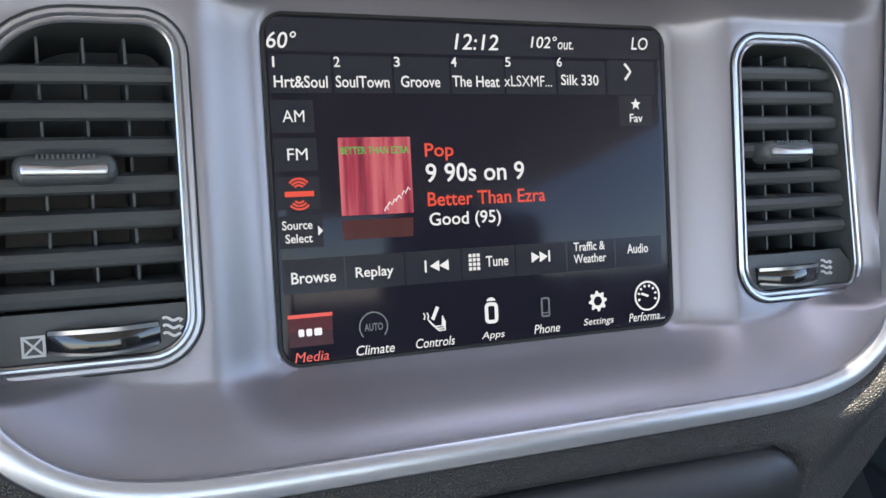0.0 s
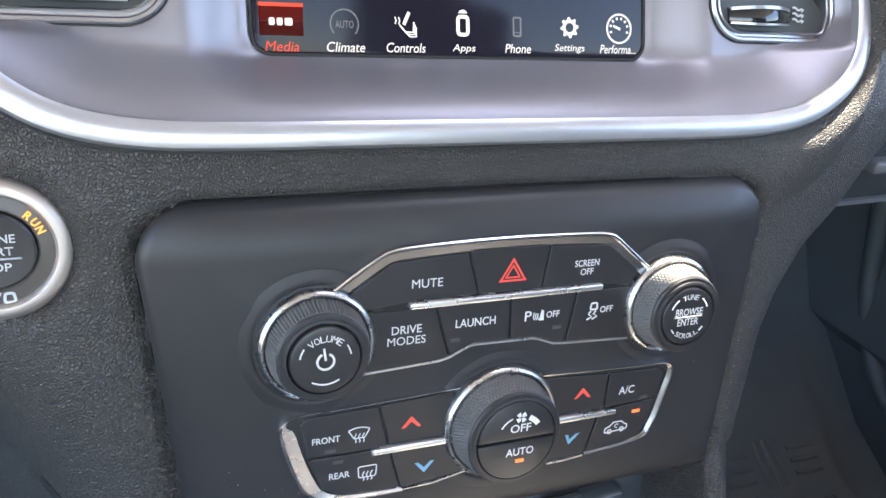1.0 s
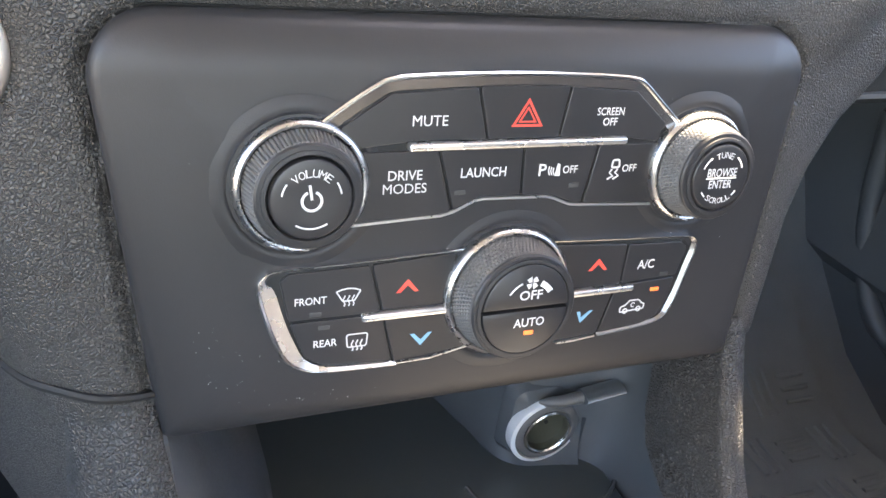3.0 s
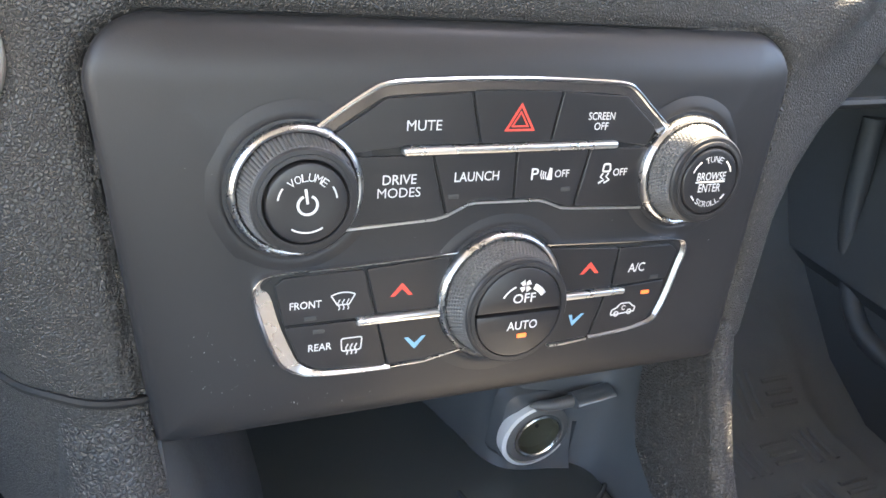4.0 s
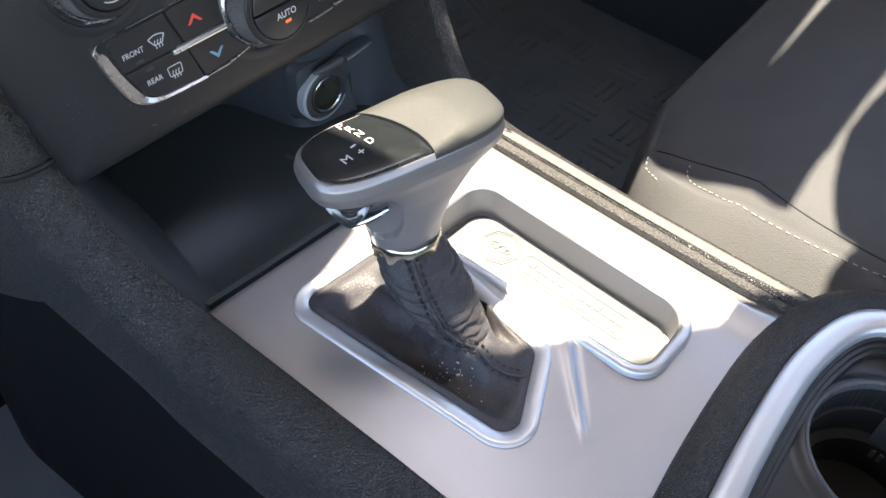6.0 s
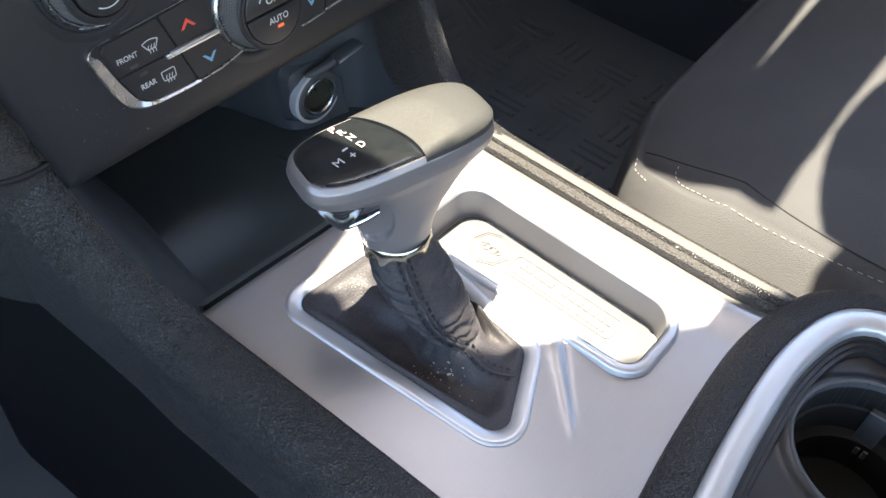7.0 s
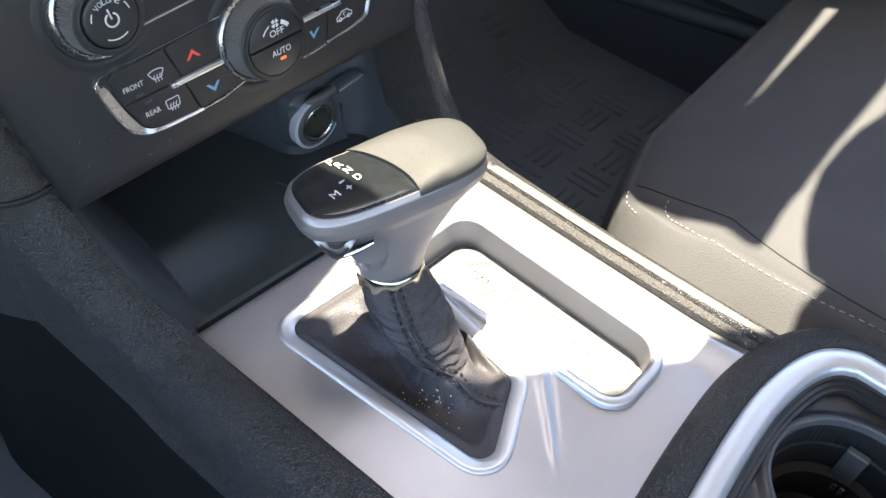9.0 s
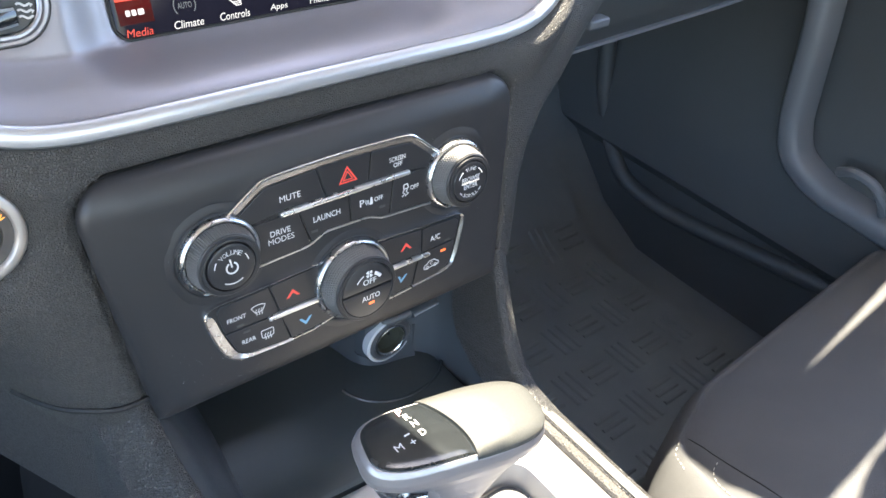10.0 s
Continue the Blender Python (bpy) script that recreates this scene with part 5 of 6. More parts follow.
rows = []
WALL_Y, WALL_Z = [0.15, 0.172, 0.184, 0.196, 0.206, 0.214, 0.24], [0.424, 0.432, 0.449, 0.472, 0.494, 0.511, 0.53]
curve = [(0.1215, 0.150), (0.1215, 0.200), (0.1210, 0.222), (0.1185, 0.238), (0.1150, 0.249), (0.1100, 0.257), (0.1020, 0.2625), (0.088, 0.2665), (0.070, 0.2700), (0.0600, 0.2760), (0.0535, 0.2870), (0.0470, 0.3120), (0.0300, 0.3440), (-0.040, 0.3520), (-0.115, 0.3520)]
for z in (0.384, 0.392, 0.400, 0.42, 0.45, 0.48, 0.53):
    f = 0.010 * (1 - sstep(0.384, 0.41, z))
    rows.append([Vector((p.x - f * (0.6 if p.x > 0.1 else 0), p.y - f * (1 if p.x < 0.1 else 0) + 0.02 * (z - 0.4), min(z, float(np.interp(p.y, WALL_Y, WALL_Z)) if p.x > 0.095 else 1.0))) for p in smooth_line([(*c, 0) for c in curve], 5)])
loft(bm, rows, cap1=False, closed=False)
part("back_wall", bm, M_BIN, bin_ob)
bm = bmesh.new()
tube(bm, [Vector((0.076 - 0.044 * math.cos(math.pi * (0.02 + 0.8 * i / 20)), 0.258 - 0.034 * math.sin(math.pi * (0.02 + 0.8 * i / 20)), 0.3925)) for i in range(21)], 0.0014, 8)
part("recess_rim", bm, M_BIN, bin_ob)
bm = bmesh.new()
loft(bm, [[Vector((-0.0925, 0.1673, z0)), Vector((0.104, 0.1555, z0))] + [Vector((0.104, 0.1590, z0)), Vector((-0.0925, 0.1708, z0))] for z0 in (0.385, 0.4225)], True, True)
part("front_lip", bm, M_BINMAT, bin_ob)

# ---- power outlet ----
OU = Plane(0.0775, 0.2640, 0.4160, 0)
outlet = empty("power_outlet", OU(0, -20, 0), "round power outlet with its cap flipped open", "power outlet")
part("housing", slab(bmesh.new(), OU, rpoly([(-22.5, -14), (-13, -24), (12, -24), (24.5, -14), (24.5, 28), (-22.5, 28)], 10, 6), -12, -1.4, 9.0), M_BIN, outlet)
bm = bmesh.new()
outer, inner = disc_pts(-0.8, 0, 20.4, 30, 105, 330), disc_pts(0.0, 0.2, 18.9, 30, 105, 330)
loft(bm, [[OU(*p, -4) for p in outer], [OU(*p, 2.4) for p in outer], [OU(*p, 3.0) for p in inner], [OU(*p, -4) for p in inner]], cap1=False, closed=False)
part("light_ring", bm, M_WHITE, outlet, "pale crescent ring")
part("flange", lathe(bmesh.new(), OU, 0.4, 0.2, [(18.8, -5), (18.6, 2.0), (17.8, 2.6), (15.0, 3.2), (14.2, 2.6)], 56, False), M_RUBBER, outlet)
part("socket_rim", lathe(bmesh.new(), OU, 0.4, 0.2, [(14.2, 1), (14.0, 3.4), (13.0, 3.9), (12.2, 3.2), (12.0, -6)], 56, False), M_CHROME, outlet, "chrome socket rim")
part("socket", lathe(bmesh.new(), OU, 0.4, 0.2, [(12.1, 2.6), (11.8, 1.0), (11.2, -1.0)], 48), mat("dull_olive_metal", (0.060, 0.058, 0.040), 0.45, 0.3, 0.3, 300), outlet, "dull brown metal socket")
part("contact", lathe(bmesh.new(), OU, 0.4, 4.2, [(1.3, -2), (1.1, -0.3)], 14), M_GAP, outlet)
bm = bmesh.new()
tube(bm, smooth_line([Vector((0.069, 0.263, 0.4372)), Vector((0.080, 0.2595, 0.4385)), Vector((0.0915, 0.2575, 0.4412))], 5), [0.0008, 0.0016, 0.0024, 0.0028, 0.0030, 0.0031, 0.0032, 0.0033, 0.0033, 0.0034, 0.0030], 12)
part("hinge", bm, M_RUBBER, outlet, "dark hinge of the cap")
bm = bmesh.new()
cap_line = smooth_line([Vector((0.0905, 0.2570, 0.4418)), Vector((0.1005, 0.2555, 0.4448)), Vector((0.1105, 0.2540, 0.4478))], 6)
loft(bm, [[p + Vector((0, 0.006 * math.cos(a), (0.0031 - 0.0012 * i / len(cap_line)) * math.sin(a))) for a in [k * math.pi / 8 for k in range(16)]] for i, p in enumerate(cap_line)], True, True)
part("flip_cap", bm, M_BIN, outlet, "grey flip-up cap")

# ---- console top plate ----
C = Flat(0, 0, 0.424)
RING = rpoly([(-67, 141), (26, 134), (15, 50), (11, 15), (-51, -18)], [16, 14, 40, 16, 17], 10)
TRAY = rpoly([(23.5, 112), (38, 125), (81.5, 124), (80.5, -30), (28.5, -30)], [8, 12, 17, 20, 13], 8)


PLATE_L = [(-300, -84), (-30, -85.5), (30, -88.5), (80, -91.5), (130, -95), (160, -98)]


def plate_keep(u, v):
    left = np.interp(v, [p[0] for p in PLATE_L], [p[1] for p in PLATE_L])
    front = 162.2 - 11 * (u + 90) / 190
    rear = -66 - 0.0009 * (u - 50) ** 2
    return u > left - 1 and v < front and v > rear - 6 and not inside(RING_IN, u, v) and not inside(TRAY_IN, u, v)


RING_IN, TRAY_IN = inset(RING, 5), inset(TRAY, 2.0)


def plate_height(u, v):
    # a thin crease running back from the boot, a hollow behind the tray, then a rise to the cup holder
    t = (14 - v) / 40
    cx = 23 - 39 * t
    fold = 0.0
    if -0.2 < t < 1.3:
        w = 4.6 * (1 - 0.6 * max(0.0, t))
        fold = (1.2 * math.exp(-((u - cx + 2) / w) ** 2) - 0.6 * math.exp(-((u - cx - w) / (0.6 * w)) ** 2)) * sstep(-0.15, 0.15, t) * (1 - sstep(0.7, 1.15, t))
    arc = -50 + 0.0045 * min(0, u + 20) ** 2
    dip = -3.4 * sstep(25, -30, v) * sstep(-70, 20, u)
    rise = 0.0035 * max(0.0, arc + 16 - v) ** 2 * sstep(-85, -30, u)
    edge = -1.5 * sstep(104, 110, u)
    return fold + dip * (1 - 0.8 * sstep(80, 104, u)) + rise + edge - 0.5


bm = bmesh.new()
field(bm, C, steps(-100, 111, 1.4), steps(-82, 166, 1.4), plate_height, plate_keep)
part("top_plate", bm, M_CONSOLE, console, "brushed silver top plate", sharp=0)
bm = bmesh.new()
pts = [(-98, 163.2), (-40, 160), (20, 156.6), (100, 152.2)]
strip(bm, C, pts, [(0, -30), (0.2, -0.4), (-0.8, 0.3), (-2.4, 0.4)])
part("plate_edge", bm, M_CONSOLE, console)

# ---- tray beside the shifter ----
tray = empty("console_tray", C(56, 48, -24), "shallow silver console tray with a pale embossed mat", "tray")
bm = bmesh.new()
loft(bm, [[C(*p, h) for p in inset(TRAY, d)] for d, h in ((-4.6, -3.4), (-4.0, -0.4), (-3.0, 0.6), (-1.4, 1.1), (0.4, 1.1), (1.6, 0.6), (2.4, -0.8), (2.8, -2.0))], cap1=False)
part("rim", bm, M_RINGSILVER, tray, "bright rounded rim")
bm = bmesh.new()
loft(bm, [[C(*p, h) for p in inset(TRAY, d)] for d, h in ((2.9, -1.0), (2.7, -14), (2.7, -23.5), (5.5, -24.5))])
part("well", bm, M_WELL, tray)
MATP = inset(TRAY, 4.4)
mat_ob = part("mat", slab(bmesh.new(), C, MATP, -24.4, -22.4, 0.6), M_MAT, tray, "pale rubber mat")
MF = Flat(*C(61, 90, -22.4), -90)
bm = bmesh.new()
stroke(bm, MF, disc_pts(0, 0, 13.4, 8), 0.7, -0.2, 0.5, True)
stroke(bm, MF, disc_pts(0, 0, 11.8, 8), 0.4, -0.2, 0.4, True)
for u, w in ((-5.6, 1.6), (-2.4, 2.6), (2.6, 2.6), (6.2, 1.6)):
    stroke(bm, MF, disc_pts(u, 0, w, 10), 0.8, -0.2, 0.5, True)
part("emblem", bm, M_MAT, mat_ob, "embossed octagonal emblem")
bm = bmesh.new()
stroke(bm, MF, rpoly([(17, -8), (92, -8), (92, 8), (17, 8)], 3, 4), 0.6, -0.2, 0.4, True)
for k in range(13):
    u = 22 + k * 5.2
    if k == 5:
        continue
    poly_flat(bm, MF, [(u, 0.4), (u + 3.8, 0.4), (u + 3.8, 5.4), (u, 5.4)], -0.2, 0.45)
for k in range(20):
    u = 22 + k * 3.3
    poly_flat(bm, MF, [(u, -5.4), (u + 2.3, -5.4), (u + 2.3, -2.4), (u, -2.4)], -0.2, 0.4)
part("embossing", bm, M_MAT, mat_ob, "embossed bars in a frame")

# ---- gear shifter ----
shift = empty("gear_shifter", C(-15, 70, 0), "silver gear shifter with a black leather boot", "gear shifter")
bm = bmesh.new()
loft(bm, [[C(*p, h) for p in inset(RING, d)] for d, h in ((-1.0, -1.8), (-0.9, 0.2), (-0.2, 0.9), (0.9, 1.3), (2.0, 1.2), (4.5, 0.7), (7.0, 0.1), (7.8, -0.5), (8.2, -5))], cap1=False)
part("boot_ring", bm, M_RINGSILVER, shift, "bright silver ring round the boot")
KC = Vector((-0.0065, 0.1022, 0.0))


def oval(cx, cy, cz, a, b, turn, n=64, p=2.5, tilt=0.0, taper=0.0):
    out = []
    ct, st = math.cos(radians(turn)), math.sin(radians(turn))
    for i in range(n):
        th = 2 * math.pi * i / n
        c, s = math.cos(th), math.sin(th)
        x = a * math.copysign(abs(c) ** (2 / p), c)
        y = b * math.copysign(abs(s) ** (2 / p), s) * (1 + taper * x / a)
        out.append(Vector((cx + x * ct - y * st, cy + x * st + y * ct, cz + tilt * x)))
    return out


TURN = -15
KNOB = np.array([
    (-15.5, 94.0, 474, 17.6, 16.4, 2.1, 0.02),
    (-14.5, 95.5, 486, 19.8, 16.8, 2.2, 0.04), (-12, 97.5, 495, 25.0, 18.2, 2.3, 0.05), (-9.8, 100, 503, 33.5, 20.4, 2.4, 0.04),
    (-8.4, 101.2, 509, 40.0, 21.8, 2.5, 0.03), (-7.4, 101.8, 514, 46.5, 22.6, 2.9, 0.02), (-7.0, 102, 518, 51.2, 23.2, 3.3, 0.0), (-6.8, 102.2, 522, 52.0, 23.2, 3.5, 0.0),
    (-6.6, 102.2, 526.8, 50.8, 22.2, 3.5, 0.0), (-6.6, 102.2, 529.2, 48.8, 20.6, 3.5, 0.0)])
GRIP_O, GRIP_S, GRIP_N = Vector((-0.026, 0.084, 0)), Vector((0.7071, -0.7071, 0)), Vector((-0.7071, -0.7071, 0))


def grip(s, z, out=0.0):
    """A point on the driver's face of the neck: along it, height, out of it, in millimetres."""
    q = GRIP_O + (GRIP_S * s + GRIP_N * out) * 0.001
    q.z = z * 0.001
    return q


bm = bmesh.new()
base = []
for z in steps(476, 529.2, 0.7):
    cx, cy, a, b, p, tp = [float(np.interp(z, KNOB[:, 2], KNOB[:, k])) for k in (0, 1, 3, 4, 5, 6)]
    ring = oval(cx * 0.001, cy * 0.001, z * 0.001, a * 0.00098, b * 0.001, TURN, 260, p, 0.0, tp)
    for q in ring:
        # oval recess round the trigger, open towards the driver's end
        rel = q - GRIP_O
        sv, out = rel.dot(GRIP_S) * 1000, rel.dot(GRIP_N) * 1000
        if (q.x - cx * 0.001) * GRIP_N.x + (q.y - cy * 0.001) * GRIP_N.y < 0.001:
            continue
        du = max(0.0, sv + 14) / 14.6
        e = (du ** 2.6 + (abs(z - 500.4) / (15.0 + 0.12 * max(0.0, -14 - sv))) ** 2.6) ** (1 / 2.6)
        want = -1.8 + 0.17 * min(0.0, sv)
        if out > want:
            q += GRIP_N * ((want - out) * 0.001 * sstep(1.0, 0.95, e))
    base.append(ring)
loft(bm, base, True, True)
hand_grip = part("knob", bm, M_KNOB, shift, "satin silver T-shaped knob", 50)


def half_cap(keep_left, lift, name, m, label, margin):
    """A domed cover over one end of the knob's top."""
    bm = bmesh.new()
    split = 0.0015
    rings = []
    for f, h in ((1.0, -0.001), (0.995, 0.35), (0.97, 0.75), (0.90, 1.0), (0.7, 1.12), (0.4, 1.2), (0.08, 1.22)) if keep_left else [(f, 1.0) for f in (1.0, 0.999, 0.985, 0.96, 0.92, 0.86, 0.78, 0.66, 0.5, 0.3, 0.08)]:
        ring = []
        for q in oval(0, 0, 0, 0.0482 - margin, 0.0208 - margin, 0, 96, 3.6, 0.0, 0.0):
            x, y = q.x, q.y
            cut = split - 0.38 * y - 12 * y * y
            x2 = min(x, cut + 0.0012) if keep_left else max(x, cut + 0.0004)
            cx = (-0.020 if keep_left else 0.027)
            px, py = cx + (x2 - cx) * f, y * f
            if keep_left:
                rise = lift * h
            else:
                edge = min(1.0, (abs(px / 0.0502) ** 3.6 + abs(py / 0.0221) ** 3.6) ** (1 / 3.6))
                rise = (0.0026 + lift * sstep(-0.004, 0.024, px - split + 0.38 * py + 12 * py * py)) * math.sqrt(max(0.0, 1 - edge ** 4)) if f < 1 else -0.003
            ring.append((px, py, 0.5286 + rise))
        rings.append(ring)
    ct, st = math.cos(radians(TURN)), math.sin(radians(TURN))
    loft(bm, [[Vector((KC.x + x * ct - y * st, KC.y + x * st + y * ct, z)) for x, y, z in r] for r in rings])
    return part(name, bm, m, hand_grip, label, 60)


half_cap(True, 0.0018, "display_plate", M_DISPLAY, "gloss black gear display", 0.0008)
half_cap(False, 0.0048, "leather_pad", M_PAD, "padded grey leather cover", -0.0012)
KF = Flat(KC.x, KC.y, 0.5302, TURN)
TOPH = 0.9
bm = bmesh.new()
for ch, u, v in (("R", -20.5, 12.0), ("N", -18.4, 6.8), ("D", -16.6, 0.4)):
    write(bm, KF, ch, u, v, 3.3, 4.0, TOPH + 0.25, 0.004, turn=15)
write(bm, KF, "M", -31.2, -5.0, 4.4, 4.2, TOPH, 0.004, turn=15)
write(bm, KF, "+", -23.2, -3.8, 3.2, 3.2, TOPH, 0.01, turn=15)
stroke(bm, KF, [(-26.0, 0.9), (-23.1, 1.7)], 0.8, TOPH - 0.3, TOPH)
part("lettering", bm, M_WHITE, hand_grip, "white gear letters", 0)
bm = bmesh.new()
write(bm, KF, "P", -23.2, 15.6, 3.1, 4.0, TOPH + 0.2, 0.004, turn=15)
M_PGLOW = mat("red_gear_letter", (0.8, 0.5, 0.5), 0.4, emit=(1.0, 0.18, 0.15), strength=0.15)
part("lettering", bm, M_PGLOW, hand_grip, "glowing red letter", 0)
# trigger under the driver's end
bm = bmesh.new()
TRIG = np.array([(-36.5, 517.0, 513.0), (-35, 516.8, 509.5), (-32.5, 516.5, 505.2), (-29, 516.0, 500.0), (-26, 515.6, 496.4), (-23.5, 515.2, 495.2), (-21, 514.8, 497.8), (-17, 514.2, 504.0), (-12, 513.8, 512.4)])
rows = []
for sv in steps(-36.5, -12, 0.9):
    hi, lo = float(np.interp(sv, TRIG[:, 0], TRIG[:, 1])), float(np.interp(sv, TRIG[:, 0], TRIG[:, 2]))
    bulge_out = 3.4 * math.sqrt(max(0.05, 1 - ((sv + 25) / 13.5) ** 2))
    rows.append([grip(sv, lo + (hi - lo) * f, -4.5 + (4.5 + bulge_out) * g) for f, g in ((1, 0), (1, 0.72), (0.9, 0.92), (0.72, 1.0), (0.56, 0.9), (0.46, 0.74), (0.36, 0.84), (0.2, 1.02), (0.08, 0.96), (0, 0.75), (0, 0))])
loft(bm, rows, True, True)
trig = part("trigger", bm, M_DARKCHROME, hand_grip, "polished chrome release trigger", 70)
bm = bmesh.new()
rows = []
for k in range(13):
    f = k / 12
    sv, zc, w = -23.5 + 17.2 * f, 496.4 + 4.6 * f + 6.0 * f * f, 1.9 - 0.5 * f
    rows.append([grip(sv, zc + w * a, -0.5 + o) for a, o in ((1, -2.5), (1, 0.8), (0.5, 1.9), (-0.3, 2.2), (-1, 1.2), (-1, -2.5))])
loft(bm, rows, True, True)
part("lever", bm, M_CHROME, trig, "bright chrome lever", 50)
bm = bmesh.new()
lobes = []
for z, r0, amp in ((0.4790, 0.0168, 0.0), (0.4780, 0.0176, 0.0), (0.4755, 0.0178, 0.0002), (0.4720, 0.0176, 0.0006), (0.4680, 0.0172, 0.0011)):
    lobes.append([Vector((-0.0155 + (r0 + amp * math.cos(9 * 2 * math.pi * i / 72)) * math.cos(2 * math.pi * i / 72),
                          0.0935 + (r0 + amp * math.cos(9 * 2 * math.pi * i / 72)) * math.sin(2 * math.pi * i / 72), z)) for i in range(72)])
loft(bm, lobes, cap1=False)
part("collar", bm, M_BRASS, shift, "scalloped chrome collar")
# leather boot
bm = bmesh.new()
basep = inset(RING, 8.0)
cen = Vector((-0.017, 0.060))
N = 180
targets = []
for i in range(N):
    th = 2 * math.pi * i / N
    d = Vector((math.cos(th), math.sin(th)))
    best = 0.02
    for a, b in zip(basep, basep[1:] + basep[:1]):
        a2, b2 = Vector(a) * 0.001 - cen, Vector(b) * 0.001 - cen
        den = d.x * (b2.y - a2.y) - d.y * (b2.x - a2.x)
        if abs(den) < 1e-12:
            continue
        s1 = (a2.x * (b2.y - a2.y) - a2.y * (b2.x - a2.x)) / den
        s2 = (a2.x * d.y - a2.y * d.x) / den
        if s1 > 0 and -1e-6 <= s2 <= 1 + 1e-6:
            best = max(best, s1)
    targets.append((d, best))
# a leaning column from the collar, pinched at its foot, then a slack skirt out to the ring
SPINE = np.array([(475, -15.5, 93.0, 15.4), (471, -15.6, 91.5, 16.6), (466, -16.4, 87.0, 18.4), (460, -17.2, 81.0, 20.0), (454, -17.8, 75.0, 20.6), (448, -18.0, 69.0, 20.0), (442, -18.0, 63.0, 18.0), (437, -17.6, 58.0, 16.0), (433, -17.0, 54.0, 14.8)])
rings = []
for z in steps(433, 475, 0.8)[::-1]:
    cx, cy, r = [float(np.interp(z, SPINE[::-1, 0], SPINE[::-1, k])) for k in (1, 2, 3)]
    f = (475 - z) / 42
    ring = []
    for i, (d, far) in enumerate(targets):
        th = 2 * math.pi * i / N
        soft = sstep(0.05, 0.3, f)
        crease = noise.noise(Vector((d.x * 1.3, d.y * 1.3, z * 0.11)))
        fine = noise.noise(Vector((d.x * 3.2, d.y * 3.2, z * 0.30 + 5)))
        pleat = math.sin(9 * th + 2.5 * crease) * 0.9 * (1 - sstep(0.0, 0.22, f))
        fold = noise.noise(Vector((d.x * 1.1 + 0.03 * z, d.y * 1.1, z * 0.24 + 2)))
        pull = r + soft * (1.1 * crease - 1.3 * max(0.0, 0.22 - abs(fold)) / 0.22 + 0.4 * fine) + pleat
        ring.append(Vector((cx + d.x * pull, cy + d.y * pull, z + soft * 1.2 * noise.noise(Vector((d.x * 2, d.y * 2, 9 + f))))) * 0.001)
    rings.append(ring)
foot = rings[-1]


def near(th, at, wide):
    """How near an angle is to another, 1 at it."""
    a = math.degrees(th) - at
    return math.exp(-(((a + 180) % 360 - 180) / wide) ** 2)


for f in (0.04, 0.08, 0.13, 0.19, 0.26, 0.33, 0.40, 0.47, 0.54, 0.61, 0.68, 0.75, 0.81, 0.87, 0.92, 0.96, 1.0):
    ring = []
    for i, (d, far) in enumerate(targets):
        th = 2 * math.pi * i / N
        q = foot[i].lerp(Vector((cen.x + d.x * far, cen.y + d.y * far, 0.4245)), f)
        back = near(th, -80, 34)
        low = 0.4160 + 0.0090 * back + 0.0035 * near(th, 90, 40)
        low += 0.0018 * noise.noise(Vector((q.x * 70, q.y * 70, 2))) + 0.0006 * noise.noise(Vector((q.x * 220, q.y * 220, 4)))
        z = foot[i].z + (low - foot[i].z) * sstep(0.0, 0.20 + 0.45 * back, f)
        z += 0.0105 * near(th, -14, 24) * sstep(0.34, 0.62, f) * (1 - sstep(0.68, 0.95, f))
        z += 0.0075 * near(th, 112 - 26 * f, 8) * sstep(0.05, 0.3, f) * (1 - sstep(0.55, 0.85, f))
        z += (0.4258 - low) * sstep(0.62, 0.86, f) * (1 - back * 0.6)
        z += (0.4232 - z) * sstep(0.90, 1.0, f)
        ring.append(Vector((q.x, q.y, z)))
    rings.append(ring)
loft(bm, rings, cap1=False)
boot = part("boot", bm, M_BOOT, shift, "creased black leather boot", 0)
BOOT_RINGS = rings


def boot_point(th, f):
    k = f * (len(BOOT_RINGS) - 1)
    a = min(int(k), len(BOOT_RINGS) - 2)
    i = (th / (2 * math.pi) * N) % N
    i0 = int(i)
    p = BOOT_RINGS[a][i0].lerp(BOOT_RINGS[a][(i0 + 1) % N], i - i0)
    q = BOOT_RINGS[a + 1][i0].lerp(BOOT_RINGS[a + 1][(i0 + 1) % N], i - i0)
    return p.lerp(q, k - a)


SEAM_T = [(0.03, -126), (0.25, -130), (0.5, -132), (0.65, -123), (0.76, -106), (0.88, -92), (0.97, -84)]
run = [boot_point(radians(float(np.interp(0.03 + 0.94 * k / 200, [a for a, _ in SEAM_T], [b for _, b in SEAM_T]))), 0.03 + 0.94 * k / 200) for k in range(201)]
for side in (-1, 1):
    bm = bmesh.new()
    gone, on = 0.0, []
    for k in range(len(run) - 1):
        p, q = run[k], run[k + 1]
        gone += (q - p).length
        t = (run[min(k + 4, 200)] - run[max(k - 4, 0)]).normalized()
        face = (Vector((-0.6, -0.7, 0.4)).lerp(Vector((0, 0, 1)), sstep(142, 166, k))).normalized()
        off = t.cross(face).normalized() * (0.0029 * side)
        if gone % 0.0040 < 0.0027:
            on.append(p + off + face * 0.0008)
        else:
            if len(on) > 1:
                tube(bm, on, 0.0007, 5)
            on = []
    part("stitching", bm, M_THREAD, boot, "row of dark stitching")
bm = bmesh.new()
tube(bm, [p + Vector((-0.0002, -0.0002, 0.0002)) for p in run[::2]], 0.0011, 6)
part("seam", bm, M_BOOT, boot)

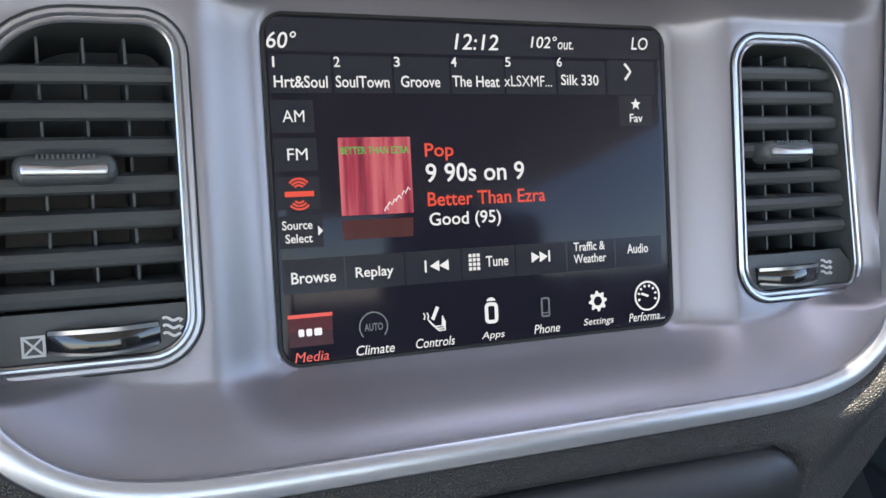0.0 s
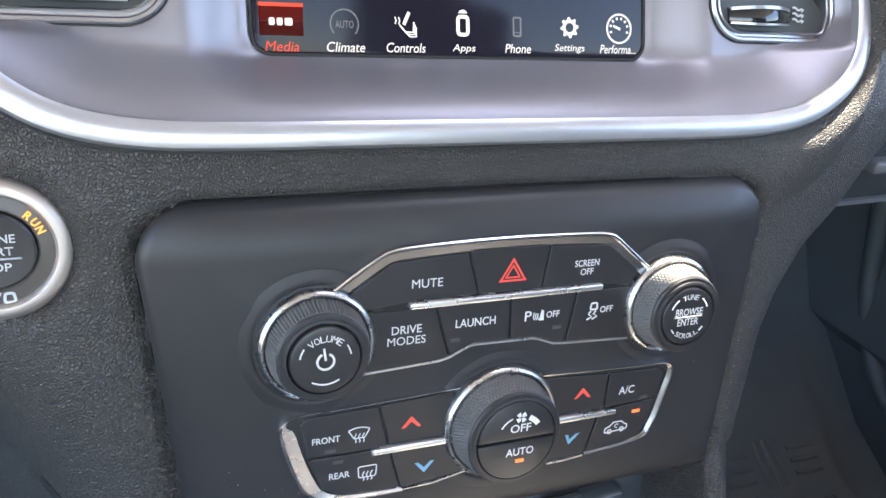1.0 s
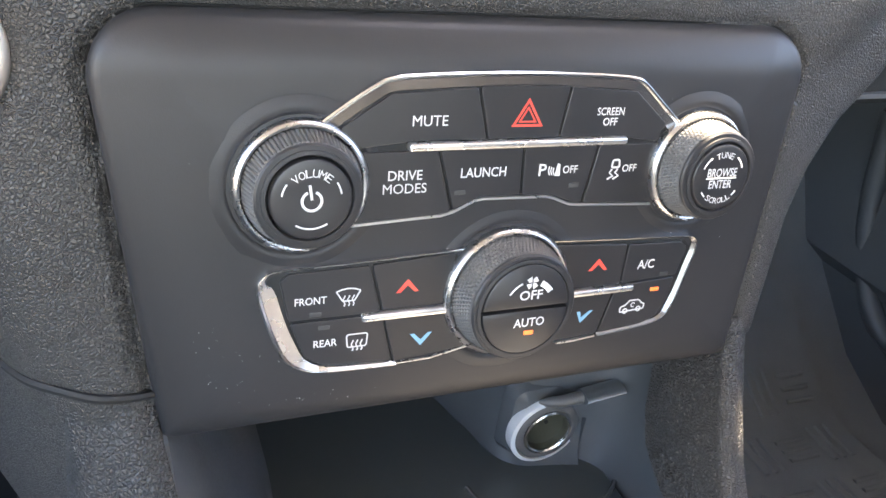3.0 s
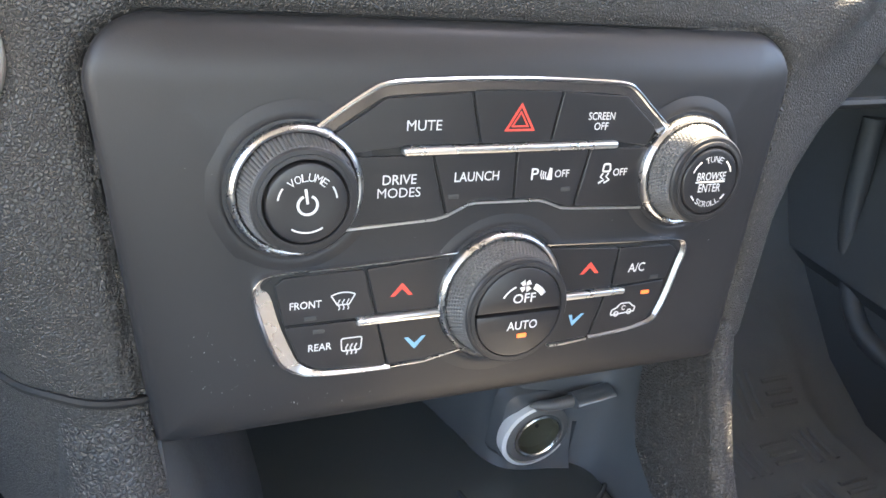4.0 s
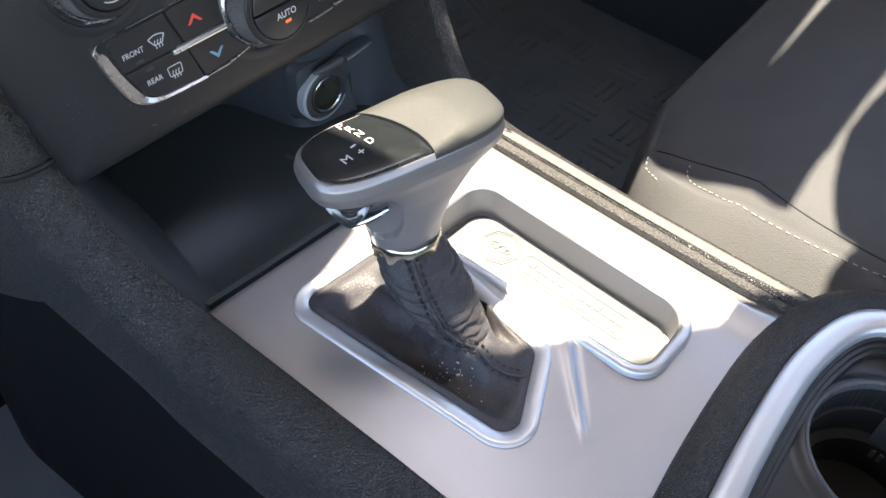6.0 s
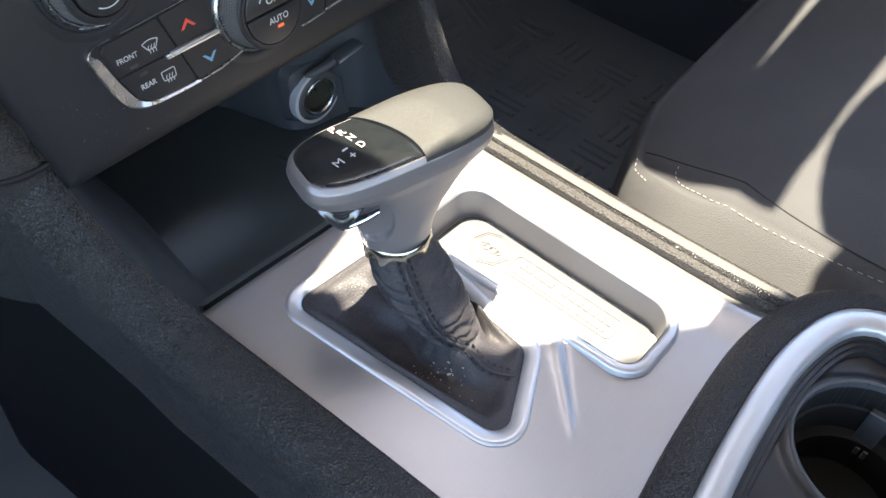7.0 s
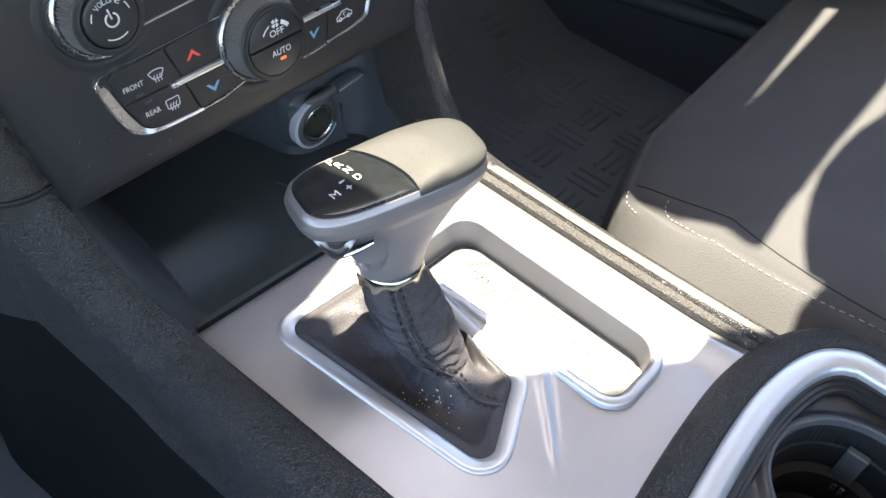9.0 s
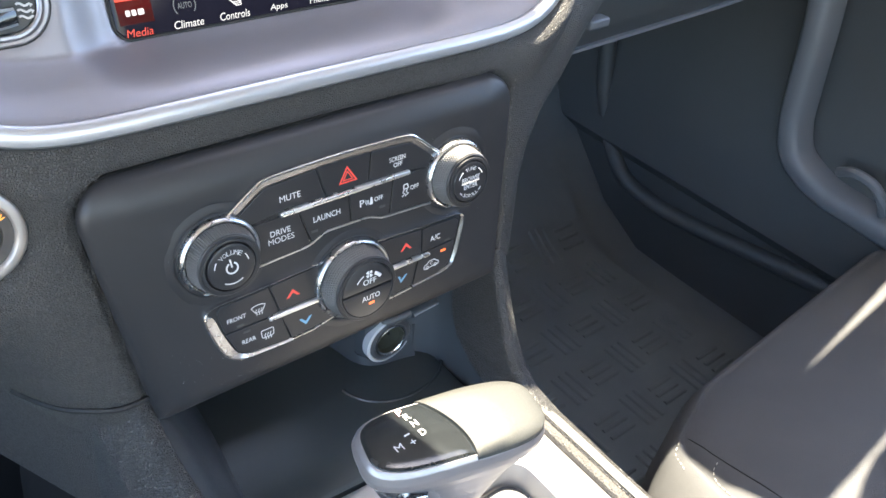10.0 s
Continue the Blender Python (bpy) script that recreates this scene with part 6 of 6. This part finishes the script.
# crumbs caught in the boot
crng = random.Random(11)
bm = bmesh.new()
for k in range(46):
    th = radians(crng.uniform(165, 250))
    q = boot_point(th, crng.uniform(0.78, 0.90))
    if crng.random() < 0.25:
        q = boot_point(radians(crng.uniform(218, 228)), crng.uniform(0.79, 0.82))
    s = crng.uniform(0.0002, 0.0006)
    bmesh.ops.create_icosphere(bm, subdivisions=1, radius=s, matrix=Matrix.Translation(q + Vector((0, 0, 0.6 * s))) @ Matrix.Diagonal((1, crng.uniform(0.5, 1.4), 0.6, 1)))
thing("crumbs", bm, M_GREYPRINT, "pale crumbs and dust caught in the leather boot", "crumbs", kind="stuff")

# ---- cup holder ----
cup = empty("cup_holder", (0.06, -0.14, 0.40), "black cup holder in a silver and leather surround", "cup holder")
CF = Flat(0, 0, 0.4385)
CUPR = [(p.x, p.y) for p in smooth_line([(134, -300, 0), (140, -180, 0), (142, -118, 0), (138, -103, 0), (130, -93.5, 0), (119, -87, 0), (102, -82, 0), (76, -79, 0), (46, -80, 0), (12, -83, 0), (-18, -87, 0), (-60, -94, 0), (-95, -102, 0), (-97, -300, 0)], 6)]
bm = bmesh.new()
loft(bm, [[CF(*p, h) for p in inset(CUPR, d)] for d, h in ((-20.0, -24), (-19.8, -11), (-18.4, -7.6), (-15, -4.6), (-10, -2.0), (-5, -0.3), (-1.5, 0.1), (0.4, -0.3), (1.0, -3))], cap1=False)
part("leather_surround", bm, M_SIDELEATHER, cup, "black leather surround", 0)
bm = bmesh.new()
loft(bm, [[CF(*p, h) for p in inset(CUPR, d)] for d, h in ((0.4, -2), (0.8, 0.8), (2.4, 2.2), (6.5, 2.8), (11.0, 2.2), (13.6, 0.8), (14.8, -1.0), (15.2, -8))], cap1=False)
part("silver_ring", bm, M_RINGSILVER, cup, "satin silver ring")


def cup_height(u, v):
    h = -13.0
    d = math.hypot(u - 68, v + 141)
    h += 3.0 * (1 - sstep(41, 48, d))
    if d < 38.8:
        h = -80
    if u < 22 and v < -126:
        h = -45
    return h


bm = bmesh.new()
field(bm, CF, steps(-90, 130, 2.0), steps(-290, -86, 2.0), cup_height, lambda u, v: inside(CUPR, u, v))
part("liner", bm, M_CUP, cup, sharp=40)
part("cup_rim", lathe(bmesh.new(), CF, 68, -141, [(41.4, -11), (41.0, -9.6), (40.2, -9.2), (39.2, -9.8), (38.8, -14)], 72, False), M_BINSIDE, cup, "grey cup rim")
# Well painted darker than the liner, so its deep shade is in the colour.
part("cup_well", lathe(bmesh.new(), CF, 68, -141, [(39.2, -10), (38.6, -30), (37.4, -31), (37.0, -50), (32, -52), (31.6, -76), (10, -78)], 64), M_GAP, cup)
bm = bmesh.new()
loft(bm, [[CF(*p, h) for p in inset(CUPR, d)] for d, h in ((15.0, -4), (16.6, -4.6), (16.8, -6.8), (18.8, -7.0), (19.2, -9.2), (21.0, -9.4), (21.4, -12.6))], cap1=False)
part("track", bm, M_CUP, cup)

# spring clip inside the cup
bm = bmesh.new()
box(bm, (0.1005, -0.1420, 0.385), (0.1055, -0.1300, 0.412), 0.001)
part("clip", bm, M_BIN, cup, "small grey spring clip")
for k in range(3):
    bm = bmesh.new()
    box(bm, (0.0990, -0.1415 + 0.0042 * k, 0.376), (0.1030, -0.1390 + 0.0042 * k, 0.383), 0.0005)
    part("clip_tooth", bm, M_BIN, cup)

# ---- passenger seat ----
seat = empty("passenger_seat", (0.46, -0.2, 0.12), "dark grey cloth passenger seat", "car seat")
SEATP = rpoly([(196, -520), (760, -520), (760, 60), (720, 160), (330, 138), (241, 108), (194, 30)], [60, 60, 60, 60, 60, 70, 90], 10)


def seat_top(x, y):
    front = sstep(-40, 135, y)
    return 402 - 62 * front - 10 * sstep(280, 340, x) * (1 - sstep(620, 680, x)) * (1 - front)


def flare(x, y, d):
    """Extra spread of the inner bolster towards its foot."""
    return d * sstep(300, 215, x) * sstep(112, 20, y)


def seat_ring(d, drop, out=0.0):
    q = inset(SEATP, d)
    return [Vector(((x - flare(x, y, out)) * 0.001, y * 0.001, (seat_top(x, y) - drop) * 0.001)) for x, y in q]


bm = bmesh.new()
rows = [[Vector(((x - flare(x, y, 52)) * 0.001, y * 0.001, 0.16)) for x, y in inset(SEATP, 14)], [Vector(((x - flare(x, y, 52)) * 0.001, y * 0.001, 0.22)) for x, y in inset(SEATP, 6)]]
for d, drop, out in ((0.5, 100, 50), (0, 78, 46), (0.5, 56, 38), (2, 38, 28), (5.5, 23, 15), (9, 12, 5), (13, 6.4, 0.5), (15, 5.6, 0), (17, 6.2, 0), (19, 4.6, 0), (28, 1.4, 0), (40, 0, 0)):
    rows.append(seat_ring(d, drop, out))
last = rows[-1]
mid = Vector((0.46, -0.20, 0))
for f in (0.85, 0.65, 0.4, 0.15, 0.02):
    ring = []
    for q in last:
        x, y = mid.x + (q.x - mid.x) * f, mid.y + (q.y - mid.y) * f
        ring.append(Vector((x, y, (seat_top(x * 1000, y * 1000) - 2) * 0.001)))
    rows.append(ring)
loft(bm, rows)
CUSHION = BVHTree.FromBMesh(bm)
part("cushion", bm, M_SEAT, seat, sharp=0)
def on_cushion(pts):
    """The line pts (x, y) laid on the cushion's top."""
    out = []
    for q in smooth_line([(x, y, 0) for x, y in pts], 10):
        hit = CUSHION.ray_cast(Vector((q.x, q.y, 0.6)), Vector((0, 0, -1)))[0]
        if hit:
            out.append(hit)
    return out


def sew(line, gap, dash, r, name, m, label):
    bm = bmesh.new()
    gone, on = 0.0, []
    for p, q in zip(line, line[1:]):
        k = max(1, int((q - p).length / 0.0008))
        for i in range(k):
            gone += (q - p).length / k
            if gone % gap < dash:
                on.append(p.lerp(q, i / k) + Vector((0, 0, 0.0005)))
            else:
                if len(on) > 1:
                    tube(bm, on, r, 5)
                on = []
    part(name, bm, m, seat, label)


SEW = [(0.2438, 0.0574), (0.2335, 0.0535), (0.2225, 0.0405), (0.2105, 0.0102), (0.2075, -0.0189), (0.2090, -0.0635), (0.2130, -0.1022), (0.2150, -0.20), (0.2150, -0.32)]
sew(on_cushion(SEW), 0.0062, 0.0043, 0.0004, "stitching", M_THREADL, "pale stitching along the bolster")
sew(on_cushion([(0.2540, 0.0950), (0.2440, 0.0900), (0.2360, 0.0800), (0.2290, 0.0700)]), 0.006, 0.0040, 0.0005, "stitching", M_THREADL, "pale stitching across the corner")
fold = on_cushion([(0.262, 0.092), (0.2560, 0.0760), (0.2480, 0.0550), (0.2380, 0.0250), (0.2290, -0.0100), (0.2230, -0.0500), (0.2210, -0.1100), (0.2210, -0.30)])
part("seam", tube(bmesh.new(), fold, 0.0006, 6), M_THREAD, seat, "dark seam along the bolster")
bm = bmesh.new()
box(bm, (0.21, -0.72, 0.34), (0.71, -0.52, 0.98), 0.05)
part("backrest", bm, M_SEAT, seat)

# ---- floor, footwell and door ----
bm = bmesh.new()
rows = []
for y in steps(-1.2, 0.95, 0.08):
    rows.append([Vector((x, y, 0.10 + 0.45 * sstep(0.45, 0.95, y) * 1.0)) for x in steps(-0.85, 0.80, 0.08)])
loft(bm, rows, cap1=False, closed=False)
thing("floor", bm, M_CARPET, "black carpeted car floor rising to the footwell", "floor", kind="structure", sharp=0)
mat2 = empty("floor_mat", (0.42, 0.30, 0.115), "black ribbed passenger floor mat", "floor mat")
bm = bmesh.new()


def floor_z(y):
    return 0.112 + 0.45 * sstep(0.45, 0.95, y)


rows = []
for y in steps(0.02, 0.62, 0.02):
    rows.append([Vector((x, y, floor_z(y) + e)) for x, e in ((0.17, -0.004), (0.172, 0.004), (0.42, 0.004), (0.655, 0.004), (0.657, -0.004))])
loft(bm, rows, cap1=False, closed=False)
part("sheet", bm, M_CARPET, mat2)
for i in range(9):
    for j in range(7):
        bm = bmesh.new()
        cx, cy = 0.215 + 0.05 * i, 0.10 + 0.07 * j
        horizontal = (i + j) % 2 == 0
        for k in range(3):
            o = (k - 1) * 0.013
            a, b = ((cx - 0.02, cy + o), (cx + 0.02, cy + o)) if horizontal else ((cx + o, cy - 0.024), (cx + o, cy + 0.024))
            pts = [Vector((a[0] + (b[0] - a[0]) * t, a[1] + (b[1] - a[1]) * t, 0)) for t in (0, 0.5, 1)]
            for p in pts:
                p.z = floor_z(p.y) + 0.0038
            tube(bm, pts, 0.0032, 8)
        part("rib_block", bm, M_CARPET, mat2)
# tunnel and bulkhead
bm = bmesh.new()
box(bm, (-0.110, -1.0, 0.09), (0.128, 0.60, 0.36), 0.02)
thing("tunnel", bm, M_CARPET, "black carpeted transmission tunnel", "tunnel", kind="structure")
bm = bmesh.new()
box(bm, (-0.9, 0.86, 0.09), (0.82, 0.92, 0.95), 0.01)
thing("bulkhead", bm, M_CARPET, "black footwell bulkhead", "bulkhead", kind="structure")
glove = empty("glovebox", (0.45, 0.34, 0.57), "dark glovebox under the passenger dashboard", "glovebox")
bm = bmesh.new()
rows = []
for y, z in ((0.90, 0.60), (0.55, 0.555), (0.36, 0.560), (0.335, 0.575), (0.325, 0.600), (0.318, 0.640), (0.310, 0.680), (0.33, 0.74)):
    rows.append([Vector((x, y + 0.02 * sstep(0.5, 0.8, x), z + 0.03 * (x - 0.29))) for x in steps(0.185, 0.80, 0.05)])
loft(bm, rows, cap1=False, closed=False)
part("body", bm, M_DOOR, glove)
bm = bmesh.new()
rows = []
for x in steps(0.24, 0.78, 0.03):
    c = Vector((x, 0.333 + 0.02 * sstep(0.5, 0.8, x), 0.577 + 0.03 * (x - 0.29)))
    rows.append([c + Vector(v) for v in ((0, 0.004, -0.003), (0, -0.003, -0.0018), (0, -0.003, 0.0012), (0, 0.003, 0.002))])
loft(bm, rows, True, True)
part("lip", bm, M_DOORTRIM, glove, "grey lower lip")
bm = bmesh.new()
box(bm, (0.298, 0.312, 0.604), (0.322, 0.330, 0.612), 0.002)
part("latch", bm, M_DOORTRIM, glove, "small grey latch")
door = empty("passenger_door", (0.74, 0.1, 0.15), "dark passenger door panel with a grey pocket trim", "car door")
bm = bmesh.new()
rows = []
for z, dx in ((0.04, 0.0), (0.24, -0.010), (0.262, -0.030), (0.27, -0.030), (0.40, 0.0), (0.60, 0.010), (0.66, -0.03), (0.72, -0.02), (0.76, 0.02)):
    rows.append([Vector((0.735 + dx, y, z)) for y in steps(-1.0, 0.90, 0.1)])
loft(bm, rows, cap1=False, closed=False)
part("panel", bm, M_DOOR, door)
bm = bmesh.new()
tr = smooth_line([(0.700, 0.345, 0.640), (0.700, 0.328, 0.556), (0.700, 0.316, 0.46), (0.700, 0.308, 0.41), (0.700, 0.288, 0.372), (0.700, 0.245, 0.350), (0.700, 0.20, 0.344), (0.700, 0.10, 0.338), (0.700, -0.2, 0.33)], 6)
rows = []
for i, p in enumerate(tr):
    t = (tr[min(i + 1, len(tr) - 1)] - tr[max(0, i - 1)]).normalized()
    n2 = Vector((0, -t.z, t.y))
    rows.append([p + n2 * 0.009 + Vector((0.03, 0, 0)), p + n2 * 0.007, p + n2 * 0.001 + Vector((-0.006, 0, 0)), p - n2 * 0.014 + Vector((-0.005, 0, 0)), p - n2 * 0.021, p - n2 * 0.023 + Vector((0.03, 0, 0))])
loft(bm, rows, cap1=False, closed=False)
part("pocket_trim", bm, M_DOORTRIM, door, "curved grey trim", 0)
bm = bmesh.new()
tube(bm, smooth_line([(0.70, 0.225, 0.392), (0.692, 0.205, 0.404), (0.69, 0.18, 0.402), (0.692, 0.165, 0.388), (0.70, 0.16, 0.37)], 5), 0.006, 8)
part("pull_handle", bm, M_DOORTRIM, door, "grey pull handle")
bm = bmesh.new()
tube(bm, smooth_line([(0.722, 0.62, 0.45), (0.722, 0.60, 0.34), (0.722, 0.575, 0.276), (0.722, 0.54, 0.225), (0.722, 0.50, 0.204), (0.722, 0.41, 0.201), (0.722, 0.217, 0.228), (0.722, 0.10, 0.24)], 6), 0.013, 10)
part("sill_rail", bm, M_DOOR, door)

# ---- unseen overhead sheet, cut to shape the sun patches ----
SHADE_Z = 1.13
# Patches to be sunlit, in millimetres at console height.
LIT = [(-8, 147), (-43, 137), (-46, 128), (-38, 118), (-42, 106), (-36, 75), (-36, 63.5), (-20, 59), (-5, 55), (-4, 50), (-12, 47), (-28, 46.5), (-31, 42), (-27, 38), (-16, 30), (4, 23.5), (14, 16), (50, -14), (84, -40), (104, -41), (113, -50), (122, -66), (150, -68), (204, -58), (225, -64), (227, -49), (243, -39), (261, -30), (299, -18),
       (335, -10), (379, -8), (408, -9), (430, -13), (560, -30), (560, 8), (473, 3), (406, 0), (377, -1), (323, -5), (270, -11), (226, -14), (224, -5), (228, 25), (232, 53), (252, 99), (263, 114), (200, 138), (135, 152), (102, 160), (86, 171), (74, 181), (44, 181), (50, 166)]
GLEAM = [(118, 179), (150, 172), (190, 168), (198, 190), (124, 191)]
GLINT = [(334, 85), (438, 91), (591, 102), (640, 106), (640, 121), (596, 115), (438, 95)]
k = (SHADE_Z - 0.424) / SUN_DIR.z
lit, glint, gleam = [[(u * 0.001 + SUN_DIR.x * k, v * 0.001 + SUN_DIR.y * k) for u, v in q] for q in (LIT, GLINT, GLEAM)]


# Sheet added above the view; sunlight passes only through the patch openings.
roof = empty("roof", (0, -0.5, SHADE_Z), "unseen grey sheet whose cut openings shape the sun patches", "roof", kind="structure")
cu = bpy.data.curves.new("sun_mask_outline", "CURVE")
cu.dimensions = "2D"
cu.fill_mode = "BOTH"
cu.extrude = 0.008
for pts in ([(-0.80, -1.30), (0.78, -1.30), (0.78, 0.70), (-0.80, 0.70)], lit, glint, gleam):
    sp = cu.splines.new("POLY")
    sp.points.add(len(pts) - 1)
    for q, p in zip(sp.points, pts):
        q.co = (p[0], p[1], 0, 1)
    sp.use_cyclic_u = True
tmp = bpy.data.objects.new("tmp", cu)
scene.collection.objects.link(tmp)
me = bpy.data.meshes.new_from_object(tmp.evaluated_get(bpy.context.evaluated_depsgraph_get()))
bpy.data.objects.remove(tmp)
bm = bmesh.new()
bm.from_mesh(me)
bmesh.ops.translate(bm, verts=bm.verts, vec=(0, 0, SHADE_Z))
part("sun_mask", bm, M_SUNMASK, roof, sharp=30)

# ---- unseen wall, side panel and ground, added for the light inside ----
# Added behind the camera to keep horizon light off the dashboard.
bm = bmesh.new()
box(bm, (-0.80, -1.30, 0.10), (0.78, -1.20, 0.60), 0.03)
thing("rear_light_block", bm, M_SEAT, "unseen dark grey wall added to cut light from the rear", "wall", kind="structure")
# Panel added out of view; its height limits light from the driver's side.
bm = bmesh.new()
rows = []
for z, dx in ((0.10, 0.0), (0.24, 0.015), (0.40, 0.0), (0.50, 0.02), (0.52, 0.01), (0.53, -0.03)):
    rows.append([Vector((-0.78 + dx, y, z)) for y in steps(-1.2, 0.90, 0.1)])
loft(bm, rows, cap1=False, closed=False)
thing("driver_side_block", bm, M_DOOR, "unseen dark panel, its height set to limit side light", "car door")
# Unseen pale plane added as a reflector; it bounces warm sunlight inside.
bm = bmesh.new()
g = 400.0
verts = [bm.verts.new(p) for p in ((-g, -g, -0.28), (g, -g, -0.28), (g, g, -0.28), (-g, g, -0.28))]
bm.faces.new(verts)
thing("ground", bm, M_GROUND, "unseen ground plane added to bounce sunlight into the cabin", "ground", kind="structure")
# Near-black panel added to paint the driver's footwell as deep shade.
bm = bmesh.new()
rows = []
for y, z in ((0.36, 0.69), (0.345, 0.62), (0.35, 0.50), (0.38, 0.36), (0.42, 0.22), (0.46, 0.09)):
    rows.append([Vector((x, y, z)) for x in steps(-0.80, -0.135, 0.07)])
loft(bm, rows, cap1=False, closed=False)
thing("footwell_shade_panel", bm, M_FOOTSHADE, "near-black panel standing in for the shaded driver's footwell", "dashboard", kind="structure")
